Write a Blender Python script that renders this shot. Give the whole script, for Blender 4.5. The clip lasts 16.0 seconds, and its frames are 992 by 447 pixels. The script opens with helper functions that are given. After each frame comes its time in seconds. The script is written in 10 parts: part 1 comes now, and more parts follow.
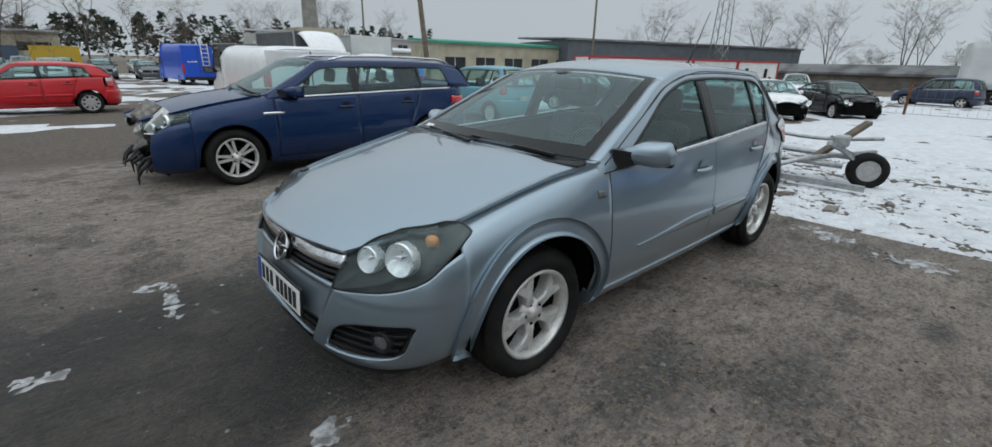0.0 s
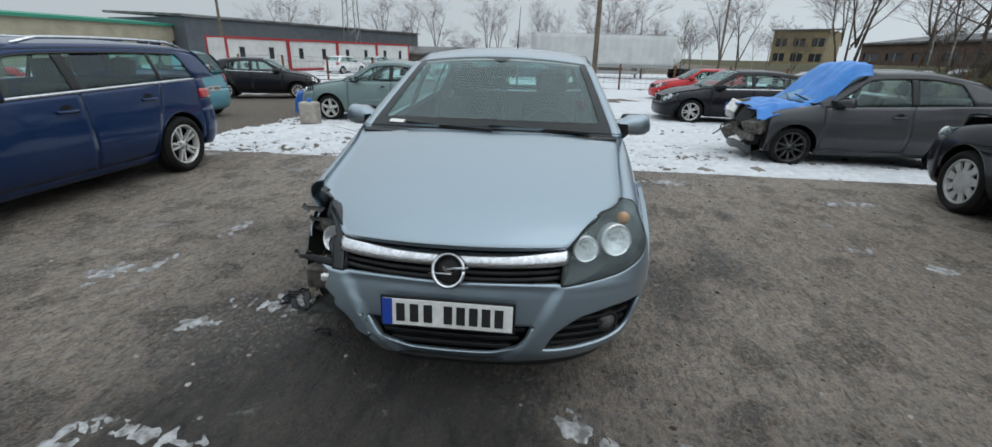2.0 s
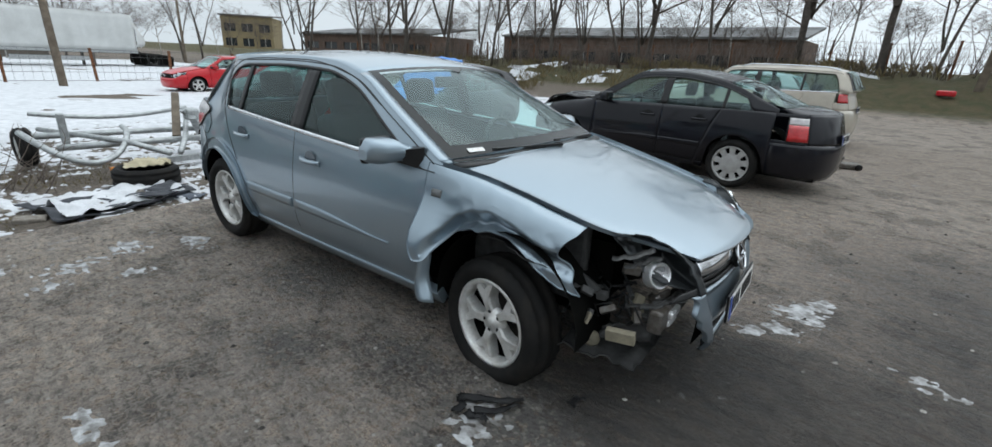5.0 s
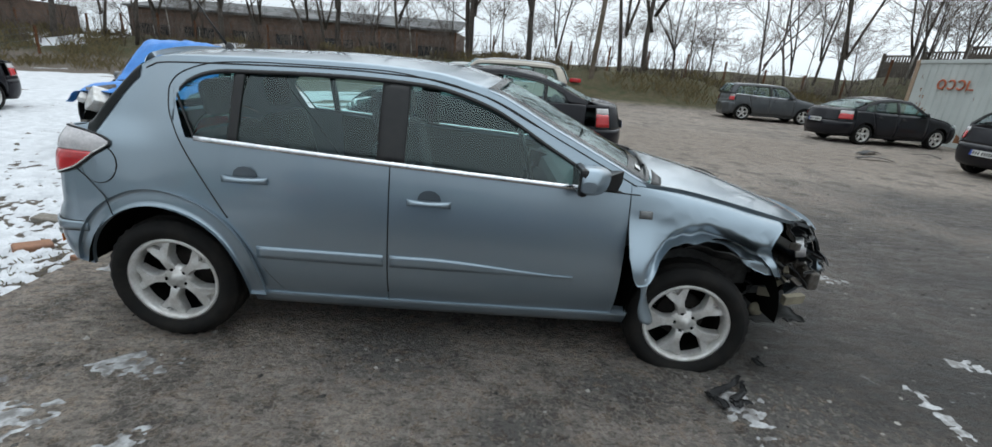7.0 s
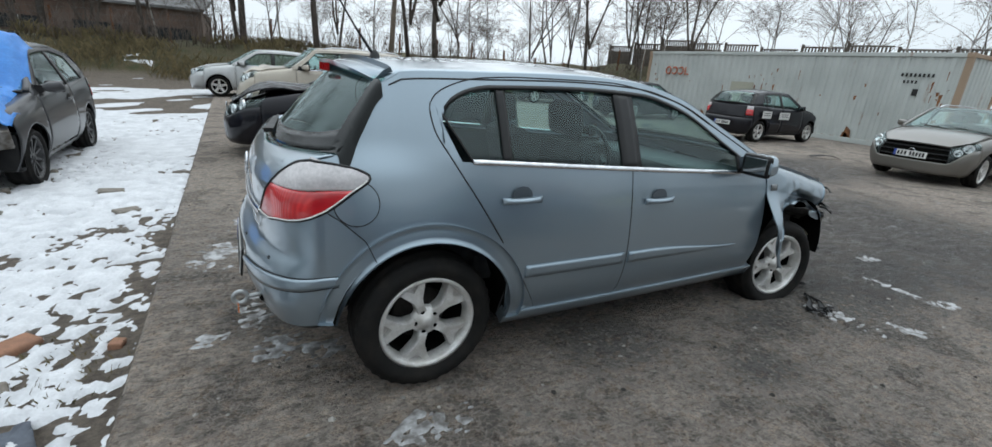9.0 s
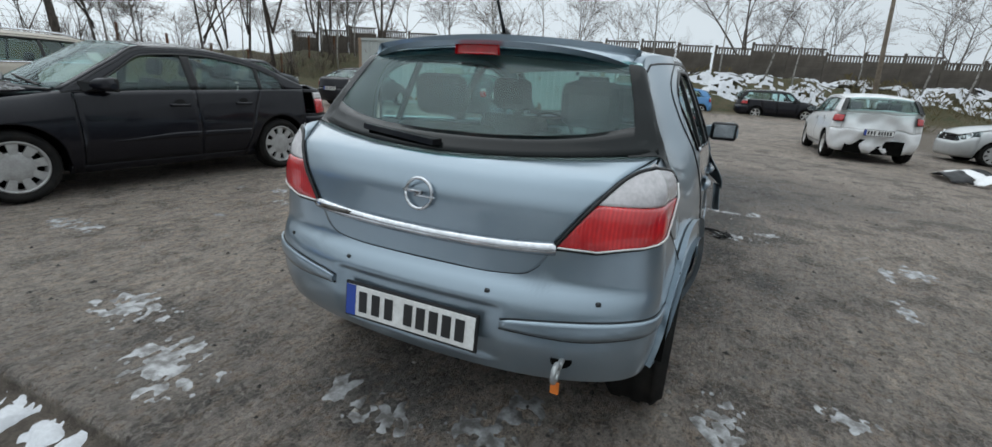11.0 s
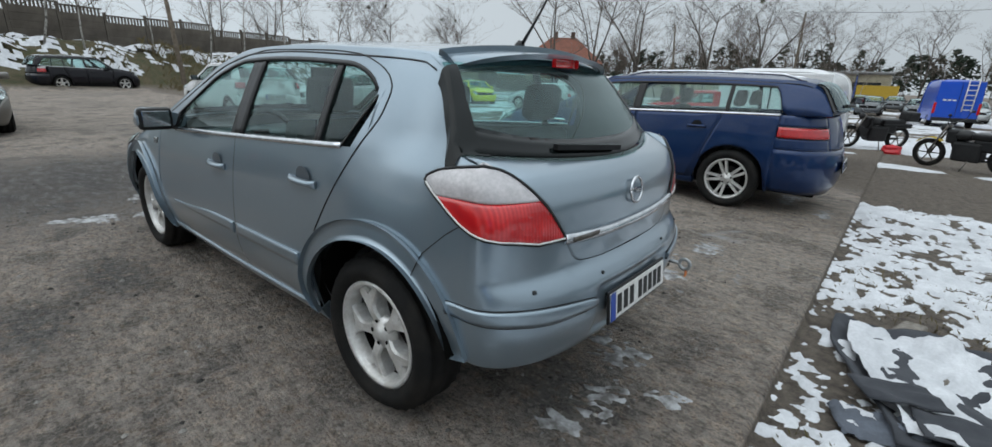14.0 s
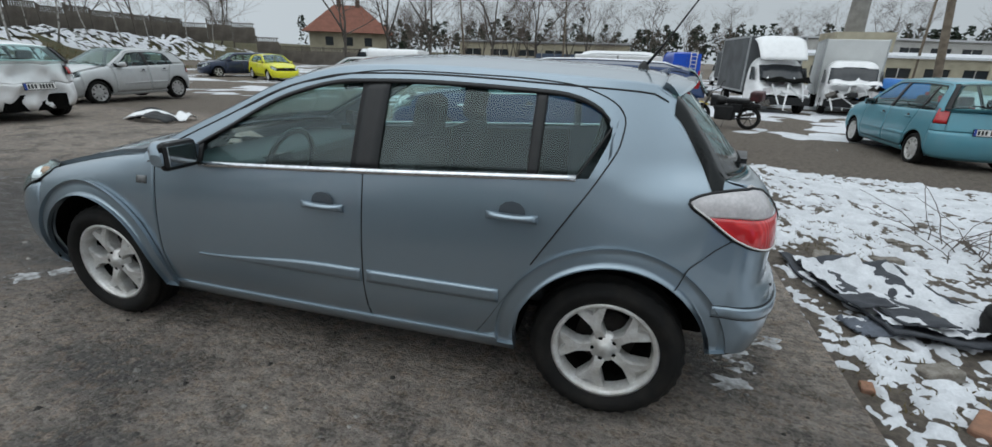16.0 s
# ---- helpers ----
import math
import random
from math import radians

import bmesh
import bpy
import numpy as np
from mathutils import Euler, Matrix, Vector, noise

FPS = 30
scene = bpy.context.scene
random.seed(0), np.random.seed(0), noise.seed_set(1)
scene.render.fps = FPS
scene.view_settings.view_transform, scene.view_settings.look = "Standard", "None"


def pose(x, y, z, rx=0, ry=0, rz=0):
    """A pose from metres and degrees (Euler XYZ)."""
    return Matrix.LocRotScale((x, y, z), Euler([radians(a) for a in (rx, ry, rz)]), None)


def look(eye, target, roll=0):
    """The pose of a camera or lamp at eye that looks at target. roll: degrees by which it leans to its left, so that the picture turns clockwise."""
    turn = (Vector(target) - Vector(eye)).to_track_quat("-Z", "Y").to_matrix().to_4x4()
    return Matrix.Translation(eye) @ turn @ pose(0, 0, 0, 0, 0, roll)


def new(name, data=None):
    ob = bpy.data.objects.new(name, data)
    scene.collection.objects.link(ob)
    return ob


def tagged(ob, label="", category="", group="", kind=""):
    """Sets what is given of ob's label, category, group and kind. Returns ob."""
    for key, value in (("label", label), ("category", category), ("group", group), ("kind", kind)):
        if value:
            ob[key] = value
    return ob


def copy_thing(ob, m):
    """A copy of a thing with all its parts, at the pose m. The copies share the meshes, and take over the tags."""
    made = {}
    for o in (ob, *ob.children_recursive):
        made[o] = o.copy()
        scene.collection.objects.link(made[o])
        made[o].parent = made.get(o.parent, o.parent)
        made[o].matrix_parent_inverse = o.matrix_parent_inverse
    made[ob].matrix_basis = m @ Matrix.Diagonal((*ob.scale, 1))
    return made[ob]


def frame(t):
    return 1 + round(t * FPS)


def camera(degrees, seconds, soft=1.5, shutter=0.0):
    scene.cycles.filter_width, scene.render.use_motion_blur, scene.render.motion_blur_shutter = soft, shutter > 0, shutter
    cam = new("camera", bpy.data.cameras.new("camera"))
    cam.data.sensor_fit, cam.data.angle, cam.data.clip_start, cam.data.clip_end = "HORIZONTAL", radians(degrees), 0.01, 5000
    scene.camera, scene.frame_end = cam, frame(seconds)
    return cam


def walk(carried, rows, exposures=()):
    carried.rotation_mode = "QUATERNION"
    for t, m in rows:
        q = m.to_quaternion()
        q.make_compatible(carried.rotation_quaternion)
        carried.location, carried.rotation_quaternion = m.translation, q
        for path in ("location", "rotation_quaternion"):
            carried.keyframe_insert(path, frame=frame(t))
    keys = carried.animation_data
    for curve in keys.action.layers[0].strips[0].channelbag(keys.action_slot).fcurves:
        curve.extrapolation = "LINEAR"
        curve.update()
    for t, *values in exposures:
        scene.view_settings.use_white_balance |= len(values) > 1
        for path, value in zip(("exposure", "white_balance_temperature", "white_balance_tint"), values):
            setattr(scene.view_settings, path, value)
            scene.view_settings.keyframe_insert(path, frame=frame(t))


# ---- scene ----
cam = camera(92.9, 16.0)
PATH = [
    (0, (2.809, 2.088, 1.424), (1.519, 0.702, 0.779), 1.4),
    (0.5, (3.259, 1.715, 1.411), (1.767, 0.55, 0.766), 1.7),
    (1, (3.517, 1.301, 1.391), (1.854, 0.398, 0.743), 1.6),
    (1.5, (3.705, 0.842, 1.415), (1.906, 0.278, 0.748), 1.0),
    (2, (3.797, 0.342, 1.417), (1.924, 0.155, 0.741), 1.5),
    (2.5, (3.812, -0.216, 1.421), (1.935, -0.083, 0.744), 1.7),
    (3, (3.745, -0.689, 1.434), (1.917, -0.247, 0.754), 2.0),
    (3.5, (3.572, -1.161, 1.436), (1.84, -0.423, 0.761), 2.0),
    (4, (3.318, -1.647, 1.454), (1.758, -0.589, 0.785), 2.0),
    (4.5, (2.883, -2.056, 1.427), (1.525, -0.747, 0.761), 2.4),
    (5, (2.482, -2.404, 1.462), (1.357, -0.887, 0.804), 2.9),
    (5.2, (2.284, -2.505, 1.462), (1.255, -0.921, 0.805), 3.0),
    (7.3, (-0.198, -2.988, 1.47), (0.038, -1.104, 0.842), 4.8),
    (7.5, (-0.428, -2.948, 1.481), (-0.097, -1.077, 0.857), 4.8),
    (8, (-1.006, -2.889, 1.478), (-0.46, -1.065, 0.868), 4.9),
    (8.2, (-1.241, -2.85, 1.46), (-0.617, -1.05, 0.853), 4.8),
    (10.3, (-2.938, -1.534, 1.312), (-1.449, -0.351, 0.693), 4.3),
    (10.5, (-3.054, -1.313, 1.275), (-1.482, -0.239, 0.664), 4.1),
    (11, (-3.265, -0.839, 1.268), (-1.512, -0.069, 0.69), 3.4),
    (11.5, (-3.344, -0.364, 1.252), (-1.454, -0.015, 0.698), 3.1),
    (12, (-3.336, 0.096, 1.234), (-1.413, -0.004, 0.694), 2.7),
    (12.5, (-3.362, 0.579, 1.276), (-1.509, 0.063, 0.729), 2.5),
    (13, (-3.227, 1.012, 1.263), (-1.527, 0.121, 0.7), 2.4),
    (13.5, (-3.039, 1.458, 1.287), (-1.563, 0.238, 0.712), 2.1),
    (14, (-2.748, 1.782, 1.307), (-1.529, 0.31, 0.719), 2.1),
    (14.5, (-2.308, 2.034, 1.32), (-1.335, 0.392, 0.723), 2.0),
    (15, (-1.99, 2.238, 1.454), (-1.165, 0.523, 0.839), 2.0),
    (15.5, (-1.633, 2.361, 1.457), (-0.984, 0.583, 0.809), 2.0),
    (16, (-1.327, 2.557, 1.474), (-0.841, 0.736, 0.803), 1.9),
]
# the camera opens up a little along the darker bank side
EXPOSURE = ((0.0, -0.15), (1.0, -0.15), (2.0, -0.04), (3.0, 0.05), (4.5, 0.20), (7.5, 0.25), (8.5, 0.24), (11.0, 0.0), (13.0, -0.02), (14.5, -0.04), (16.0, -0.12))
walk(cam, [(t, look(eye, target, roll)) for t, eye, target, roll in PATH], EXPOSURE)

# ---- world, sun, exposure ----
world = bpy.data.worlds.new("overcast_sky")
scene.world = world
world.use_nodes = True
wn = world.node_tree.nodes
wl = world.node_tree.links
sky = wn.new("ShaderNodeTexSky")
sky.sky_type = "NISHITA"
sky.sun_disc = False
sky.sun_elevation = radians(28)
sky.sun_rotation = radians(30)
sky.air_density = 1.0
sky.dust_density = 6.0
grey = wn.new("ShaderNodeHueSaturation")
grey.inputs["Saturation"].default_value = 0.12
mixsky = wn.new("ShaderNodeMix")
mixsky.data_type = "RGBA"
mixsky.inputs[0].default_value = 0.97
mixsky.inputs[7].default_value = (5.75, 6.45, 6.95, 1)
wl.new(sky.outputs[0], grey.inputs["Color"])
wl.new(grey.outputs[0], mixsky.inputs[6])
# an overcast sky is brighter overhead than at the horizon
wco, wsep, wup = wn.new("ShaderNodeTexCoord"), wn.new("ShaderNodeSeparateXYZ"), wn.new("ShaderNodeMapRange")
wup.inputs["From Min"].default_value, wup.inputs["From Max"].default_value = 0.18, 0.9
wup.inputs["To Min"].default_value, wup.inputs["To Max"].default_value = 1.0, 2.2
wmul = wn.new("ShaderNodeVectorMath")
wmul.operation = "SCALE"
wl.new(wco.outputs["Generated"], wsep.inputs[0])
wl.new(wsep.outputs[2], wup.inputs["Value"])
wl.new(mixsky.outputs[2], wmul.inputs[0])
wside, wgain = wn.new("ShaderNodeVectorMath"), wn.new("ShaderNodeMath")
wside.operation, wgain.operation = "DOT_PRODUCT", "MULTIPLY_ADD"
wside.inputs[1].default_value = (0.10, 0.17, 0.0)
wl.new(wco.outputs["Generated"], wside.inputs[0])
wl.new(wside.outputs["Value"], wgain.inputs[0])
wl.new(wup.outputs[0], wgain.inputs[1])
wl.new(wup.outputs[0], wgain.inputs[2])
wl.new(wgain.outputs[0], wmul.inputs["Scale"])
wl.new(wmul.outputs[0], wn["Background"].inputs[0])
wn["Background"].inputs[1].default_value = 0.108
sun_data = bpy.data.lights.new("sun", "SUN")
sun_data.energy, sun_data.angle, sun_data.color = 0.36, radians(60), (1.0, 0.98, 0.95)
sun = new("sun", sun_data)
sun.matrix_world = look((0, 0, 30), (-5, -9, 0))


# ---- materials ----
def shader(name):
    m = bpy.data.materials.new(name)
    m.use_nodes = True
    nt = m.node_tree
    return m, nt, nt.nodes["Principled BSDF"]


def put(nt, kind, **values):
    n = nt.nodes.new(kind)
    for k, v in values.items():
        n.inputs[k.replace("_", " ")].default_value = v
    return n


def noise_of(nt, scale, detail=4.0, rough=0.55, coords=None):
    n = put(nt, "ShaderNodeTexNoise", Scale=scale, Detail=detail, Roughness=rough)
    nt.links.new(coords or coord(nt), n.inputs["Vector"])
    return n.outputs["Fac"]


def coord(nt):
    for n in nt.nodes:
        if n.bl_idname == "ShaderNodeTexCoord":
            return n.outputs["Object"]
    return nt.nodes.new("ShaderNodeTexCoord").outputs["Object"]


def ramp(nt, fac, a, b, ca=(0, 0, 0, 1), cb=(1, 1, 1, 1)):
    r = nt.nodes.new("ShaderNodeValToRGB")
    r.color_ramp.elements[0].position, r.color_ramp.elements[1].position = a, b
    r.color_ramp.elements[0].color, r.color_ramp.elements[1].color = ca, cb
    nt.links.new(fac, r.inputs[0])
    return r.outputs[0]


def mix(nt, fac, a, b):
    n = nt.nodes.new("ShaderNodeMix")
    n.data_type = "RGBA"
    for socket, v in ((n.inputs[0], fac), (n.inputs[6], a), (n.inputs[7], b)):
        if isinstance(v, (int, float)):
            socket.default_value = v
        elif isinstance(v, tuple):
            socket.default_value = (*v[:3], 1)
        else:
            nt.links.new(v, socket)
    return n.outputs[2]


def bump(nt, bsdf, height, strength=0.3, distance=0.01):
    b = put(nt, "ShaderNodeBump", Strength=strength, Distance=distance)
    nt.links.new(height, b.inputs["Height"])
    nt.links.new(b.outputs[0], bsdf.inputs["Normal"])


def surface(name, colour, colour2=None, rough=0.6, metal=0.0, scale=8.0, fine=80.0, depth=0.15, coat=0.0, rough2=None, spread=(0.35, 0.65), distance=0.004, spec=0.5):
    """A surface of two colours, mixed at two scales, with fine relief."""
    m, nt, p = shader(name)
    colour2 = colour2 or tuple(c * 0.75 for c in colour)
    big, small = noise_of(nt, scale), noise_of(nt, fine, 6)
    f = ramp(nt, big, *spread)
    base = mix(nt, f, colour, colour2)
    base = mix(nt, ramp(nt, small, 0.3, 0.75), base, mix(nt, 0.35, base, tuple(c * 0.55 for c in colour2)))
    nt.links.new(base, p.inputs["Base Color"])
    p.inputs["Metallic"].default_value = metal
    r = mix(nt, f, (rough,) * 3, ((rough2 if rough2 is not None else min(1, rough + 0.12)),) * 3)
    nt.links.new(r, p.inputs["Roughness"])
    p.inputs["Coat Weight"].default_value = coat
    p.inputs["Coat Roughness"].default_value = 0.06
    p.inputs["Specular IOR Level"].default_value = spec
    if depth:
        bump(nt, p, small, depth, distance)
    return m


def paint(name, colour, metal=0.35, rough=0.38, dirt=0.35, coat=0.7):
    """Car paint with clear coat, faint flakes and streaks of road dirt."""
    m, nt, p = shader(name)
    flake = noise_of(nt, 900, 2)
    grime = noise_of(nt, 5, 6, 0.65)
    streak = noise_of(nt, 40, 5, 0.7)
    base = mix(nt, ramp(nt, flake, 0.35, 0.7), colour, tuple(min(1, c * 1.12 + 0.004) for c in colour))
    d = nt.nodes.new("ShaderNodeMath")
    d.operation = "MULTIPLY"
    nt.links.new(ramp(nt, grime, 0.42, 0.72), d.inputs[0])
    nt.links.new(ramp(nt, streak, 0.35, 0.75), d.inputs[1])
    f = nt.nodes.new("ShaderNodeMath")
    f.operation = "MULTIPLY"
    f.inputs[1].default_value = dirt
    nt.links.new(d.outputs[0], f.inputs[0])
    nt.links.new(mix(nt, f.outputs[0], base, (0.16, 0.15, 0.14)), p.inputs["Base Color"])
    p.inputs["Metallic"].default_value = metal
    p.inputs["Specular IOR Level"].default_value = 0.08
    nt.links.new(mix(nt, f.outputs[0], (rough,) * 3, (0.75,) * 3), p.inputs["Roughness"])
    p.inputs["Coat Weight"].default_value = coat
    nt.links.new(mix(nt, ramp(nt, grime, 0.3, 0.7), (0.03,) * 3, (0.09,) * 3), p.inputs["Coat Roughness"])
    return m


def pane(name, tint, gloss=0.9, rough=0.02, film=0.0, base=0.045):
    """Thin glass: what lies behind shows through a tint, and the surface mirrors by Fresnel. film: grey road film on it."""
    m = bpy.data.materials.new(name)
    m.use_nodes = True
    nt = m.node_tree
    nt.nodes.remove(nt.nodes["Principled BSDF"])
    out = nt.nodes["Material Output"]
    clear = put(nt, "ShaderNodeBsdfTransparent", Color=(*tint, 1))
    dust = put(nt, "ShaderNodeBsdfDiffuse", Color=(0.36, 0.52, 0.51, 1))
    dusty = nt.nodes.new("ShaderNodeMixShader")
    n = noise_of(nt, 6, 6, 0.65)
    k = nt.nodes.new("ShaderNodeMath")
    k.operation = "MULTIPLY"
    k.inputs[1].default_value = film
    nt.links.new(ramp(nt, n, 0.25, 0.8), k.inputs[0])
    nt.links.new(k.outputs[0], dusty.inputs[0])
    nt.links.new(clear.outputs[0], dusty.inputs[1])
    nt.links.new(dust.outputs[0], dusty.inputs[2])
    shine = put(nt, "ShaderNodeBsdfGlossy", Color=(gloss * 0.88, gloss, gloss, 1), Roughness=rough)
    facing = put(nt, "ShaderNodeLayerWeight", Blend=0.5)
    power = nt.nodes.new("ShaderNodeMath")
    power.operation = "POWER"
    power.inputs[1].default_value = 5.0
    nt.links.new(facing.outputs["Facing"], power.inputs[0])
    fres = put(nt, "ShaderNodeMapRange")
    fres.inputs["To Min"].default_value = base
    nt.links.new(power.outputs[0], fres.inputs["Value"])
    both = nt.nodes.new("ShaderNodeMixShader")
    nt.links.new(fres.outputs[0], both.inputs[0])
    nt.links.new(dusty.outputs[0], both.inputs[1])
    nt.links.new(shine.outputs[0], both.inputs[2])
    nt.links.new(both.outputs[0], out.inputs[0])
    return m


SILVER_BLUE = paint("silver_blue_paint", (0.238, 0.295, 0.340), 0.72, 0.30, 0.05, 1.0)
NAVY = paint("navy_blue_paint", (0.005, 0.023, 0.082), 0.3, 0.3, 0.08)
BLACK = paint("black_paint", (0.003, 0.003, 0.006), 0.0, 0.5, 0.03, 0.6)
CHARCOAL = paint("charcoal_paint", (0.045, 0.046, 0.05), 0.3, 0.42, 0.2)
RED = paint("red_paint", (0.42, 0.012, 0.018), 0.0, 0.35, 0.2)
WHITE = paint("white_paint", (0.72, 0.72, 0.72), 0.0, 0.35, 0.35)
SILVER = paint("silver_paint", (0.45, 0.46, 0.46), 0.4, 0.4, 0.4)
SAGE = paint("sage_green_paint", (0.155, 0.215, 0.215), 0.3, 0.4, 0.35)
TEAL = paint("light_teal_paint", (0.10, 0.27, 0.33), 0.2, 0.4, 0.35)
BEIGE = paint("beige_paint", (0.42, 0.38, 0.32), 0.2, 0.4, 0.35)
BRONZE = paint("grey_bronze_paint", (0.15, 0.14, 0.125), 0.4, 0.4, 0.35)
YELLOW = paint("yellow_paint", (0.62, 0.6, 0.02), 0.0, 0.4, 0.2)
SKYBLUE = paint("sky_blue_paint", (0.10, 0.26, 0.50), 0.1, 0.4, 0.3)
GREY_CAR = paint("dark_grey_paint", (0.06, 0.065, 0.07), 0.3, 0.4, 0.3)
DARKBLUE = paint("dark_blue_paint", (0.02, 0.03, 0.06), 0.2, 0.4, 0.3)
GLASS = pane("window_glass", (0.70, 0.88, 0.865), film=0.02, base=0.058)
GLASS_SHIELD = pane("windscreen_glass", (0.66, 0.86, 0.84), film=0.05, base=0.085)
GLASS_REAR = pane("misted_rear_glass", (0.50, 0.76, 0.74), film=0.16)
LENS = pane("lamp_lens", (0.86, 0.9, 0.9), film=0.05, base=0.04)
RED_LENS = surface("red_lens", (0.55, 0.012, 0.015), (0.42, 0.008, 0.012), 0.12, coat=1.0, depth=0.0, scale=30)
CLEAR_LENS = surface("frosted_clear_lens", (0.60, 0.57, 0.575), (0.50, 0.475, 0.48), 0.15, coat=1.0, depth=0.0, scale=20)
AMBER_LENS = surface("amber_lens", (0.62, 0.25, 0.05), (0.5, 0.18, 0.04), 0.2, coat=0.8, depth=0.0)
CHROME = surface("chrome", (0.75, 0.76, 0.78), (0.6, 0.61, 0.63), 0.08, 1.0, depth=0.0, scale=20, rough2=0.2)
REFLECTOR = surface("lamp_reflector", (0.95, 0.95, 0.95), (0.88, 0.88, 0.90), 0.24, 0.70, depth=0.0)
FOG_GLASS = surface("clouded_fog_lamp_glass", (0.16, 0.165, 0.165), (0.10, 0.10, 0.10), 0.2, 0.2, depth=0.0, scale=30)
MIRROR_GLASS = surface("mirror_glass", (0.34, 0.37, 0.38), (0.29, 0.31, 0.32), 0.04, 1.0, depth=0.0)
ALLOY = surface("alloy", (0.74, 0.74, 0.73), (0.56, 0.54, 0.51), 0.36, 0.5, scale=14, depth=0.05)
STEEL_COVER = surface("silver_plastic_cover", (0.46, 0.46, 0.45), (0.36, 0.35, 0.34), 0.45, 0.3, scale=14, depth=0.05)
DARK_ALLOY = surface("dark_alloy", (0.02, 0.02, 0.022), (0.1, 0.1, 0.1), 0.35, 0.5, scale=10, depth=0.05)
RUBBER = surface("tyre_rubber", (0.008, 0.008, 0.008), (0.026, 0.023, 0.020), 0.8, scale=9, fine=120, depth=0.3, spec=0.2, spread=(0.45, 0.75))
PLASTIC = surface("black_plastic", (0.008, 0.008, 0.009), (0.020, 0.020, 0.020), 0.5, scale=10, depth=0.15, spec=0.3)
TRIM = surface("dark_trim", (0.005, 0.005, 0.006), (0.012, 0.012, 0.012), 0.3, scale=10, depth=0.03, spec=0.35)
BLACK_GLASS_REAR = surface("black_rear_glass_rim", (0.004, 0.006, 0.006), (0.006, 0.008, 0.008), 0.06, depth=0.0, spec=0.24)
BLACK_GLASS = surface("black_glass_border", (0.004, 0.005, 0.005), (0.006, 0.007, 0.007), 0.12, depth=0.0, spec=0.22)
CAVITY = surface("dark_cavity", (0.003, 0.003, 0.003), (0.007, 0.007, 0.006), 0.95, scale=6, depth=0.2, spec=0.05)
LAMP_GREY = surface("lamp_housing_grey", (0.032, 0.036, 0.038), (0.020, 0.022, 0.024), 0.3, 0.3, scale=15, depth=0.0)
HEADLINER = surface("pale_headlining", (0.42, 0.42, 0.40), (0.36, 0.36, 0.345), 0.9, scale=10, fine=200, depth=0.1)
FABRIC = surface("grey_seat_fabric", (0.055, 0.058, 0.062), (0.035, 0.036, 0.04), 0.9, scale=12, fine=300, depth=0.4)
DASH = surface("dash_plastic", (0.035, 0.037, 0.04), (0.05, 0.052, 0.055), 0.6, scale=10, depth=0.2)
PLATE_WHITE = surface("plate_white", (0.78, 0.78, 0.76), (0.66, 0.65, 0.62), 0.35, scale=30, depth=0.05)
PLATE_BLUE = surface("plate_blue", (0.01, 0.05, 0.35), (0.02, 0.06, 0.3), 0.4, depth=0.0)
INK = surface("black_ink", (0.01, 0.01, 0.01), (0.015, 0.015, 0.015), 0.5, depth=0.0)
DUSTY = surface("dusty_grey_plastic", (0.055, 0.055, 0.054), (0.022, 0.022, 0.022), 0.6, scale=16, depth=0.25)
DUSTY_BEIGE = surface("dirty_beige_plastic", (0.30, 0.265, 0.19), (0.17, 0.15, 0.11), 0.7)
METAL_RAW = surface("raw_metal", (0.22, 0.21, 0.2), (0.1, 0.085, 0.07), 0.45, 0.8, scale=18, depth=0.2)
GALV = surface("galvanised_steel", (0.48, 0.5, 0.5), (0.34, 0.35, 0.35), 0.45, 0.7, scale=14, depth=0.1)
BRAKE = surface("dull_brake_disc", (0.035, 0.028, 0.024), (0.018, 0.016, 0.015), 0.7, 0.3, scale=14, depth=0.2)
RUST = surface("rusty_steel", (0.22, 0.09, 0.035), (0.10, 0.045, 0.025), 0.85, 0.2, scale=12, depth=0.4)


# ---- mesh helpers ----
def mesh_of(name, verts, faces, smooth=True, flat_from=None):
    me = bpy.data.meshes.new(name)
    me.from_pydata([tuple(v) for v in verts], [], faces)
    if smooth:
        flags = [True] * len(me.polygons)
        if flat_from is not None:
            for i in range(flat_from, len(flags)):
                flags[i] = False
        me.polygons.foreach_set("use_smooth", flags)
    me.update()
    return me


def part(name, data, material, parent, label=""):
    """Links a mesh, or a bmesh, as one object under a thing or a part."""
    if isinstance(data, bmesh.types.BMesh):
        me = bpy.data.meshes.new(name)
        data.to_mesh(me)
        data.free()
        data = me
    if material and not data.materials:
        data.materials.append(material)
    ob = new(name, data)
    ob.parent = parent
    return tagged(ob, label)


def thing(name, m, label, category, group="", kind=""):
    ob = new(name)
    ob.empty_display_size = 0.1
    ob.matrix_basis = m
    return tagged(ob, label, category, group, kind)


def solo(name, data, material, label, category, group="", kind="", m=None):
    ob = part(name, data, material, None)
    if m:
        ob.matrix_basis = m
    return tagged(ob, label, category, group, kind)


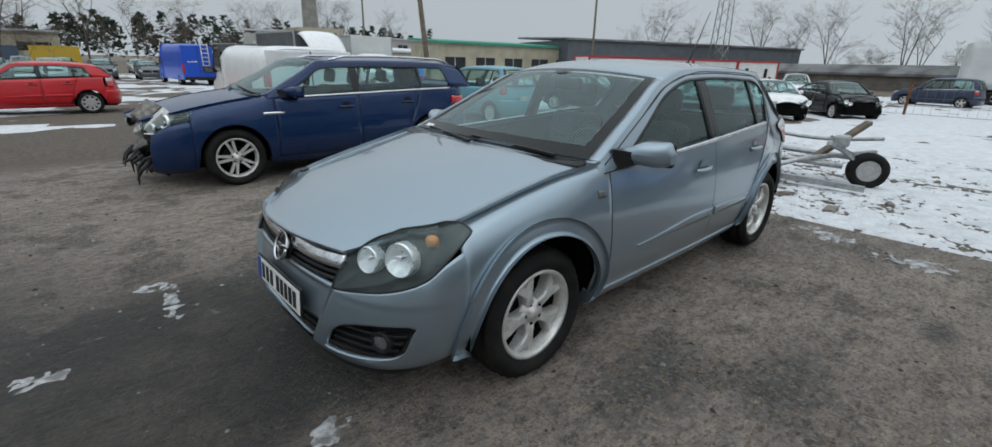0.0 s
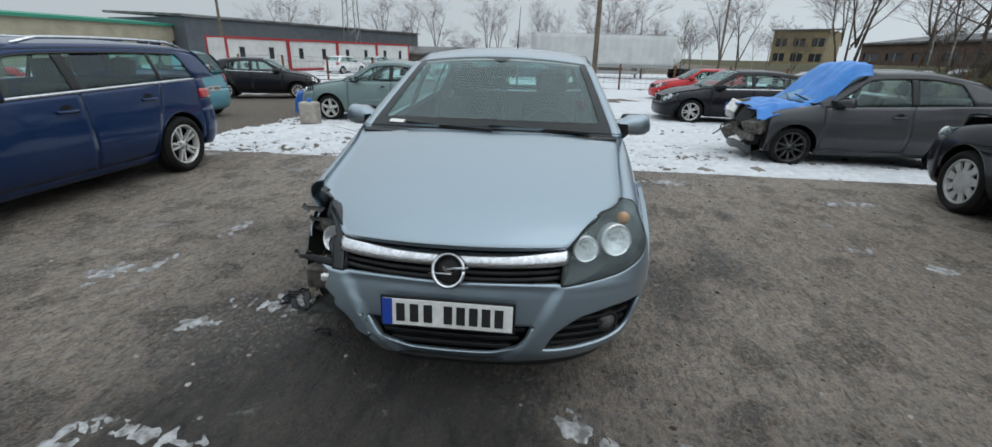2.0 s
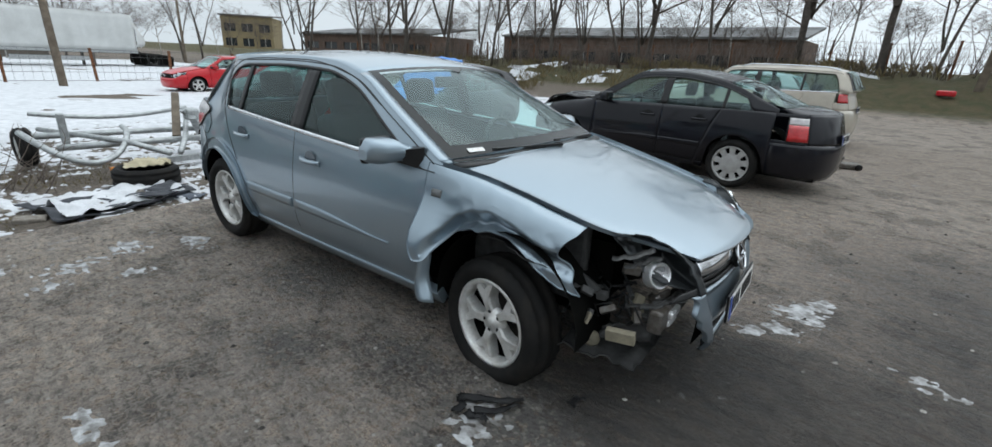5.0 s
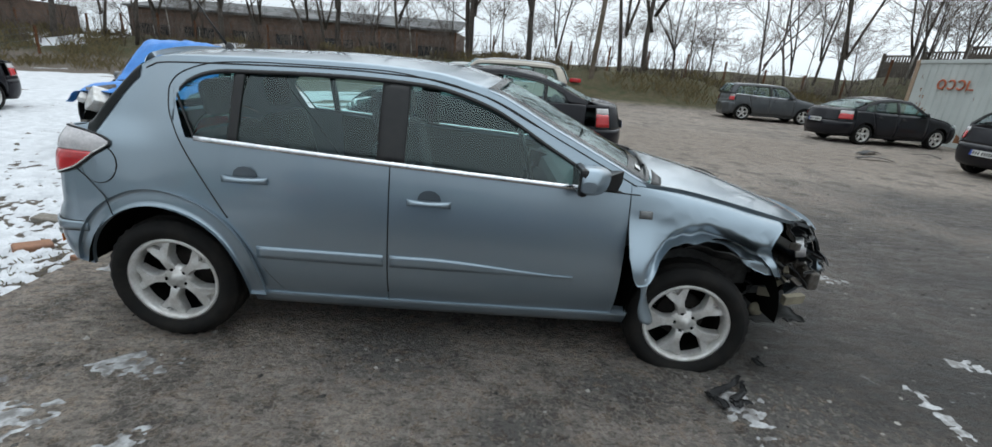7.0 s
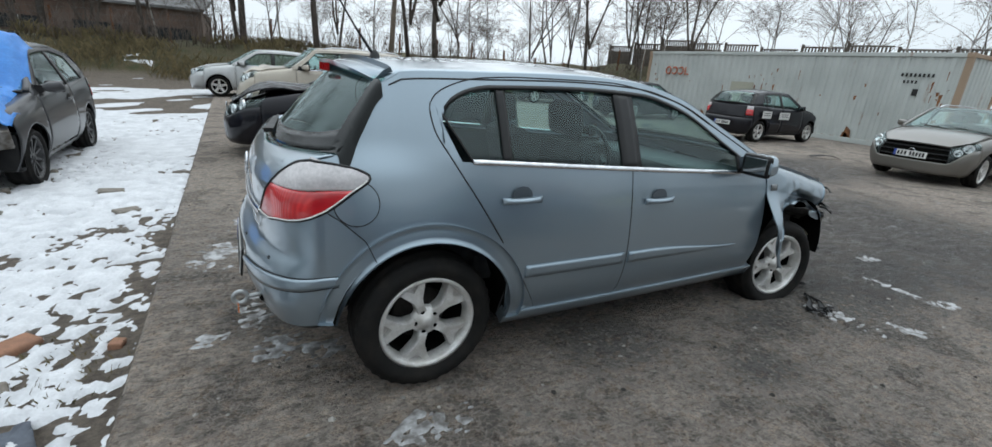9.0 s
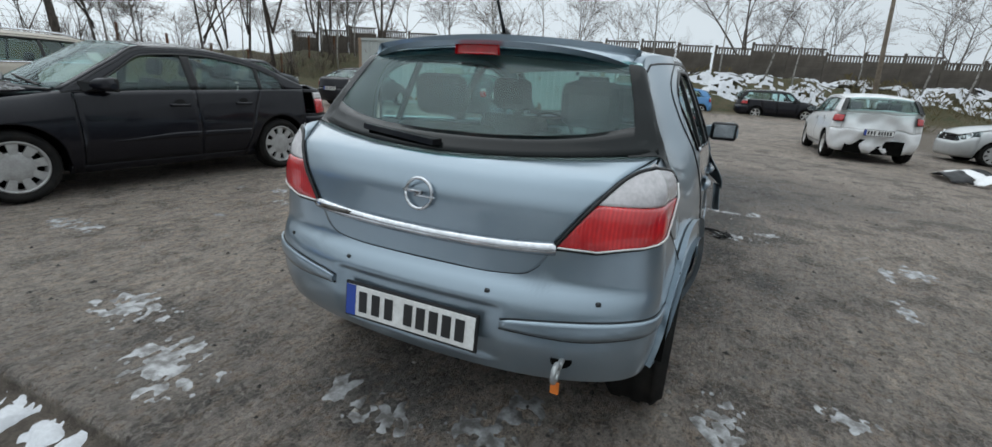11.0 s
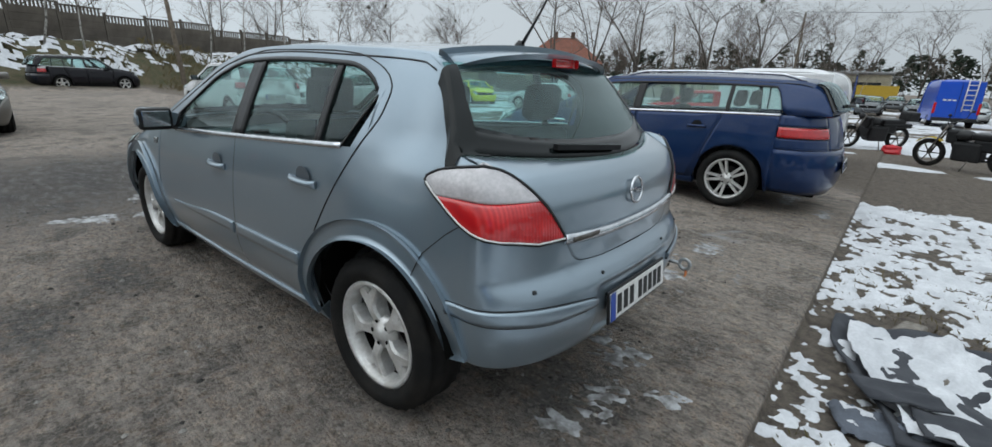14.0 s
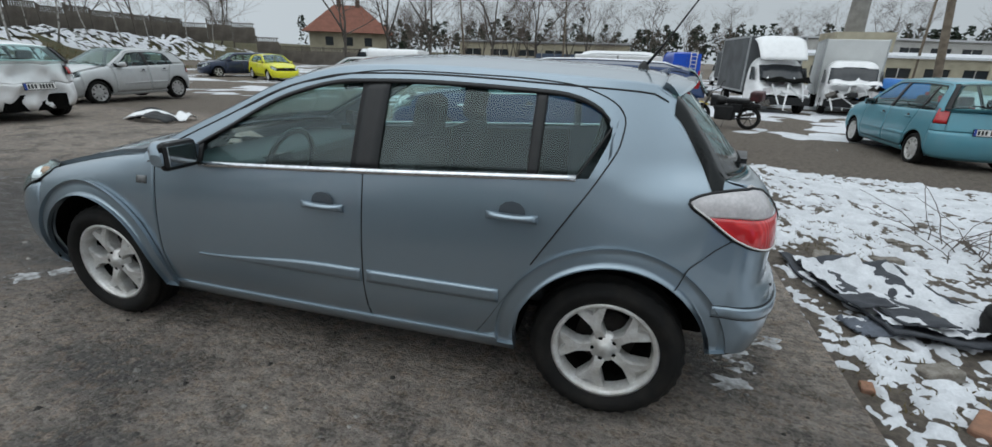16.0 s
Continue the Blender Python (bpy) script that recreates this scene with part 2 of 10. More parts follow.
def sheet(nu, nv, f, thick=0.012, flip=False, warp=None):
    """A grid of points f(u, v), u and v from 0 to 1, with edges folded back by its thickness."""
    g = np.array([[f(i / nu, j / nv) for j in range(nv + 1)] for i in range(nu + 1)], float)
    if warp:
        g = np.array([[warp(Vector(p)) for p in row] for row in g], float)
    du, dv = np.gradient(g, axis=0), np.gradient(g, axis=1)
    n = np.cross(du, dv)
    n /= np.linalg.norm(n, axis=2, keepdims=True) + 1e-9
    if flip:
        n = -n
    verts = [tuple(p) for row in g for p in row]
    at = lambda i, j: i * (nv + 1) + j
    faces = []
    for i in range(nu):
        for j in range(nv):
            q = (at(i, j), at(i + 1, j), at(i + 1, j + 1), at(i, j + 1))
            faces.append(q[::-1] if flip else q)
    smooth_faces = len(faces)
    if thick:
        loop = [(i, 0) for i in range(nu)] + [(nu, j) for j in range(nv)] + [(i, nv) for i in range(nu, 0, -1)] + [(0, j) for j in range(nv, 0, -1)]
        base = len(verts)
        for i, j in loop:
            verts.append(tuple(g[i, j] - n[i, j] * thick))
        k = len(loop)
        for a in range(k):
            b = (a + 1) % k
            q = (at(*loop[b]), at(*loop[a]), base + a, base + b)
            faces.append(q[::-1] if flip else q)
    return mesh_of("sheet", verts, faces, True, smooth_faces)


def curve_of(points):
    """A smooth curve through a few (x, y) points, that doesn't overshoot."""
    pts = sorted(points)
    xs, ys = [p[0] for p in pts], [p[1] for p in pts]
    n = len(xs)
    d = [(ys[i + 1] - ys[i]) / (xs[i + 1] - xs[i]) for i in range(n - 1)]
    m = [d[0]] + [0 if d[i - 1] * d[i] <= 0 else 2 * d[i - 1] * d[i] / (d[i - 1] + d[i]) for i in range(1, n - 1)] + [d[-1]]

    def f(x):
        if x <= xs[0]:
            return ys[0]
        if x >= xs[-1]:
            return ys[-1]
        i = 0
        while x > xs[i + 1]:
            i += 1
        h = xs[i + 1] - xs[i]
        t = (x - xs[i]) / h
        return (1 + 2 * t) * (1 - t) ** 2 * ys[i] + t * (1 - t) ** 2 * h * m[i] + t * t * (3 - 2 * t) * ys[i + 1] + t * t * (t - 1) * h * m[i + 1]
    return f


def smoothstep(a, b, x):
    t = min(1, max(0, (x - a) / (b - a)))
    return t * t * (3 - 2 * t)


def box(bm, x0, x1, y0, y1, z0, z1, bevel=0.0, m=None):
    r = bmesh.ops.create_cube(bm, size=1)["verts"]
    for v in r:
        v.co = Vector(((x0 + x1) / 2 + v.co.x * (x1 - x0), (y0 + y1) / 2 + v.co.y * (y1 - y0), (z0 + z1) / 2 + v.co.z * (z1 - z0)))
        if m:
            v.co = m @ v.co
    if bevel:
        edges = list({e for v in r for e in v.link_edges})
        bmesh.ops.bevel(bm, geom=edges, offset=bevel, segments=2, profile=0.5, affect="EDGES")


def boxed(*a, bevel=0.0, m=None):
    bm = bmesh.new()
    box(bm, *a, bevel=bevel, m=m)
    return bm


def bar(bm, a, b, w0, w1=None, h0=None, h1=None, up=(0, 0, 1)):
    """A square bar from a to b, tapering."""
    w1 = w0 if w1 is None else w1
    h0 = w0 if h0 is None else h0
    h1 = h0 if h1 is None else h1
    a, b = Vector(a), Vector(b)
    d = (b - a).normalized()
    s = d.cross(Vector(up))
    s = s.normalized() if s.length > 1e-4 else Vector((1, 0, 0))
    t = s.cross(d)
    vs = []
    for p, w, h in ((a, w0, h0), (b, w1, h1)):
        for i, j in ((-1, -1), (1, -1), (1, 1), (-1, 1)):
            vs.append(bm.verts.new(p + s * (i * w / 2) + t * (j * h / 2)))
    for q in ((0, 1, 2, 3), (7, 6, 5, 4), (0, 4, 5, 1), (1, 5, 6, 2), (2, 6, 7, 3), (3, 7, 4, 0)):
        bm.faces.new([vs[i] for i in q[::-1]])


def tube(points, radii, sides=6, close=True):
    """A tapering round tube along points: vertices and faces."""
    verts, faces = [], []
    n = len(points)
    pts = [Vector(p) for p in points]
    ref = Vector((0.31, 0.17, 0.93))
    for i, p in enumerate(pts):
        d = (pts[min(i + 1, n - 1)] - pts[max(i - 1, 0)]).normalized()
        s = d.cross(ref)
        if s.length < 0.05:
            s = d.cross(Vector((1, 0, 0)))
        s.normalize()
        t = s.cross(d)
        r = radii[i] if not isinstance(radii, (int, float)) else radii
        for k in range(sides):
            a = 2 * math.pi * k / sides
            verts.append(p + s * (r * math.cos(a)) + t * (r * math.sin(a)))
    for i in range(n - 1):
        for k in range(sides):
            l = (k + 1) % sides
            faces.append((i * sides + k, i * sides + l, (i + 1) * sides + l, (i + 1) * sides + k))
    if close:
        faces.append(tuple(range(sides))[::-1])
        faces.append(tuple((n - 1) * sides + k for k in range(sides)))
    return verts, faces


def tubes(list_of):
    verts, faces = [], []
    for points, radii, sides in list_of:
        v, f = tube(points, radii, sides)
        o = len(verts)
        verts += v
        faces += [tuple(i + o for i in q) for q in f]
    return mesh_of("tubes", verts, faces)


def lathe(profile, segments=40, axis="y", smooth=True):
    """Turns (radius, along) pairs round an axis."""
    verts, faces = [], []
    n = len(profile)
    for k in range(segments):
        a = 2 * math.pi * k / segments
        for r, h in profile:
            if axis == "y":
                verts.append((r * math.cos(a), h, r * math.sin(a)))
            elif axis == "x":
                verts.append((h, r * math.cos(a), r * math.sin(a)))
            else:
                verts.append((r * math.cos(a), r * math.sin(a), h))
    for k in range(segments):
        l = (k + 1) % segments
        for i in range(n - 1):
            q = (k * n + i, k * n + i + 1, l * n + i + 1, l * n + i)
            faces.append(q if axis != "z" else q[::-1])
    return mesh_of("lathe", verts, faces, smooth)


# ---- wheels ----
wheel_meshes = {}


def _added(bm, me):
    """Adds a mesh and gives its new vertices."""
    old = len(bm.verts)
    bm.from_mesh(me)
    bm.verts.ensure_lookup_table()
    return bm.verts[old:]


def wheel_mesh(r, rim, width, style, mat):
    key = (round(r, 3), round(rim, 3), style, mat.name)
    if key in wheel_meshes:
        return wheel_meshes[key]
    h = width / 2
    sw = 0.012
    prof = [(rim - 0.012, h * 0.62), (rim + 0.002, h * 0.86), (rim + 0.03, h + sw * 0.6), ((r + rim) / 2 + 0.01, h + sw), (r - 0.03, h * 0.98), (r - 0.012, h * 0.86)]
    tread = []
    for k, y in enumerate((0.72, 0.68, 0.40, 0.36, 0.04, -0.04, -0.36, -0.40, -0.68, -0.72)):
        tread.append((r - (0.008 if k in (1, 2, 3, 4, 5, 6, 7, 8) and k % 4 in (1, 2) else 0.0), h * y))
    prof = prof + tread + [(a, -b) for a, b in prof[::-1]]
    segs = 72
    verts, faces = [], []
    n = len(prof)
    for k in range(segs):
        a = 2 * math.pi * k / segs
        for i, (q, y) in enumerate(prof):
            if 5 <= i < n - 5 and k % 2 and abs(y) > h * 0.5:
                q -= 0.007
            verts.append((q * math.cos(a), y, q * math.sin(a)))
    for k in range(segs):
        l = (k + 1) % segs
        for i in range(n - 1):
            faces.append((k * n + i, k * n + i + 1, l * n + i + 1, l * n + i))
    tyre = mesh_of("tyre", verts, faces)
    tyre.materials.append(RUBBER)
    # rim: outer lip and barrel, then spokes or a disc
    lip = lathe([(rim - 0.004, h * 0.60), (rim + 0.004, h * 0.90), (rim - 0.010, h * 0.93), (rim - 0.020, h * 0.80), (rim - 0.026, h * 0.25)], 48)
    bm = bmesh.new()
    bm.from_mesh(lip)
    face = h * 0.62
    if style == "snow":
        # five forked spokes; the web inside each fork stands back
        stem = [(0.10, 0.165), (0.28, 0.115), (0.44, 0.098), (0.56, 0.120), (0.74, 0.225), (0.90, 0.335), (0.985, 0.350), (0.985, 0.215), (0.88, 0.105), (0.77, 0.0)]
        outline = stem + [(q, -w) for q, w in stem[-2::-1]]
        n = len(outline)
        R = rim - 0.008
        rise = lambda q: face - 0.004 + 0.020 * smoothstep(0.08, 0.45, q) - 0.016 * smoothstep(0.6, 1.0, q)
        for k in range(5):
            a = math.pi / 2 + 2 * math.pi * k / 5
            c, s = math.cos(a), math.sin(a)

            def at(q, w, y):
                return bm.verts.new((R * (q * c - w * s), y, R * (q * s + w * c)))
            lo = [at(q, w, face - 0.050) for q, w in outline]
            hi = [at(q, w, rise(q) - 0.012) for q, w in outline]
            tp = [at(q + (0.55 - q) * 0.03, w + (0.022 if 4 <= i <= 6 else -0.024 if i < 4 else 0.024) * (0.0 if i == 9 else 1.0) * (-0.9 if 4 <= i <= 6 else 1) if i < 10 else w - ((0.022 if 4 <= n - 1 - i <= 6 else -0.024 if n - 1 - i < 4 else 0.024) * (-0.9 if 4 <= n - 1 - i <= 6 else 1)), rise(q)) for i, (q, w) in enumerate(outline)]
            for i in range(n):
                l = (i + 1) % n
                bm.faces.new((lo[i], hi[i], hi[l], lo[l]))
                bm.faces.new((hi[i], tp[i], tp[l], hi[l]))
            m_ = n - 1
            for i in range(3):
                bm.faces.new((tp[i], tp[m_ - i], tp[m_ - i - 1], tp[i + 1]))
            bm.faces.new((tp[3], tp[m_ - 3], tp[9]))
            for sd in (0, 1):
                e = (lambda i: tp[i]) if not sd else (lambda i: tp[m_ - i])
                for q in ((3, 9, 8), (3, 8, 4), (4, 8, 7), (4, 7, 5), (5, 7, 6)):
                    vs = [e(i) for i in q]
                    bm.faces.new(vs if not sd else vs[::-1])
            web = [at(q, w, face - 0.018) for q, w in ((0.74, 0.02), (0.86, 0.13), (0.97, 0.26), (0.97, -0.26), (0.86, -0.13), (0.74, -0.02))]
            bm.faces.new((web[0], web[1], web[4], web[5]))
            bm.faces.new((web[1], web[2], web[3], web[4]))
        bmesh.ops.recalc_face_normals(bm, faces=bm.faces)
    elif style in ("five", "multi", "ten"):
        count = {"five": 5, "multi": 10, "ten": 10}[style]
        for k in range(count):
            a = math.pi / 2 + 2 * math.pi * k / count
            pair = 0.14 * (1 if k % 2 else -1) if style == "multi" else 0
            c, s = math.cos(a + pair), math.sin(a + pair)
            w = 0.07 if style == "five" else 0.03
            bar(bm, (0.03 * math.cos(a), face - 0.02, 0.03 * math.sin(a)), ((rim - 0.015) * c, face + 0.002, (rim - 0.015) * s), w, w * 0.9, 0.035, 0.03, up=(0, 1, 0))
    elif style == "cover":
        disc = lathe([(0.0, face + 0.022), (0.05, face + 0.02), (rim * 0.52, face + 0.012), (rim * 0.6, face + 0.004)], 36)
        bm.from_mesh(disc)
        for k in range(9):
            a = math.pi / 2 + 2 * math.pi * k / 9
            c, s = math.cos(a), math.sin(a)
            bar(bm, (rim * 0.5 * c, face + 0.006, rim * 0.5 * s), ((rim - 0.008) * c, face + 0.01, (rim - 0.008) * s), 0.055, 0.085, 0.02, 0.02, up=(0, 1, 0))
    if style != "cover":
        hub = lathe([(0.0, face + 0.016), (0.028, face + 0.014), (0.03, face + 0.006), (0.062, face + 0.002), (0.07, face - 0.03)], 30)
        bm.from_mesh(hub)
    rims = bpy.data.meshes.new("rim")
    bm.to_mesh(rims)
    bm.free()
    rims.materials.append(mat)
    disc = lathe([(0.0, -0.030), (0.125, -0.028), (0.130, -0.045), (0.0, -0.045)], 32)
    disc.materials.append(BRAKE)
    back = lathe([(0.0, -h * 0.55), (rim - 0.035, -h * 0.5), (rim - 0.027, h * 0.24)], 32)
    bm = bmesh.new()
    bm.from_mesh(back)
    if style not in ("cover",):
        for k in range(5):
            a = math.pi / 2 + 2 * math.pi * (k + 0.0) / 5
            bolt = lathe([(0.0, face + 0.006), (0.009, face + 0.006), (0.011, face + 0.003)], 10)
            bmesh.ops.translate(bm, verts=[v for v in _added(bm, bolt)], vec=(0.052 * math.cos(a), 0.0, 0.052 * math.sin(a)))
    bm.to_mesh(back)
    bm.free()
    back.materials.append(CAVITY)
    wheel_meshes[key] = (tyre, rims, disc, back)
    return wheel_meshes[key]


def wheel(parent, x, y, z, side, r=0.31, rim=0.215, width=0.205, style="five", mat=None, steer=0, camber=0):
    meshes = wheel_mesh(r, rim, width, style, mat or ALLOY)
    ob = part("wheel", meshes[0], None, parent)
    ob.matrix_basis = pose(x, y, z, camber, 0, steer + (0 if side > 0 else 180))
    for nm, me in (("rim", meshes[1]), ("brake_disc", meshes[2]), ("backing", meshes[3])):
        part(nm, me, None, ob).matrix_basis = pose(0, 0, 0, 0, 22 if style == "snow" else 0, 0)
    return ob


# ---- car body ----
def shape(W, xf, xr, xn, xt, belt, roof, hood, nose, tail, plan, zs=0.21, zm=0.52, lean=0.42, r=0.31, ra=0.36, cowl=None, smooth_from=None, inset=None):
    """The curves of a car body: half width W; axles at xf and xr; ends at xn and xt; belt and roof edge from the side (x, z); hood edge (x, y, z);
    nose and tail profiles (z, x); plan taper (x, share of W)."""
    S = dict(W=W, xf=xf, xr=xr, xn=xn, xt=xt, zs=zs, zm=zm, lean=lean, r=r, ra=ra)
    S["belt"], S["roof"], S["plan"] = curve_of(belt), curve_of(roof), curve_of(plan)
    S["hy"], S["hz"] = curve_of([(a, b) for a, b, c in hood]), curve_of([(a, c) for a, b, c in hood])
    S["nose"], S["tail"] = curve_of(nose), curve_of(tail)
    S["base"], S["top"] = roof[-1][0], roof[0][0]
    S["roof_ends"] = (roof[0], roof[-1])
    S["cowl"] = cowl if cowl is not None else roof[-1][0]
    S["xc"], S["xq"] = xf + ra + 0.03, xr - ra - 0.03

    def side(x, z):
        w = W * S["plan"](x)
        if z <= zm:
            return w * (1 - 0.10 * ((zm - z) / (zm - zs)) ** 2)
        zb = S["belt"](x)
        yb = w - 0.055
        if z <= zb:
            g = w - 0.055 * ((z - zm) / (zb - zm)) ** 2
        else:
            g = yb - lean * (z - zb) - 0.16 * (z - zb) ** 2
        kq = smoothstep(*smooth_from, x) if smooth_from else 0
        if kq > 0 and z > zm:
            zr_ = max(S["roof"](max(x, S["top"])), zb + 0.05)
            yr = yb - (lean + 0.12) * (zr_ - zb) - 0.16 * (zr_ - zb) ** 2
            g = g * (1 - kq) + kq * (w - (w - yr) * min(1.2, (z - zm) / (zr_ - zm)) ** 1.8)
        if inset:
            g -= inset(x, z)
        k = smoothstep(S["cowl"] - 0.10, S["cowl"] + 0.25, x)
        if k > 0:
            zh, yh = S["hz"](x), S["hy"](x)
            t = min(1, max(0, (z - zm) / max(0.05, zh - zm)))
            f = yh + (w - yh) * max(0, 1 - t ** 2.6) ** (1 / 2.2)
            g = g * (1 - k) + f * k
        return g
    S["side"] = side

    def front(th, z, out=0.0):
        w, a = side(S["xc"], z), S["nose"](z) - S["xc"]
        c, s = math.cos(th), math.sin(th)
        y = (w + out) * math.copysign(abs(s) ** 0.80, s)
        return (S["xc"] + (a + out) * abs(c) ** 0.72, y, z)

    def rear(th, z, out=0.0):
        w, a = side(S["xq"], z), S["xq"] - S["tail"](z)
        c, s = math.cos(th), math.sin(th)
        y = (w + out) * math.copysign(abs(s) ** 0.88, s)
        return (S["xq"] - (a + out) * abs(c) ** 0.74, y, z)
    S["front"], S["rear"] = front, rear
    return S


def arch(S, x, low):
    """Lower edge of the side panels: the sill, cut by the wheel arches."""
    for xa in (S["xf"], S["xr"]):
        d = abs(x - xa)
        if d < S["ra"]:
            return max(low, S["r"] + math.sqrt(S["ra"] ** 2 - d * d))
    return low


def side_panel(S, sg, xa, xb, lo, hi, nu=20, nv=10, out=0.0, thick=0.012, warp=None):
    """A panel of the body side from xa(z) to xb(z), lo(x) to hi(x)."""
    fa = xa if callable(xa) else (lambda z: xa)
    fb = xb if callable(xb) else (lambda z: xb)

    def f(u, v):
        zmid = 0.6
        x = fa(zmid) + u * (fb(zmid) - fa(zmid))
        for _ in range(2):
            z = lo(x) + v * (hi(x) - lo(x))
            x = fa(z) + u * (fb(z) - fa(z))
        z = lo(x) + v * (hi(x) - lo(x))
        return (x, sg * (S["side"](x, z) + out), z)
    return sheet(nu, nv, f, thick, flip=(sg > 0) != (fa(0.6) > fb(0.6)), warp=warp)


def end_panel(f, t0, t1, lo, hi, nu=24, nv=8, out=0.0, thick=0.012, flip=False, warp=None):
    """A panel of the front or the rear end, between angles t0 and t1 (degrees), lo(angle) to hi(angle) in height."""
    L = lo if callable(lo) else (lambda a: lo)
    H = hi if callable(hi) else (lambda a: hi)

    def g(u, v):
        a = t0 + u * (t1 - t0)
        z = L(a) + v * (H(a) - L(a))
        return f(radians(a), z, out)
    return sheet(nu, nv, g, thick, flip=flip, warp=warp)


def joined(meshes):
    bm = bmesh.new()
    for me in meshes:
        bm.from_mesh(me)
        bpy.data.meshes.remove(me)
    for f in bm.faces:
        f.smooth = True
    return bm


def plate(parent, m, name="licence_plate", eu=True):
    """A number plate of white sheet metal in a dark frame, its characters as plain bars."""
    ob = part(name, boxed(-0.268, 0.268, -0.066, 0.066, -0.006, 0.004, bevel=0.004), TRIM, parent)
    ob.matrix_basis = m
    part("plate_sheet", boxed(-0.258, 0.258, -0.056, 0.056, 0.005, 0.008, bevel=0.002), PLATE_WHITE, ob)
    if eu:
        part("plate_band", boxed(-0.258, -0.218, -0.056, 0.056, 0.0085, 0.0105), PLATE_BLUE, ob)
    for k, x in enumerate((-0.185, -0.13, -0.075, 0.005, 0.055, 0.105, 0.155, 0.205)):
        part("plate_bar", boxed(x - 0.017, x + 0.017, -0.038, 0.038, 0.0085, 0.0105), INK, ob)
    return ob


def mirror(parent, x, y, z, sg, mat, size=1.0, own=None):
    """A door mirror: a wedge-shaped shell that widens outwards, a dark foot, a dark rim and the glass that faces back."""
    hgt = curve_of([(0.0, 0.050), (0.18, 0.082), (0.45, 0.122), (0.75, 0.128), (0.92, 0.108), (1.0, 0.060)])
    low = curve_of([(0.0, -0.020), (0.3, -0.046), (0.7, -0.056), (1.0, -0.036)])
    dep = curve_of([(0.0, 0.118), (0.3, 0.112), (0.7, 0.088), (1.0, 0.040)])

    def f(u, v):
        w = min(1, max(0, v))
        a = 2 * math.pi * u
        c, s_ = math.cos(a), math.sin(a)
        px = dep(w) * math.copysign(abs(c) ** 0.75, c)
        pz = low(w) + hgt(w) * (0.5 + 0.5 * math.copysign(abs(s_) ** 0.7, s_))
        k = 1.0 if 0.02 < v < 0.98 else 0.82
        return (x + size * (max(px * k, -0.040) + 0.012 - 0.030 * w), y + sg * size * (0.195 * w if own is None else -0.030 + 0.230 * w), z + size * (pz * k + (1 - k) * (low(w) + 0.5 * hgt(w))))
    ob = part("mirror", sheet(28, 16, f, 0, flip=sg < 0), mat, parent)
    end = [f(k / 28, 1.0) for k in range(28)]
    part("mirror_cap", mesh_of("cap", end, [tuple(range(28)) if sg > 0 else tuple(range(27, -1, -1))]), mat, ob)
    bm = bmesh.new()
    bar(bm, (x + 0.125, y - sg * 0.05, z - 0.020 * size), (x + 0.070, y + sg * 0.030 * size, z - 0.010), 0.14, 0.08, 0.11, 0.06)
    part("mirror_foot", bm, TRIM, ob)
    ya, yb = sorted((y + sg * 0.022 * size, y + sg * 0.190 * size))
    part("mirror_rim", boxed(x - 0.064 * size, x - 0.018 * size, ya - 0.004, yb + 0.006, z - 0.058 * size, z + 0.072 * size, bevel=0.022), TRIM, ob)
    part("mirror_glass", boxed(x - 0.0655 * size, x - 0.060 * size, ya + 0.014, yb - 0.014, z - 0.038 * size, z + 0.054 * size, bevel=0.004), MIRROR_GLASS, ob)


def seat(parent, x, y, width=0.5, mat=None):
    ob = part("seat", boxed(x - 0.22, x + 0.26, y - width / 2, y + width / 2, 0.40, 0.56, bevel=0.05), mat or FABRIC, parent)
    part("backrest", boxed(-0.08, 0.06, y - width / 2 + 0.02, y + width / 2 - 0.02, 0.0, 0.58, bevel=0.05, m=pose(x - 0.24, 0, 0.50, 0, -14, 0)), mat or FABRIC, ob)
    part("headrest", boxed(-0.05, 0.05, y - 0.13, y + 0.13, 0.0, 0.19, bevel=0.045, m=pose(x - 0.40, 0, 1.10, 0, -10, 0)), mat or FABRIC, ob)


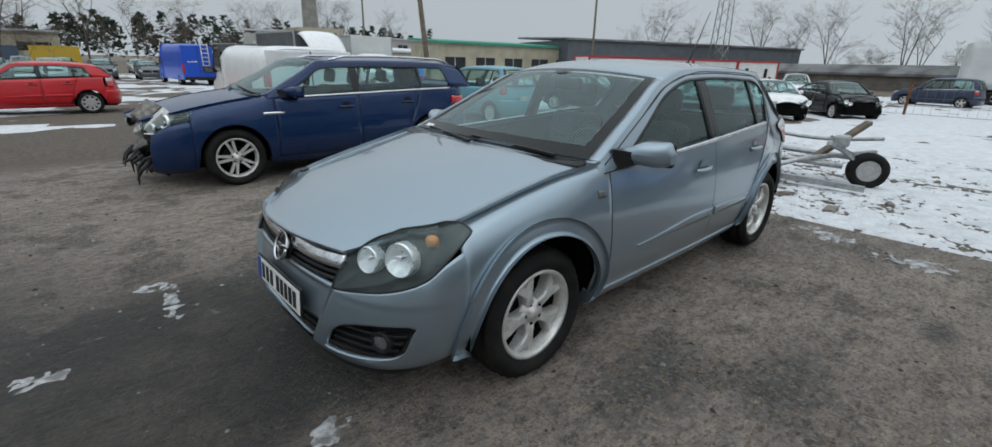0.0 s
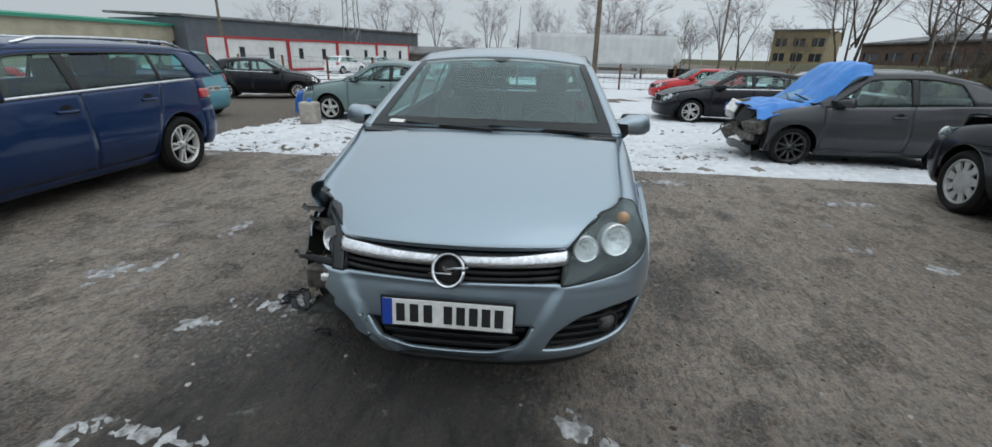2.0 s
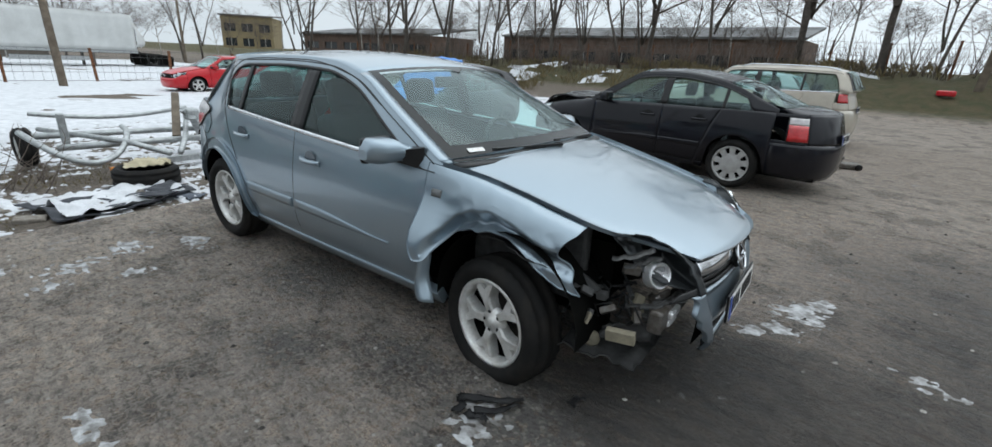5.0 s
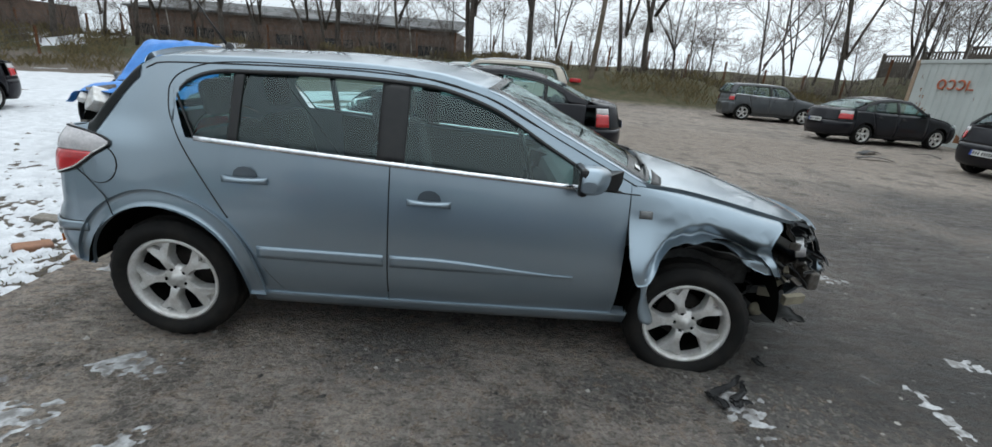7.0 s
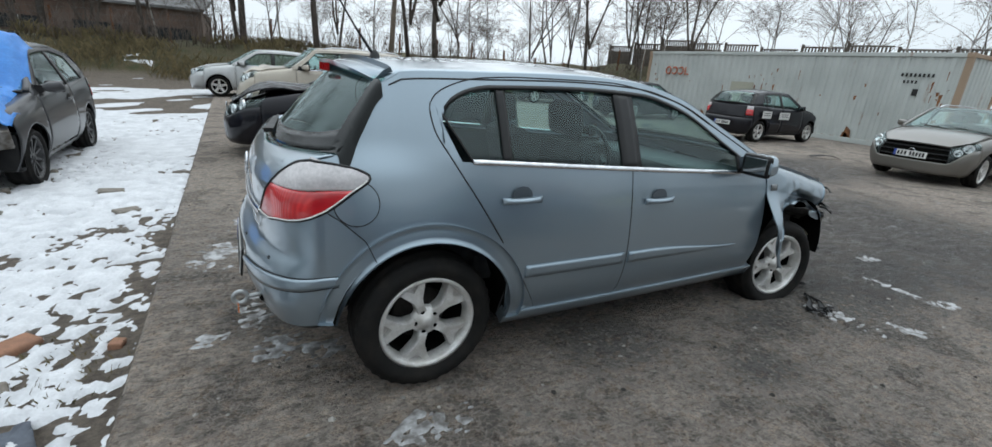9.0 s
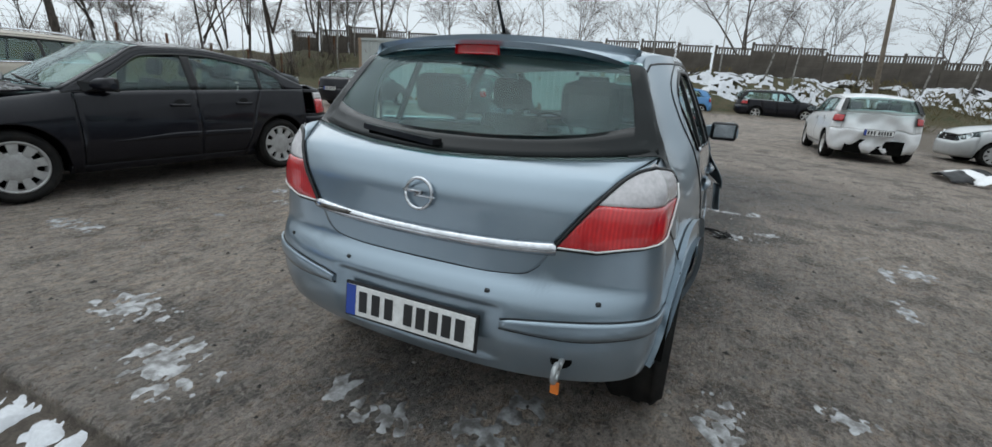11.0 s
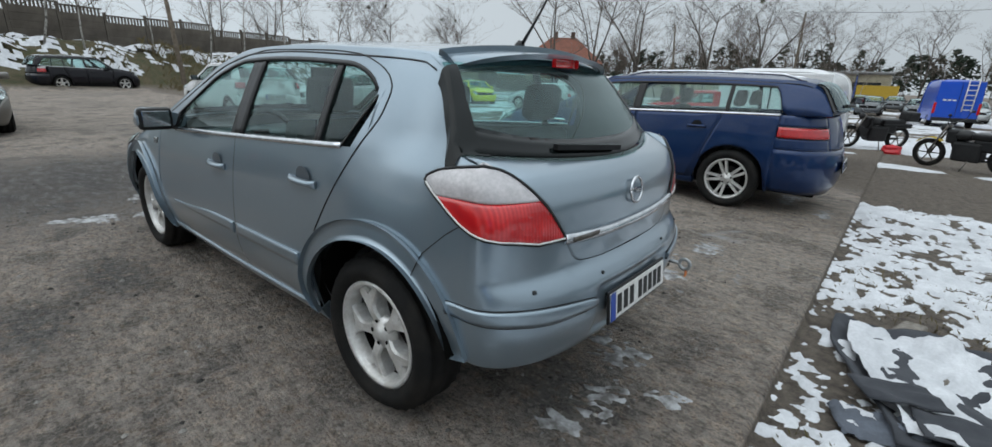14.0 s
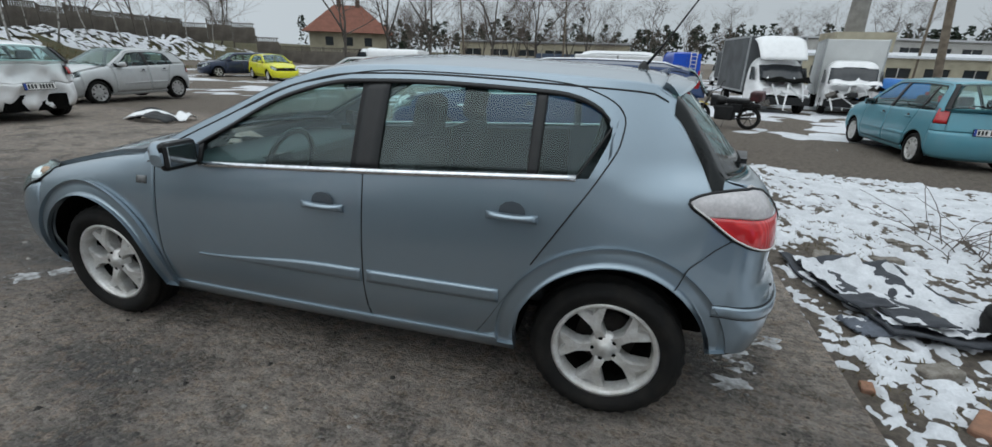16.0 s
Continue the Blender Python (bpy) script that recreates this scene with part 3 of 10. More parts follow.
def cabin(parent, S, o, full=True):
    """Floor, firewall, seats, dash and wheel, seen through the windows."""
    W = S["W"]
    xd1, xd3 = o["d1"], o["d3"]
    bm = bmesh.new()
    box(bm, S["tail"](0.4) + 0.16, S["nose"](0.4) - 0.45, -W * 0.60, W * 0.60, max(0.20, o.get("rear_low", 0) + 0.07), 0.50)
    box(bm, S["xr"] + S["ra"] + 0.02, S["xf"] - S["ra"] - 0.02, -W + 0.13, W - 0.13, 0.22, 0.34)
    box(bm, xd1 - 0.1, S["nose"](0.6) - 0.42, -W * 0.56, W * 0.56, 0.45, min(S["hz"](S["xf"]), 0.95) - 0.20)
    part("chassis", bm, CAVITY, parent)
    for sg in (1, -1):
        part("door_lining", side_panel(S, sg, xd1 - 0.02, S["xr"] + S["ra"], lambda x: 0.24, lambda x: S["belt"](x) - 0.02, 12, 4, out=-0.055, thick=0), DASH, parent)
        for xa in (S["xf"], S["xr"]):
            def well(u, v, xa=xa, sg=sg):
                a = math.pi * (u * (0.985 if o.get("own_ends") and xa < 0 else 1.06) - 0.03)
                return (xa + (S["ra"] + 0.012) * math.cos(a), sg * (W * 0.52 + v * (W * 0.93 - W * 0.52)), S["r"] + (S["ra"] + 0.012) * math.sin(a))
            part("wheel_well", sheet(16, 2, well, 0), CAVITY, parent)
            if o.get("own_ends"):
                part("well_wall", sheet(24, 3, lambda u, v: (xa + (S["ra"] + 0.02) * v * math.cos(math.pi * u), sg * W * 0.60, S["r"] - 0.01 + (S["ra"] + 0.02) * v * math.sin(math.pi * u)), 0), CAVITY, parent)
    if not full:
        return
    for y in (0.36, -0.36):
        seat(parent, xd1 - 0.85, y * W / 0.87, 0.5 * W / 0.87)
        if o["doors"] == 4 or o.get("rear_seats"):
            seat(parent, xd1 - 1.72, y * W / 0.87, 0.58 * W / 0.87)
    zb = S["belt"](xd1)
    part("dashboard", boxed(xd1 - 0.32, xd1 + 0.20, -W + 0.16, W - 0.16, zb - 0.32, zb - 0.03, bevel=0.06), DASH, parent)
    pts = [(xd1 - 0.42 - 0.05 * math.sin(a), 0.36 + 0.185 * math.cos(a), zb - 0.06 + 0.18 * math.sin(a)) for a in [2 * math.pi * k / 24 for k in range(25)]]
    st = part("steering_wheel", tubes([(pts, 0.016, 8)]), TRIM, parent)
    bm = bmesh.new()
    for a in (-0.5, math.pi + 0.5, -math.pi / 2):
        bar(bm, (xd1 - 0.36, 0.36, zb - 0.07), (xd1 - 0.42, 0.36 + 0.17 * math.cos(a), zb - 0.06 + 0.17 * math.sin(a)), 0.05, 0.03, 0.03)
    bar(bm, (xd1 - 0.40, 0.36, zb - 0.06), (xd1 - 0.1, 0.36, zb - 0.13), 0.11, 0.08)
    part("hub", bm, TRIM, st)
    part("rear_view_mirror", boxed(o["xw"] + 0.06, o["xw"] + 0.09, -0.11, 0.11, S["roof"](o["xw"]) - 0.08, S["roof"](o["xw"]) - 0.01, bevel=0.01), TRIM, parent)


def build_car(S, m, label, o):
    """A whole car, every panel, pane, lamp and wheel a part of it."""
    root = thing("car", m, label, "car", o.get("group", ""))
    col, warp, gone = o["paint"], o.get("warp"), o.get("gone", ())
    fine = o.get("fine", 1.0)
    N = lambda n: max(3, int(n * fine))
    belt, roof, side = S["belt"], S["roof"], S["side"]
    zs, xb, xt = S["zs"], S["base"], o.get("xt", S["top"])
    d1, d2, d3, xw, xg = o["d1"], o["d2"], o["d3"], o["xw"], o["xg"]
    rail = o.get("rail", 0.065)
    g0, g1 = o.get("g0", d1 - 0.18), o["g1"]
    slope = o.get("slope", 1.6)
    low = lambda x: arch(S, x, o.get("rear_low", zs) if x < S["xr"] - S["ra"] else zs)
    kick = o.get("kick")

    def wtop(x):
        z = roof(x) - rail - 0.05 * smoothstep(xw - 0.25, xb, x)
        if kick:
            zk = belt(kick) + o["kick_slope"] * (kick - g1)
            t = min(1, max(0, (x - g1) / 0.24))
            z = min(z, zk + (z - zk) * math.sqrt(t * (2 - t)))
        else:
            z = min(z, belt(x) + slope * (x - g1))
        return max(belt(x), z)

    def wlow(x):
        return belt(x) + (o["kick_slope"] * max(0, kick - x) if kick else 0)
    crown = curve_of([(xt, o.get("crown_t", 0.02)), (xg, 0.04), ((xg + xw) / 2, 0.055), (xw, 0.045), (xb, 0.015)])
    bow = curve_of([(xt, -o.get("bow_t", 0.12)), (xg, -0.06), ((xg + xw) / 2, 0.0), (xw, 0.10), (xb, o.get("bow_b", 0.17))])

    def over(x, s, out=0.0):
        k = 1 - s * s
        z = roof(x)
        return (x + bow(x) * k, side(x, z) * s, z + crown(x) * k + out)

    def top(x0, x1, s=1.0, nu=12, nv=16, out=0.0, thick=0.012):
        return sheet(N(nu), N(nv), lambda u, v: over(x0 + u * (x1 - x0), s * (2 * v - 1), out), thick, flip=x0 > x1, warp=warp)
    xh, xl = o["hood_front"], o["hood_lamp"]
    hb = curve_of([(xh, o.get("bow_h", 0.07)), (xl, 0.08), (xb, o.get("bow_b", 0.17) - 0.02)])
    hc = curve_of([(xh, o.get("crown_h", 0.015)), ((xh + xb) / 2, 0.05), (xb, 0.035)])

    def hood(u, v):
        x = xh + u * (xb - 0.02 - xh)
        s = 2 * v - 1
        k = 1 - abs(s) ** 2.2
        wide = side(x, S["hz"](x)) - (0.0 if s > 0 else 0.006) if o.get("own_ends") else S["hy"](x)
        return (x + hb(x) * k, (wide - 0.003) * s, S["hz"](x) + hc(x) * k)
    if "hood" not in gone:
        part("hood", sheet(N(20), N(18), hood, 0.02, flip=False, warp=o.get("warp_hood", warp)), col, root)
    part("roof", top(xg, xw, 1.0, 14, 14), col, root)
    part("headlining", top(xg + 0.02, xw - 0.02, 0.96, 8, 8, -0.03, 0), HEADLINER, root)
    part("windscreen", top(xw, xb + 0.01, 0.93, 10, 14, 0.0, 0.006), o.get("shield", GLASS_SHIELD), root)
    for sg in (1, -1):
        part("a_pillar", sheet(N(12), 2, lambda u, v: over(xw + u * (xb - xw), sg * (0.925 + 0.075 * v), 0.004), 0.01, flip=sg < 0, warp=warp), col, root)
    if o.get("own_ends"):
        for sg in (1, -1):
            part("shield_border", sheet(N(14), 3, lambda u, v: over(xw - 0.01 + u * (xb - 0.02 - xw), sg * (0.85 + 0.075 * v), 0.005), 0, flip=sg < 0), BLACK_GLASS, root)
        part("shield_border", sheet(3, N(16), lambda u, v: over(xb - 0.115 + u * 0.115, 1.85 * v - 0.925, 0.0055), 0, flip=False), BLACK_GLASS, root)
        part("shield_border", sheet(3, N(16), lambda u, v: over(xw - 0.01 + u * (0.035 + 0.05 * max(0, 1 - abs(2 * v - 1) * 7)), 1.85 * v - 0.925, 0.0055), 0, flip=False), BLACK_GLASS, root)
    # windscreen's dark edge and the wipers
    part("cowl", sheet(N(14), 2, lambda u, v: (lambda p: (p[0] + 0.015 + 0.05 * v, p[1], p[2] + 0.006 - 0.012 * v))(over(xb, 1.9 * u - 0.95)), 0.02, flip=True, warp=warp), TRIM, root)
    for a0, a1 in ((0.75, 0.02), (0.05, -0.62)):
        p, q = Vector(over(xb - 0.015, a0)), Vector(over(xb - (0.045 if o.get("own_ends") else 0.10), a1))
        bm = bmesh.new()
        bar(bm, p + Vector((0.02, 0, 0.012)), q + Vector((0.01, 0, 0.016)), 0.018, 0.012, 0.014)
        part("wiper", bm, TRIM, root)
    for sg in (1, -1):
        name_side = "left" if sg > 0 else "right"
        wp = o.get("warp_" + name_side, warp)
        if "fender_" + name_side not in gone:
            part("fender", side_panel(S, sg, S["xc"], d1 + 0.004, low, lambda x: S["hz"](x) if x > xb - 0.05 else belt(x), N(26), N(16), warp=wp), col, root)
        cut1 = lambda z: d1
        cut2 = lambda z: d2 + 0.06 * (z - 0.6) * o.get("lean_b", 0.0)
        cut3 = o.get("d3_curve") or (lambda z: d3 + (0.0 if z > 0.98 else 0.34 * (0.98 - z) ** 0.9))
        doors = [("front_door", cut1, cut2)] + ([("rear_door", cut2, cut3)] if o["doors"] == 4 else [])
        for nm, ca, cb in doors:
            dr = part(nm, side_panel(S, sg, lambda z, ca=ca: ca(z) - 0.003, lambda z, cb=cb: cb(z) + 0.003, (lambda x: zs + 0.055) if o.get("one_quarter") else (lambda x: low(x) + 0.055), lambda x: belt(x) - 0.002, N(16), N(12), thick=0 if o.get("one_quarter") else 0.012, warp=warp if not o.get("side_warp") else o["side_warp"]), col, root)
            hx = cb(0.85) + 0.19
            hz = belt(hx) - 0.155
            yh = side(hx, hz)
            if o.get("handles", True):
                part("door_handle", sheet(10, 6, lambda u, v, hx=hx, hz=hz, yh=yh: (hx + 0.105 - 0.21 * u, sg * (yh + 0.012 + 0.024 * math.sin(math.pi * u) ** 0.5 * math.sin(math.pi * v) ** 0.5), hz - 0.016 + 0.032 * v), 0.012, flip=sg < 0), o.get("handle_mat", col), dr)
                # flat dark disc on the door skin, painting the shade of the handle's hollow
                part("handle_recess", sheet(12, 2, lambda u, v, hx=hx, hz=hz, yh=yh: (hx + 0.055 * v * math.cos(6.2832 * u), sg * (yh + 0.0025), hz + 0.018 + 0.045 * v * math.sin(6.2832 * u)), 0, flip=sg < 0), o.get("recess_mat", TRIM), dr)
            if o.get("moulding"):
                zmo = o["moulding"]
                xa_, xb_ = ca(zmo) - 0.02, cb(zmo) + 0.012
                if nm == "front_door":
                    xa_ -= 0.22
                part("moulding", side_panel(S, sg, xa_, xb_, lambda x: zmo + 0.004, lambda x: zmo + 0.012 + 0.05 * smoothstep(0.66, -0.1, x), N(12), 3, out=0.008, thick=0.010), col, dr)
        if o.get("one_quarter"):
            # one pressing: roof frame, rear pillar and quarter
            zk = wlow(g1)
            bmq = joined([side_panel(S, sg, cut3, g1, low, wlow, N(14), N(14), thick=0), side_panel(S, sg, g1, S["xq"], low, lambda x: min(zk, roof(x) + 0.001), N(22), N(14), thick=0),
                          side_panel(S, sg, g1, S["xq"], lambda x: zk, lambda x: max(zk, roof(x) + 0.001), N(22), 6, thick=0), side_panel(S, sg, xb, g1, lambda x: wtop(x) if x < g0 + 0.6 else belt(x), lambda x: roof(x) + 0.001, N(44), 6, thick=0)])
            bmesh.ops.remove_doubles(bmq, verts=bmq.verts, dist=0.0008)
            part("quarter_panel", bmq, col, root)
        else:
            part("quarter_panel", side_panel(S, sg, (cut3 if o["doors"] == 4 else cut2), S["xq"], low, lambda x: belt(x), N(22), N(12), warp=o.get("warp_quarter", warp)), col, root)
        part("sill", side_panel(S, sg, S["xf"] - S["ra"], S["xr"] + S["ra"], lambda x: zs - 0.02, lambda x: zs + 0.052, N(14), 3, out=0.009 if o.get("own_ends") else -0.004, thick=0.05), col, root)
        if not o.get("one_quarter"):
            part("roof_rail", side_panel(S, sg, xb, xt, lambda x: wtop(x) if g1 < x < g0 + 0.6 else belt(x), lambda x: roof(x) + 0.001, N(44), 4, warp=warp), col, root)
        if kick and not o.get("one_quarter"):
            part("window_corner", side_panel(S, sg, kick, g1, lambda x: belt(x), lambda x: wlow(x), N(6), 4, warp=warp), col, root)
        if kick:
            part("corner_seal", side_panel(S, sg, kick + 0.01, g1, lambda x: wlow(x) - 0.006, lambda x: wlow(x) + 0.010, N(8), 1, out=0.003, thick=0.008), TRIM, root)
        part("roof_seam", side_panel(S, sg, xb - 0.05, xg + 0.03, lambda x: roof(x) - 0.030, lambda x: roof(x) - 0.024, N(30), 1, out=0.0025, thick=0.004), TRIM, root)
        # side glass, its dark pillars and the bright strip below it
        gl = o.get("glass", GLASS)
        wl_ = lambda x: wlow(x) - 0.004
        part("front_window", side_panel(S, sg, g0 + 0.1, d2 + 0.02, wl_, lambda x: wtop(x) + 0.004, N(18), N(6), out=-0.010, thick=0.004), gl, root)
        part("rear_window", side_panel(S, sg, d2 - 0.02, g1, wl_, lambda x: wtop(x) + 0.004, N(18), N(6), out=-0.010, thick=0.004), gl, root)
        for c, w in ((d2, o.get("b_width", 0.10)),) + (((o["c_bar"], 0.045),) if "c_bar" in o else ()):
            part("window_pillar", side_panel(S, sg, c + w / 2, c - w / 2, wl_, lambda x: wtop(x) + 0.002, 3, N(6), out=0.0, thick=0.012), TRIM, root)
        part("window_seal", side_panel(S, sg, g0 + 0.12, g1 + 0.01, lambda x: wtop(x) - 0.012, lambda x: wtop(x) + 0.006, N(40), 1, out=0.003, thick=0.008), TRIM, root)
        if o.get("bright", True):
            part("window_strip", side_panel(S, sg, g0 - 0.02, kick or g1 + 0.02, lambda x: belt(x) - 0.010, lambda x: belt(x) + 0.012, N(24), 2, out=0.006, thick=0.012), o.get("strip_mat", CHROME), root)
        if "mirror_" + name_side not in gone:
            mx, mz = g0 - 0.02 + o.get("mirror_fore", 0.0), belt(g0) + 0.055
            mirror(root, mx, sg * (side(mx, belt(mx)) - 0.01), mz, sg, o.get("mirror_mat", col), o.get("mirror_size", 1.0), o.get("own_ends"))
            part("mirror_sail", side_panel(S, sg, g0 + 0.30, g0 - 0.03, wl_, lambda x: wtop(x) + 0.002, 4, 3, out=0.002, thick=0.01), TRIM, root)
        ys = lambda x: side(x, S["hz"](x) - 0.004) - 0.004
        part("wing_top", sheet(N(10), 2, lambda u, v: (lambda x: (x, sg * ((S["hy"](x) - 0.014) * (1 - v) + ys(x) * v), S["hz"](x) - 0.005 - 0.002 * v))(xb - 0.03 + (S["xc"] - xb + 0.02 if o.get("own_ends") and sg > 0 else 0.34) * u), 0.004, flip=sg < 0), col, root)
        # arch lip
        if o.get("lip"):
            for xa, nm in ((S["xf"], "fender_" + name_side), (S["xr"], "q")):
                if nm in gone or nm in o.get("no_lip", ()):
                    continue
                ends = (-0.03, 0.956) if xa == S["xr"] and o.get("own_ends") else (-0.045, 1.03) if xa == S["xr"] and o.get("rear_low") else (-0.06, 1.06)

                def lipf(u, v, xa=xa, ends=ends):
                    a = math.pi * (ends[0] + (ends[1] - ends[0]) * u)
                    q = S["ra"] - 0.006 + v * o["lip"]
                    x, z = xa + q * math.cos(a), S["r"] + q * math.sin(a)
                    z = max(z, o.get("rear_low", zs + 0.02) if x < S["xr"] else zs + 0.02)
                    low_end = smoothstep(0.42, 0.68, z) if o.get("own_ends") and x < S["xr"] else 1.0
                    return (x, sg * (side(x, z) + 0.004 + (0.006 - 0.006 * v * v) * low_end), z)
                part("arch_lip", sheet(N(30), 3, lipf, 0.02, flip=sg > 0), col, root)
    if o.get("one_quarter"):
        # shut line round the doors' window frames and down the rear door's edge
        for sg in (1, -1):
            arc = curve_of([(0.0, 0.42), (0.12, 0.10), (0.30, -0.373), (0.48, -0.843), (0.58, -1.092), (0.64, -1.222), (0.69, -1.298), (0.73, -1.322), (0.78, -1.313), (0.86, -1.258), (1.0, -1.14)])
            rise = curve_of([(0.0, roof(0.42) - 0.03), (0.12, roof(0.10) - 0.03), (0.30, roof(-0.373) - 0.016), (0.48, roof(-0.843) - 0.016), (0.58, roof(-1.092) - 0.022), (0.64, 1.346), (0.69, 1.299), (0.73, 1.250), (0.78, 1.175), (0.86, 1.064), (1.0, 0.879)])
            ln_ = [(arc(k / 60), rise(k / 60)) for k in range(61)] + [(cut3(z), z) for z in (0.84, 0.80, 0.76, 0.72, 0.69)]
            part("door_shut_line", tubes([([(x, sg * (side(x, z) + 0.0005), z) for x, z in ln_], 0.0032, 5)]), TRIM, root)
            part("bumper_seam", tubes([([(x, sg * (side(x, z) + off), z) for x, z, off in ((S["xq"] + 0.005, 0.862, 0.002), (-1.70, 0.817, 0.003), (-1.615, 0.737, 0.005), (-1.598, 0.700, 0.009), (-1.578, 0.652, 0.011))], 0.0020, 5)]), TRIM, root)
    # front end
    if not o.get("own_ends"):
        ti, tb = o["lamp_in"], o["grille_z"]
        zl = curve_of([(0, tb[0]), (ti, tb[0]), (ti + 18, o["lamp_z"][0]), (70, o["lamp_z"][1]), (90, o["lamp_z"][1] + 0.03)])
        fb0, fb1 = o.get("bumper_span", (-90, 90))
        if "front_bumper" not in gone:
            pieces = []
            hole, pock = o.get("intake"), o.get("fog")
            zb0 = zs - 0.03
            if hole:
                za, zc = hole[1], hole[2]
                def band(t0, t1, a, b):
                    t0, t1 = max(t0, fb0), min(t1, fb1)
                    if t1 - t0 > 1:
                        n = max(4, int((t1 - t0) / 4 * fine))
                        pieces.append(end_panel(S["front"], t0, t1, a, b, n, 5, thick=0.02, flip=False, warp=wp_front(o)))
                band(-90, 90, zb0, za)
                cuts = [-90, -pock[1], -pock[0], -hole[0], hole[0], pock[0], pock[1], 90]
                for k, open_ in enumerate((0, 1, 0, 1, 0, 1, 0)):
                    if not open_:
                        band(cuts[k], cuts[k + 1], za, zc)
                rise = lambda t: o.get("pocket_rise", 0) * (abs(t) - pock[0]) / (pock[1] - pock[0]) if pock[0] < abs(t) < pock[1] else 0.0
                band(-90, 90, lambda t: zc + rise(t), lambda t: zl(abs(t)))
            else:
                pieces.append(end_panel(S["front"], fb0, fb1, zb0, lambda t: zl(abs(t)), N(40), N(8), thick=0.02, warp=wp_front(o)))
            fbm = joined(pieces)
            fbp = part("front_bumper", fbm, o.get("bumper_mat", col), root)
            if hole:
                part("lower_intake", end_panel(S["front"], -hole[0] - 1, hole[0] + 1, za - 0.01, zc + 0.01, 16, 3, out=-0.05, thick=0), CAVITY, fbp)
                for k in range(3):
                    z = za + (zc - za) * (k + 0.8) / 3.6
                    part("intake_slat", end_panel(S["front"], -hole[0], hole[0], z - 0.008, z + 0.008, 14, 1, out=-0.012, thick=0.03), PLASTIC, fbp)
                for sg in (1, -1):
                    a, b = sorted((sg * pock[0], sg * pock[1]))
                    if a < fb0 or b > fb1:
                        continue
                    part("fog_pocket", end_panel(S["front"], a - 1, b + 1, za - 0.01, zc + 0.01 + o.get("pocket_rise", 0), 10, 3, out=-0.045, thick=0), PLASTIC, fbp)
                    for k in range(3):
                        z = za + (zc - za) * (k + 0.8) / 3.6
                        part("pocket_slat", end_panel(S["front"], a, b, z - 0.006, z + 0.006, 8, 1, out=-0.016, thick=0.02), PLASTIC, fbp)
                    c = Vector(S["front"](radians(sg * (pock[0] * 0.3 + pock[1] * 0.7)), (za + zc) / 2 + 0.015, -0.035))
                    lampm = lathe([(0.0, 0.008), (0.018, 0.006), (0.028, 0.0), (0.036, 0.004), (0.038, -0.03)], 20, "x")
                    fo = part("fog_lamp", lampm, ALLOY, fbp)
                    fo.location = c
        if "grille" not in gone:
            gz = S["hz"](xh) + o.get("crown_h", 0.015)
            gr = part("grille", end_panel(S["front"], -ti, ti, tb[0] + 0.004, gz - 0.006, N(16), 3, out=-0.035, thick=0), CAVITY, root)
            ns = o.get("slats", 3)
            for k in range(ns):
                z = tb[0] + (gz - tb[0]) * (k + 0.7) / (ns + 0.4)
                part("grille_slat", end_panel(S["front"], -ti, ti, z - 0.008, z + 0.008, N(14), 1, out=-0.012, thick=0.025), PLASTIC, gr)
            if o.get("bar_z"):
                part("grille_bar", end_panel(S["front"], -ti, ti, lambda t: o["bar_z"][0], lambda t: o["bar_z"][1], N(20), 4, out=0.008, thick=0.03), CHROME, gr)
            c = S["front"](0, o.get("badge_z", (tb[0] + gz) / 2), 0.02)
            br_ = o.get("badge_r", 0.052)
            ring = part("badge", tubes([([(c[0], br_ * math.cos(a), c[2] + br_ * math.sin(a)) for a in [6.2832 * k / 28 for k in range(29)]], 0.007, 8), ([(c[0], -br_ - 0.012, c[2] - 0.012), (c[0], 0.012, c[2] - 0.006), (c[0], -0.012, c[2] + 0.006), (c[0], br_ + 0.012, c[2] + 0.012)], [0.004, 0.008, 0.008, 0.004], 6)]), CHROME, gr)
        for sg in (1, -1):
            nm = "left" if sg > 0 else "right"
            if "headlight_" + nm in gone:
                continue
            # the lens spans from the bumper's edge up to the hood's and the fender's
            def lens(u, v, out=0.0, sg=sg):
                t = radians(ti + 1 + u * (88 - ti))
                a = Vector(S["front"](t, zl(math.degrees(t)) + 0.003, 0.0))
                x = xh + u * (min(xl, S["xc"] - 0.02) - xh)
                b = Vector((x, S["hy"](x) + 0.006, S["hz"](x) - 0.003))
                p = a * (1 - v) + b * v
                k = math.sin(math.pi * v) * (0.035 + 0.02 * math.sin(math.pi * u))
                d = Vector((math.cos(t) * 0.9, math.sin(t) * 0.7, 0.35)).normalized()
                p = p + d * (k + out)
                return (p.x, sg * p.y, p.z)
            hl = part("headlight", sheet(N(16), N(10), lens, 0.01, flip=sg < 0, warp=warp), o.get("lens", LENS), root)
            part("lamp_housing", sheet(N(12), N(6), lambda u, v: lens(u, v, -0.075 + 0.045 * (2 * u - 1) ** 2), 0, flip=sg < 0, warp=warp), o.get("housing", LAMP_GREY), hl)
            for uu, vv, rr in o.get("bulbs", ((0.22, 0.42, 0.055), (0.50, 0.45, 0.068))):
                c = Vector(lens(uu, vv, o.get("bulb_in", -0.035)))
                cup = lathe([(0.0, -0.035), (rr * 0.3, -0.034), (rr * 0.75, -0.018), (rr, 0.006), (rr + 0.006, 0.01), (rr + 0.008, -0.02)], 24, "x")
                b = part("reflector", cup, REFLECTOR, hl)
                b.matrix_basis = pose(*c, 0, -6, sg * 20)
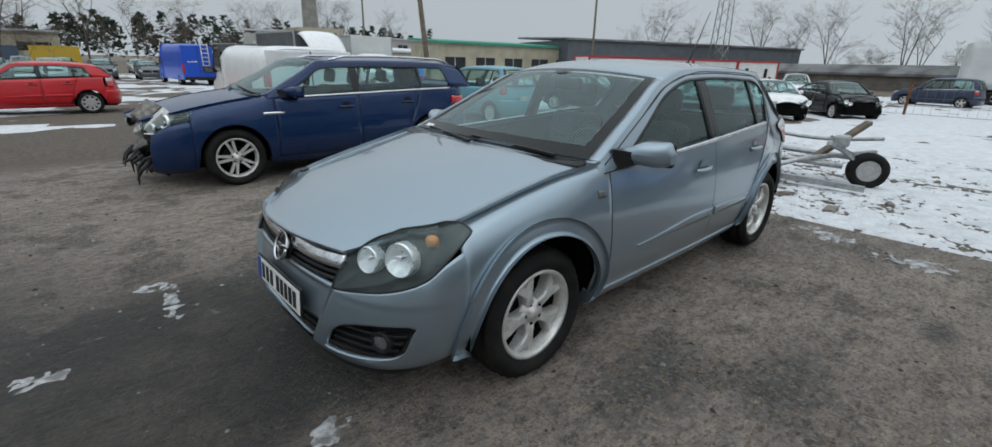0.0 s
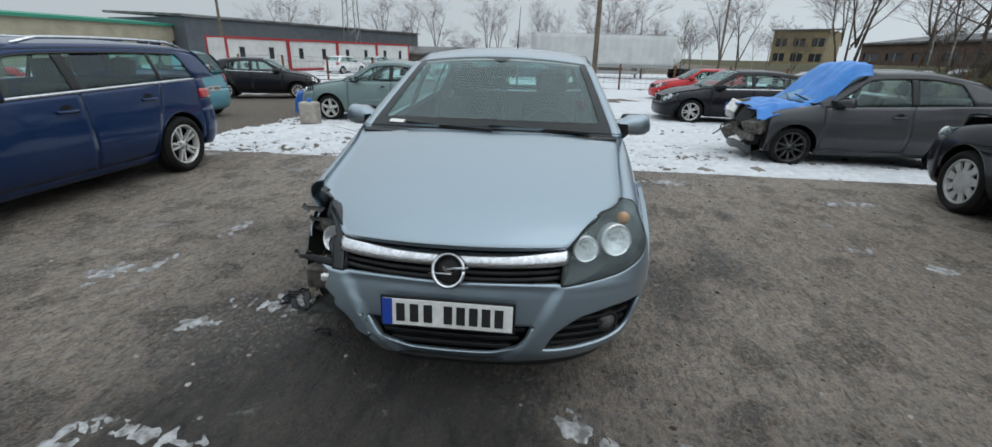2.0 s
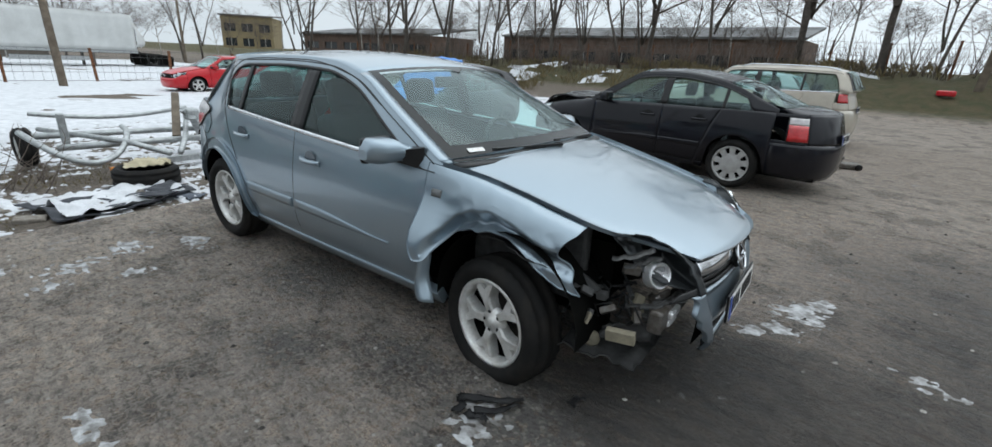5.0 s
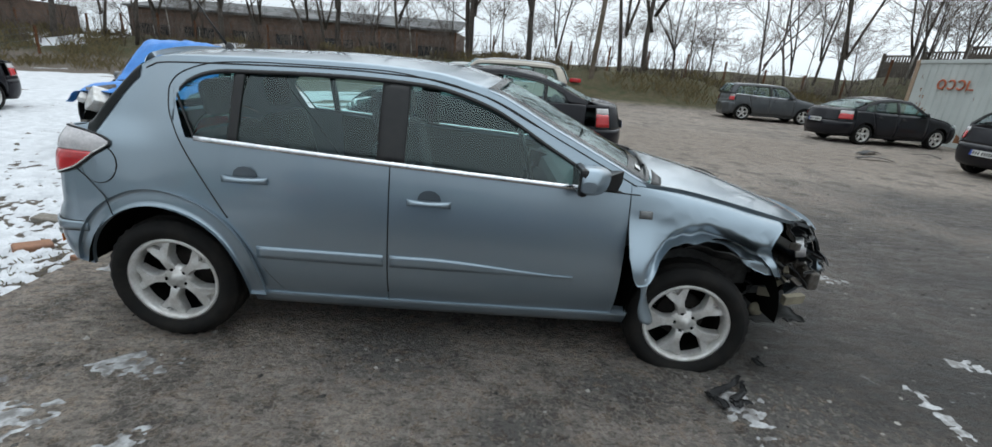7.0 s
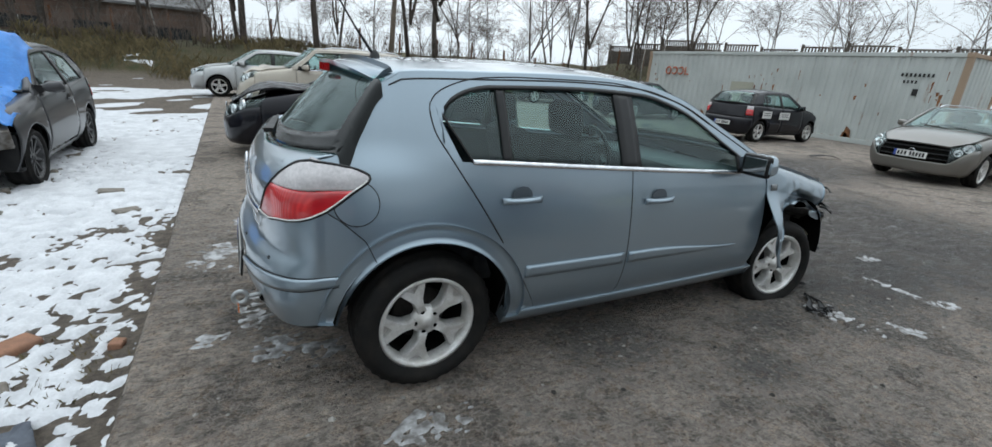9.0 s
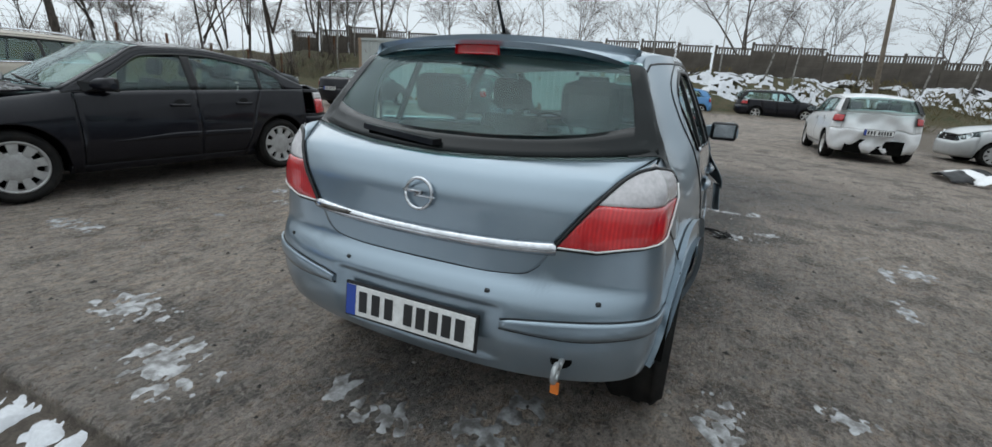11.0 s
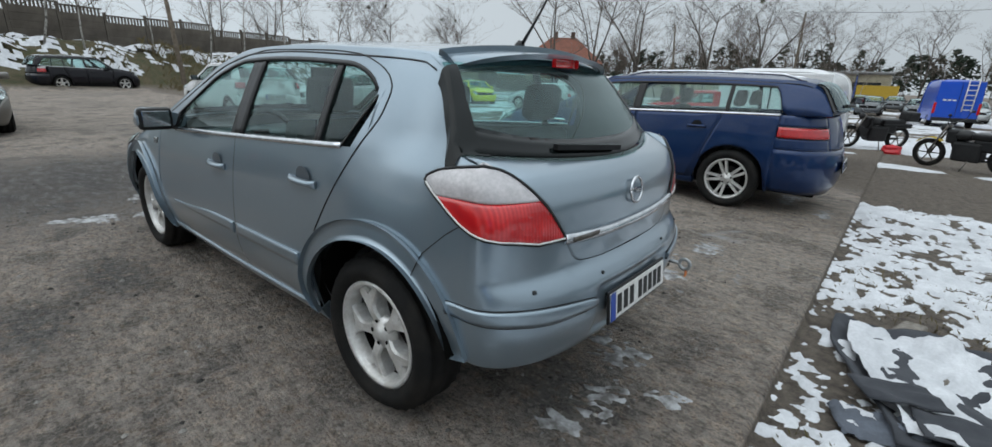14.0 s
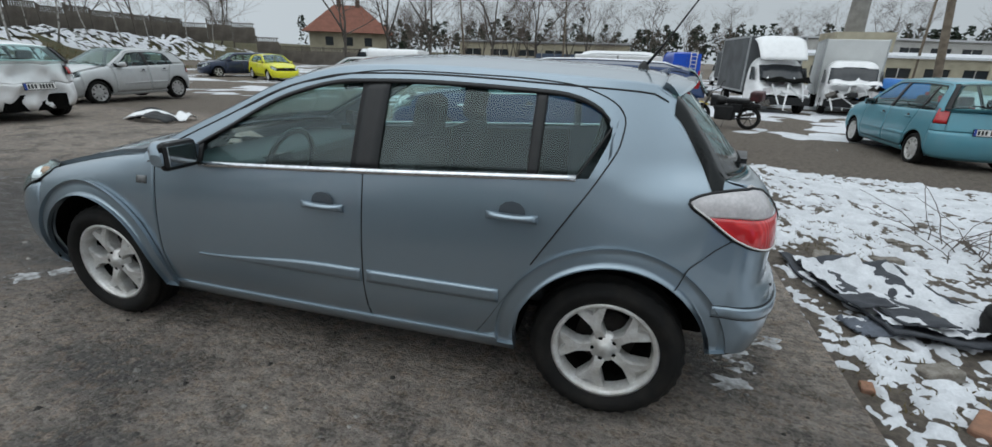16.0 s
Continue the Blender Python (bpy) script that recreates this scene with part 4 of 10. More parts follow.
                g = part("bulb", lathe([(0.0, 0.006), (rr * 0.16, 0.004), (rr * 0.20, -0.02)], 14, "x"), CHROME, hl)
                g.matrix_basis = b.matrix_basis
            if "blink" in o:
                part("indicator", sheet(6, 5, lambda u, v: lens(0.74 + 0.10 * u, 0.66 + 0.18 * v, -0.03), 0.02, flip=sg < 0), AMBER_LENS, hl)
        if o.get("front_plate"):
            c = S["front"](0, o["front_plate"], 0.012)
            plate(root, pose(*c, 90 - 6, 0, 90))
    # rear end
    ztop = lambda t: belt(S["xq"]) + o.get("tail_top", 0.0)
    tg = None
    if not o.get("own_ends"):
        tl, zt = o["tail_in"], o["tail_z"]
        zr = o["rear_split"]
        rb = part("rear_bumper", end_panel(S["rear"], -90, 90, lambda t: o.get("rear_low", zs + 0.03) + o.get("rear_tuck", -0.05) * math.cos(radians(t)), zr, N(36), N(8), thick=0.02, flip=True, warp=o.get("warp_rear")), o.get("bumper_mat", col), root)
        gate_t = o.get("gate_t") or (lambda z: tl)
        zrf = zr if callable(zr) else (lambda t: zr)

        def gate(u, v):
            z = zrf(0) + 0.006
            for _ in range(2):
                t = gate_t(z) * (2 * u - 1)
                z = zrf(t) + 0.006 + v * (ztop(t) - zrf(t) - 0.006)
            return S["rear"](radians(gate_t(z) * (2 * u - 1)), z, 0.0)
        tg = part("tailgate", sheet(N(20), N(12), gate, 0.02, flip=True, warp=o.get("warp_rear")), col, root)
        tlo = o.get("tail_lo") or (lambda t: zt[0])
        thi = o.get("tail_hi") or (lambda t: zt[1])
        for sg in (1, -1):
            t0, t1 = tl + 0.6, 90

            def corner(u, v, lo_, hi_):
                z = lo_(t0 + u * (t1 - t0))
                for _ in range(2):
                    ta = gate_t(z) + 0.6
                    t = ta + u * (t1 - ta)
                    z = lo_(t) + v * (hi_(t) - lo_(t))
                return S["rear"](radians(sg * t), z, 0.0)
            for q0, q1 in ((zrf, lambda t: tlo(t) - 0.002), (lambda t: thi(t) + 0.002, ztop)):
                part("rear_corner", sheet(N(12), 4, lambda u, v: corner(u, v, q0, q1), 0.01, flip=sg > 0, warp=o.get("warp_rear")), col, root)
            split = o.get("tail_split", 0.5)
            zc = zt[0] + (zt[1] - zt[0]) * split
            ta, tb_ = sorted((sg * (tl + 0.8), sg * o.get("tail_out", 88)))
            nt_ = N(18)
            mid = lambda t: min(max(zc, tlo(abs(t))), thi(abs(t)))
            lampb = part("tail_lamp", end_panel(S["rear"], ta, tb_, lambda t: tlo(abs(t)), mid, nt_, 4, out=0.012, thick=0.02, flip=True), RED_LENS, root)
            part("clear_lens", end_panel(S["rear"], ta, tb_, lambda t: mid(t) + 0.002, lambda t: max(thi(abs(t)), mid(t) + 0.003), nt_, 4, out=0.012, thick=0.02, flip=True), o.get("upper_lens", CLEAR_LENS), lampb)
            part("lamp_surround", end_panel(S["rear"], ta - 1.2, tb_ + 1.2, lambda t: tlo(abs(t)) - 0.008, lambda t: thi(abs(t)) + 0.008, nt_, 2, out=0.004, thick=0.01, flip=True), TRIM, lampb)
        if o.get("rear_plate"):
            c = S["rear"](0, o["rear_plate"], 0.014)
            plate(root, pose(*c, 90 - 8, 0, -90))
    gr_ = o.get("rear_glass", GLASS)
    sgl = o.get("rear_glass_share", 0.88)
    if o.get("deck"):
        part("rear_glass", top(xt, xg, sgl, 10, 14, 0.0, 0.006), gr_, root)
        dz = lambda x: belt(x)
        xe = S["tail"](belt(S["xq"])) + 0.10

        def lid(u, v):
            q = 2 * v - 1
            pa, pb = over(xt, q), S["rear"](radians(82 * q), ztop(0), -0.004)
            return tuple(pa[i] * (1 - u) + pb[i] * u + (0.022 * math.sin(math.pi * u) if i == 2 else 0) for i in range(3))
        part("boot_lid", sheet(N(10), N(18), lid, 0.012, flip=True, warp=o.get("warp_rear")), col, root)
    else:
        zg_ = roof(xt)
        part("rear_glass", top(xt, xg + 0.02, sgl, 12, 14, 0.004, 0.006), gr_, root)
        for sg in (1, -1) if not o.get("one_quarter") else ():
            part("d_pillar", sheet(N(10), 3, lambda u, v: over(xt + u * (xg - xt), sg * (sgl - 0.004 + (1.004 - sgl) * v), 0.003), 0.01, flip=sg > 0, warp=warp), o.get("d_mat", TRIM), root)
        if o.get("border"):
            bs = o["border"]
            for sg in (1, -1):
                part("glass_border", sheet(N(10), 3, lambda u, v: over(xt + u * (xg + 0.02 - xt), sg * (bs - 0.05 * (1 - u) ** 3 + (sgl - bs + 0.05 * (1 - u) ** 3) * v), 0.008), 0.003, flip=sg > 0), BLACK_GLASS, root) if not o.get("one_quarter") else None
            part("glass_border", sheet(N(14), 3, lambda u, v: over(xt + 0.01 + v * (0.034 + 0.03 * (2 * u - 1) ** 4), (2 * u - 1) * sgl, 0.008), 0.003, flip=True), BLACK_GLASS_REAR, root)
        if not o.get("own_ends"):
            part("gate_edge", sheet(N(26), 3, lambda u, v: (lambda p, q: tuple(p[i] * (1 - v) + q[i] * v for i in range(3)))(S["rear"](radians((2 * u - 1) * 86), ztop(0), -0.002), over(xt + 0.004, (2 * u - 1) * 0.995)), 0.01, flip=True, warp=o.get("warp_rear")), col, tg)
        if o.get("one_quarter"):
            for sg in (1, -1):
                def wrapped(u, v):
                    """The glass's printed rim, rolled round the corner on to the car's flank."""
                    x = xt + 0.006 + u * (xg - 0.004 - xt)
                    a = Vector(over(x, sg * (bs - 0.05 * (1 - u) ** 3), 0.008))
                    c = Vector(over(x, sg * 1.0, 0.008)) + Vector((0, sg * 0.007, 0))
                    z = roof(x) - 0.055 - 0.03 * smoothstep(xg, xt, x)
                    b = Vector((x, sg * (side(x, z) + 0.005), z))
                    e1, e2 = (a - c), (b - c)
                    r_ = min(0.034, e1.length * 0.5, e2.length * 0.6)
                    p, q = c + e1.normalized() * r_, c + e2.normalized() * r_
                    if v < 0.3:
                        return a.lerp(p, v / 0.3)
                    if v > 0.8:
                        return q.lerp(b, (v - 0.8) / 0.2)
                    w = (v - 0.3) / 0.5
                    return p.lerp(c, w).lerp(c.lerp(q, w), w)
                part("glass_edge", sheet(N(20), 20, wrapped, 0, flip=sg > 0), BLACK_GLASS_REAR, root)
        if o.get("spoiler"):
            part("spoiler", sheet(N(20), 6, lambda u, v: (lambda p, e: (p[0] - o["spoiler"] * v * e, p[1] * (1 - 0.06 * v), p[2] + 0.008 * math.sin(math.pi * v) - (0.030 + 0.02 * (1 - e)) * v))(over(xg + 0.06, 1.94 * u - 0.97, 0.004), 1 - 0.55 * abs(2 * u - 1) ** 5), 0.022, flip=True), col, root)
            part("high_brake_lamp", sheet(8, 3, lambda u, v: (lambda p: (p[0] - o["spoiler"] - 0.004, p[1], p[2] - 0.028 - 0.035 * v))(over(xg + 0.06, 0.30 * u - 0.15, 0.006)), 0.02, flip=True), RED_LENS, root)
    if o.get("rails"):
        for sg in (1, -1):
            pts = [(x, sg * (side(x, roof(x)) - 0.07), roof(x) + crown(x) * 0.3 + (0.045 if 0 < k < 9 else 0.0)) for k, x in enumerate([xg + 0.1 + (xw - xg - 0.2) * i / 9 for i in range(10)])]
            part("roof_bar", tubes([(pts, 0.016, 8)]), o.get("rail_mat", CHROME), root)
    if o.get("rear_wiper"):
        p, q = Vector(over(xt + 0.012, 0.0, 0.03)), Vector(over(xt + 0.020, 0.50, 0.03))
        bm = bmesh.new()
        bar(bm, p, q, 0.045, 0.025, 0.02)
        part("rear_wiper", bm, TRIM, root)
    if o.get("own_ends"):
        o["own_ends"](root, S, over, xt)
    cabin(root, S, o, o.get("cabin", True))
    for xa in (S["xf"], S["xr"]):
        for sg in (1, -1):
            nm = ("front_" if xa == S["xf"] else "rear_") + ("left" if sg > 0 else "right")
            dx, dy, dz, steer, camber = o.get("wheel_" + nm, (0, 0, 0, 0, 0))
            wheel(root, xa + dx, sg * (o.get("track", S["W"] - 0.055) - 0.10) + dy, o.get("wheel_r", S["r"]) + dz, sg, o.get("wheel_r", S["r"]), o.get("rim", S["r"] - 0.095), 0.21, o.get("wheels", "five"), o.get("wheel_mat", ALLOY), steer, camber)
            if nm == o.get("flat_tyre"):
                w_ = root.children[-1]
                w_.data = w_.data.copy()
                floor_ = -(o.get("wheel_r", S["r"]) + dz) + 0.006
                for v in w_.data.vertices:
                    k = smoothstep(-0.10, -0.30, v.co.z)
                    v.co.y *= 1 + 0.16 * k
                    v.co.z = max(v.co.z, floor_ + 0.008 * math.sin(19 * v.co.x))
    if o.get("aerial"):
        a = Vector(over(o["aerial"], 0.0))
        ae = part("aerial", tubes([([a, a + Vector((-0.10, 0, 0.14)), a + Vector((-0.30, 0.0, 0.46))], [0.009, 0.005, 0.003], 6)]), TRIM, root)
        part("aerial_foot", lathe([(0.03, 0.0), (0.022, 0.025), (0.008, 0.04), (0.0, 0.041)], 14, "z"), TRIM, ae).location = a - Vector((0, 0, 0.005))
    return root


def wp_front(o):
    """The deformation of the front bumper."""
    return o.get("warp_front", o.get("warp"))


# ---- ground height ----
EDGE = -2.545   # where the slab ends


def ground_z(x, y):
    """Height of the yard: level round the car, a low step down at the slab's edge, falling gently to the road and the far side."""
    s = 0.03 * max(0, -y - 4.5) + 0.04 * max(0, -x - 2.6)
    z = -0.45 * (1 - math.exp(-s / 0.45))
    return z - 0.055 * smoothstep(EDGE + 0.01, EDGE - 0.025, x)


# ---- the silver-blue hatchback ----
# body paint darkened to stand for shade in the door handle hollows
RECESS_SHADE = paint("recess_shade_paint", (0.09, 0.11, 0.13), 0.4, 0.4, 0.3)
HERO = shape(0.872, 1.345, -1.345, 2.2, -2.08,
             belt=[(-1.9, 1.085), (-1.16, 1.045), (-0.28, 0.995), (0.58, 0.95), (1.0, 0.93), (1.8, 0.85)],
             roof=[(-1.80, 1.04), (-1.70, 1.062), (-1.60, 1.205), (-1.50, 1.335), (-1.40, 1.385), (-1.08, 1.403), (-0.5, 1.42), (-0.15, 1.41), (0.15, 1.35), (0.50, 1.19), (0.95, 0.975)],
             hood=[(0.90, 0.765, 0.975), (1.12, 0.745, 0.945), (1.35, 0.722, 0.90), (1.70, 0.695, 0.82), (1.92, 0.575, 0.765), (2.08, 0.45, 0.705)],
             nose=[(0.15, 2.13), (0.22, 2.19), (0.40, 2.205), (0.52, 2.19), (0.62, 2.15), (0.72, 2.08), (0.85, 1.95)],
             tail=[(0.2, -1.90), (0.30, -1.965), (0.40, -2.03), (0.50, -2.055), (0.60, -2.05), (0.64, -2.03), (0.69, -1.99), (0.78, -1.99), (0.90, -1.985), (0.97, -1.955), (1.02, -1.91), (1.08, -1.85)],
             plan=[(-2.1, 0.80), (-1.75, 0.90), (-1.2, 0.98), (0, 1.0), (1.1, 0.99), (1.735, 0.945), (2.2, 0.85)], zs=0.245, zm=0.53, lean=0.40, smooth_from=(-1.10, -1.48), r=0.333, ra=0.392,
             inset=lambda x, z: 0.035 * smoothstep(-1.25, -1.55, x) * smoothstep(0.97, 1.12, z))


def rear_wrap(t, z, out=0.0):
    """The tail's surface, from straight behind (t = 0) round the corners (90 degrees) and forward along the flanks."""
    a, sg = abs(t), math.copysign(1, t)
    if a <= 90:
        x, y, z = HERO["rear"](radians(a), z, out)
        return (x, sg * y, z)
    x = HERO["xq"] + (a - 90) / 150
    return (x, sg * (HERO["side"](x, z) + out), z)


def front_wrap(t, z, out=0.0):
    """The nose's surface in the same way."""
    a, sg = abs(t), math.copysign(1, t)
    if a <= 90:
        x, y, z = HERO["front"](radians(a), z, out)
        return (x, sg * y, z)
    x = HERO["xc"] - (a - 90) / 150
    return (x, sg * (HERO["side"](x, z) + out), z)


def wrap_sheet(wrap, ta, tb, z0, z1, nu=16, nv=8, out=0.0, thick=0.01, sg=1, flip=True, bulge=0.0):
    """A piece of the wrapped skin: rows from z0 to z1, each from ta(z) to tb(z)."""
    fo = out if callable(out) else (lambda t, z: out)

    def f(u, v):
        z = z0 + v * (z1 - z0)
        t = ta(z) + u * (tb(z) - ta(z))
        return wrap(sg * t, z, fo(sg * t, z) + bulge * math.sin(math.pi * u) * math.sin(math.pi * v) ** 0.6)
    return sheet(nu, nv, f, thick, flip=flip if sg > 0 else not flip)


def column_sheet(wrap, t0, t1, lo, hi, nu, nv, out=None, thick=0.015, flip=True, left=None):
    """A piece of the wrapped skin: columns from t0 to t1, each from lo(t) to hi(t); left(z) bends its first edge."""
    fo = out or (lambda t, z: 0.0)

    def f(u, v):
        t = t0 + u * (t1 - t0)
        z = lo(t) + v * (hi(t) - lo(t))
        if left:
            for _ in range(3):
                t = t0 + u * (t1 - t0) + (left(z) - t0) * max(0.0, 1 - u / 0.2)
                z = lo(t) + v * (hi(t) - lo(t))
        return wrap(t, z, fo(t, z))
    return sheet(nu, nv, f, thick, flip=flip)


LAMP_IN = curve_of([(0.795, 34), (0.87, 40), (0.94, 47), (1.0, 55.5), (1.036, 67), (1.047, 82)])
LAMP_OUT = curve_of([(0.795, 47), (0.812, 58), (0.822, 72), (0.843, 87), (0.88, 97), (0.925, 106), (0.985, 117.5), (1.016, 110), (1.036, 96), (1.047, 82)])
GATE_HALF = curve_of([(0.684, 14), (0.688, 20), (0.698, 26), (0.728, 30), (0.775, 33), (0.795, 33.8), (0.87, 39.7), (0.94, 46.7), (1.0, 55.2)])
BUMPER_TOP = curve_of([(0, 0.680), (14, 0.681), (20, 0.685), (26, 0.695), (30, 0.725), (33, 0.772), (35, 0.792), (46, 0.793), (58, 0.808), (71, 0.818), (84, 0.838), (90, 0.858)])
BUMPER_LOW = curve_of([(0, 0.325), (22, 0.335), (40, 0.35), (62, 0.37), (90, 0.385)])
LAMP_RIBS, _nt, _p = shader("ribbed_red_lens")
_w = put(_nt, "ShaderNodeTexWave", Scale=26.0, Distortion=0.6)
_w.bands_direction = "Y"
_nt.links.new(coord(_nt), _w.inputs["Vector"])
_nt.links.new(mix(_nt, ramp(_nt, noise_of(_nt, 9, 3), 0.35, 0.65), mix(_nt, _w.outputs["Fac"], (0.50, 0.006, 0.010), (0.66, 0.022, 0.022)), (0.36, 0.004, 0.008)), _p.inputs["Base Color"])
_p.inputs["Roughness"].default_value, _p.inputs["Coat Weight"].default_value, _p.inputs["Coat Roughness"].default_value = 0.28, 1.0, 0.03
bump(_nt, _p, _w.outputs["Fac"], 0.25, 0.004)


def outline_of(wrap, ta, tb, z0, z1, sg, out, n=26):
    """Points round a piece of skin, inner edge up, then outer edge down."""
    zs_ = [z0 + (z1 - z0) * (0.5 - 0.5 * math.cos(math.pi * k / n)) for k in range(n + 1)]
    return [wrap(sg * ta(z), z, out) for z in zs_] + [wrap(sg * tb(z), z, out) for z in zs_[::-1]]


def hero_tail(root, over, xt):
    """Bumper, tailgate and lamps of the tail."""
    def flare(x, z):
        return 0.003 * smoothstep(-1.85, -1.78, x)

    def bumper_end(sg):
        seam = curve_of([(HERO["xq"], 0.858), (-1.70, 0.815), (-1.615, 0.735), (-1.578, 0.650)])

        def f(u, v):
            x = HERO["xq"] + u * (-1.578 - HERO["xq"])
            z0 = arch(HERO, x, 0.385)
            z = z0 + v * (max(seam(x), z0 + 0.002) - z0)
            return (x, sg * (HERO["side"](x, z) + flare(x, z)), z)
        return sheet(24, 34, f, 0, flip=sg < 0)

    def dent(t, z):
        # the plate's shallow bay
        a = abs(t)
        return flare(rear_wrap(a, z)[0], z) - 0.016 * smoothstep(23, 18.5, a) * smoothstep(0.385, 0.40, z) * smoothstep(0.605, 0.585, z)
    skin = joined([column_sheet(rear_wrap, -90, 90, lambda t: BUMPER_LOW(abs(t)), lambda t: BUMPER_TOP(abs(t)), 120, 34, dent, 0), bumper_end(1), bumper_end(-1)])
    bmesh.ops.remove_doubles(skin, verts=skin.verts, dist=0.0012)
    bmesh.ops.recalc_face_normals(skin, faces=skin.faces)
    for f_ in skin.faces:
        f_.smooth = True
    rb = part("rear_bumper", skin, SILVER_BLUE, root)
    part("bumper_lip", column_sheet(rear_wrap, -88, 88, lambda t: BUMPER_LOW(abs(t)) - 0.035, lambda t: BUMPER_LOW(abs(t)) + 0.002, 60, 2, lambda t, z: -0.012 - 0.5 * (BUMPER_LOW(abs(t)) - z), 0.01), PLASTIC, rb)
    lo_, hi_ = curve_of([(22, 0.530), (40, 0.526), (60, 0.541), (94, 0.557)]), curve_of([(22, 0.556), (26, 0.566), (50, 0.590), (66, 0.597), (94, 0.598)])
    for sg in (1, -1):
        t0, t1 = (22, 97) if sg > 0 else (-97, -22)
        part("bumper_strip", column_sheet(rear_wrap, t0, t1, lambda t: lo_(abs(t)), lambda t: hi_(abs(t)), 40, 4, lambda t, z: 0.010 + 0.003 * math.sin(math.pi * (z - lo_(abs(t))) / (hi_(abs(t)) - lo_(abs(t)))), 0.012), SILVER_BLUE, rb)
        part("strip_gap", tubes([([rear_wrap(sg * (22 + 75 * k / 30), lo_(22 + 75 * k / 30) - 0.003, 0.003) for k in range(31)], 0.0042, 5), ([rear_wrap(sg * (22 + 75 * k / 30), hi_(22 + 75 * k / 30) + 0.001, 0.002) for k in range(31)], 0.0022, 5)]), TRIM, rb)
        for t, z in ((18, 0.632), (50, 0.640)):
            c = Vector(rear_wrap(sg * t, z, 0.0005))
            part("parking_sensor", lathe([(0.0, 0.003), (0.008, 0.002), (0.010, -0.006)], 14, "x"), LAMP_GREY, rb).matrix_basis = pose(*c, 0, 20, 180 - sg * t * 0.5)
    nb = 30

    def gate(u, v):
        s = 2 * u - 1
        if v <= 0.82:
            w = v / 0.82
            z = 0.684 + (1.0 - 0.684) * w ** (1.0 + 0.5 * (1 - w))
            return rear_wrap(s * GATE_HALF(z), z)
        w = (v - 0.82) / 0.18
        a, b = Vector(rear_wrap(s * 55.2, 1.0)), Vector(over(xt + 0.004, s * 0.985, 0.004))
        c = Vector(rear_wrap(s * 55.2, 0.985))
        d = a + (a - c).normalized() * (b - a).length * (0.40 - 0.34 * abs(s) ** 3)
        return a.lerp(d, w).lerp(d.lerp(b, w), w)
    tg = part("tailgate", sheet(44, 40, gate, 0.02, flip=True), SILVER_BLUE, root)
    edge = [gate(0.5 + 0.5 * math.copysign(min(1, abs(k) / 20), k), 0.0) for k in range(-20, 21)]
    side_l = [gate(1.0, j / 40 * 0.82) for j in range(41)]
    side_r = [gate(0.0, j / 40 * 0.82) for j in range(41)]
    part("gate_gap", tubes([([Vector(p) + Vector((0.006, 0, 0)) for p in side_r[::-1] + edge + side_l], 0.0055, 6)]), TRIM, tg)
    lo_c, hi_c = lambda t: 0.755 + 0.016 * (t / 34) ** 2, lambda t: 0.797 + 0.018 * (t / 34) ** 2
    part("tail_strip", column_sheet(rear_wrap, -34.5, 34.5, lo_c, hi_c, 48, 6, lambda t, z: 0.004 + 0.015 * math.sin(math.pi * min(1, max(0, (z - lo_c(t)) / (hi_c(t) - lo_c(t))))) ** 0.7, 0.012), CHROME, tg)
    c = rear_wrap(0, 0.903, 0.012)
    part("badge", tubes([([(c[0] + 0.10 * (0.05 * math.sin(a)), 0.05 * math.cos(a), c[2] + 0.05 * math.sin(a)) for a in [6.2832 * k / 32 for k in range(33)]], 0.006, 8), ([(c[0], -0.062, c[2] - 0.008), (c[0] - 0.002, 0.014, c[2] - 0.004), (c[0] - 0.002, -0.014, c[2] + 0.004), (c[0], 0.062, c[2] + 0.008)], [0.003, 0.007, 0.007, 0.003], 6)]), CHROME, tg)
    plate(root, pose(*rear_wrap(0, 0.490, 0.0), 90 - 6, 0, -90))
    for sg in (1, -1):
        red = part("tail_lamp", wrap_sheet(rear_wrap, LAMP_IN, LAMP_OUT, 0.796, 0.938, 30, 12, 0.008, 0.016, sg, bulge=0.007), LAMP_RIBS, root)
        part("clear_lens", wrap_sheet(rear_wrap, LAMP_IN, LAMP_OUT, 0.939, 1.0465, 30, 12, 0.008, 0.016, sg, bulge=0.007), CLEAR_LENS, red)
        ring = outline_of(rear_wrap, LAMP_IN, LAMP_OUT, 0.795, 1.047, sg, 0.006)
        part("lamp_surround", tubes([(ring + ring[:1], 0.0065, 6)]), TRIM, red)
        zz = [0.797 + 0.175 * k / 24 for k in range(25)]
        part("lamp_rim", tubes([([rear_wrap(sg * (35 + 11 * k / 6), 0.802, 0.014) for k in range(6)] + [rear_wrap(sg * (LAMP_OUT(z) - 1.2), z + 0.004, 0.0135) for z in zz], 0.0032, 6)]), PLATE_WHITE, red)

        def shoulder(u, v, sg=sg):
            t = 55.4 + 34.6 * u
            zt_ = curve_of([(55, 1.0), (67, 1.037), (82, 1.048), (90, 1.043)])(t)
            a = Vector(rear_wrap(sg * t, zt_ + 0.002))
            g, c_ = Vector(rear_wrap(sg * 55.4, 1.001)), Vector(over(xt + 0.002, sg * 0.99, 0.002))
            e = Vector((HERO["xq"], sg * HERO["side"](HERO["xq"], 1.05), 1.05))
            b = g.lerp(c_, u / 0.7) if u < 0.7 else c_.lerp(e, (u - 0.7) / 0.3)
            return a.lerp(b, v) + Vector((0, 0, 0.006 * math.sin(math.pi * v) * u))
        part("rear_shoulder", sheet(20, 5, shoulder, 0.008, flip=sg > 0), SILVER_BLUE, root)


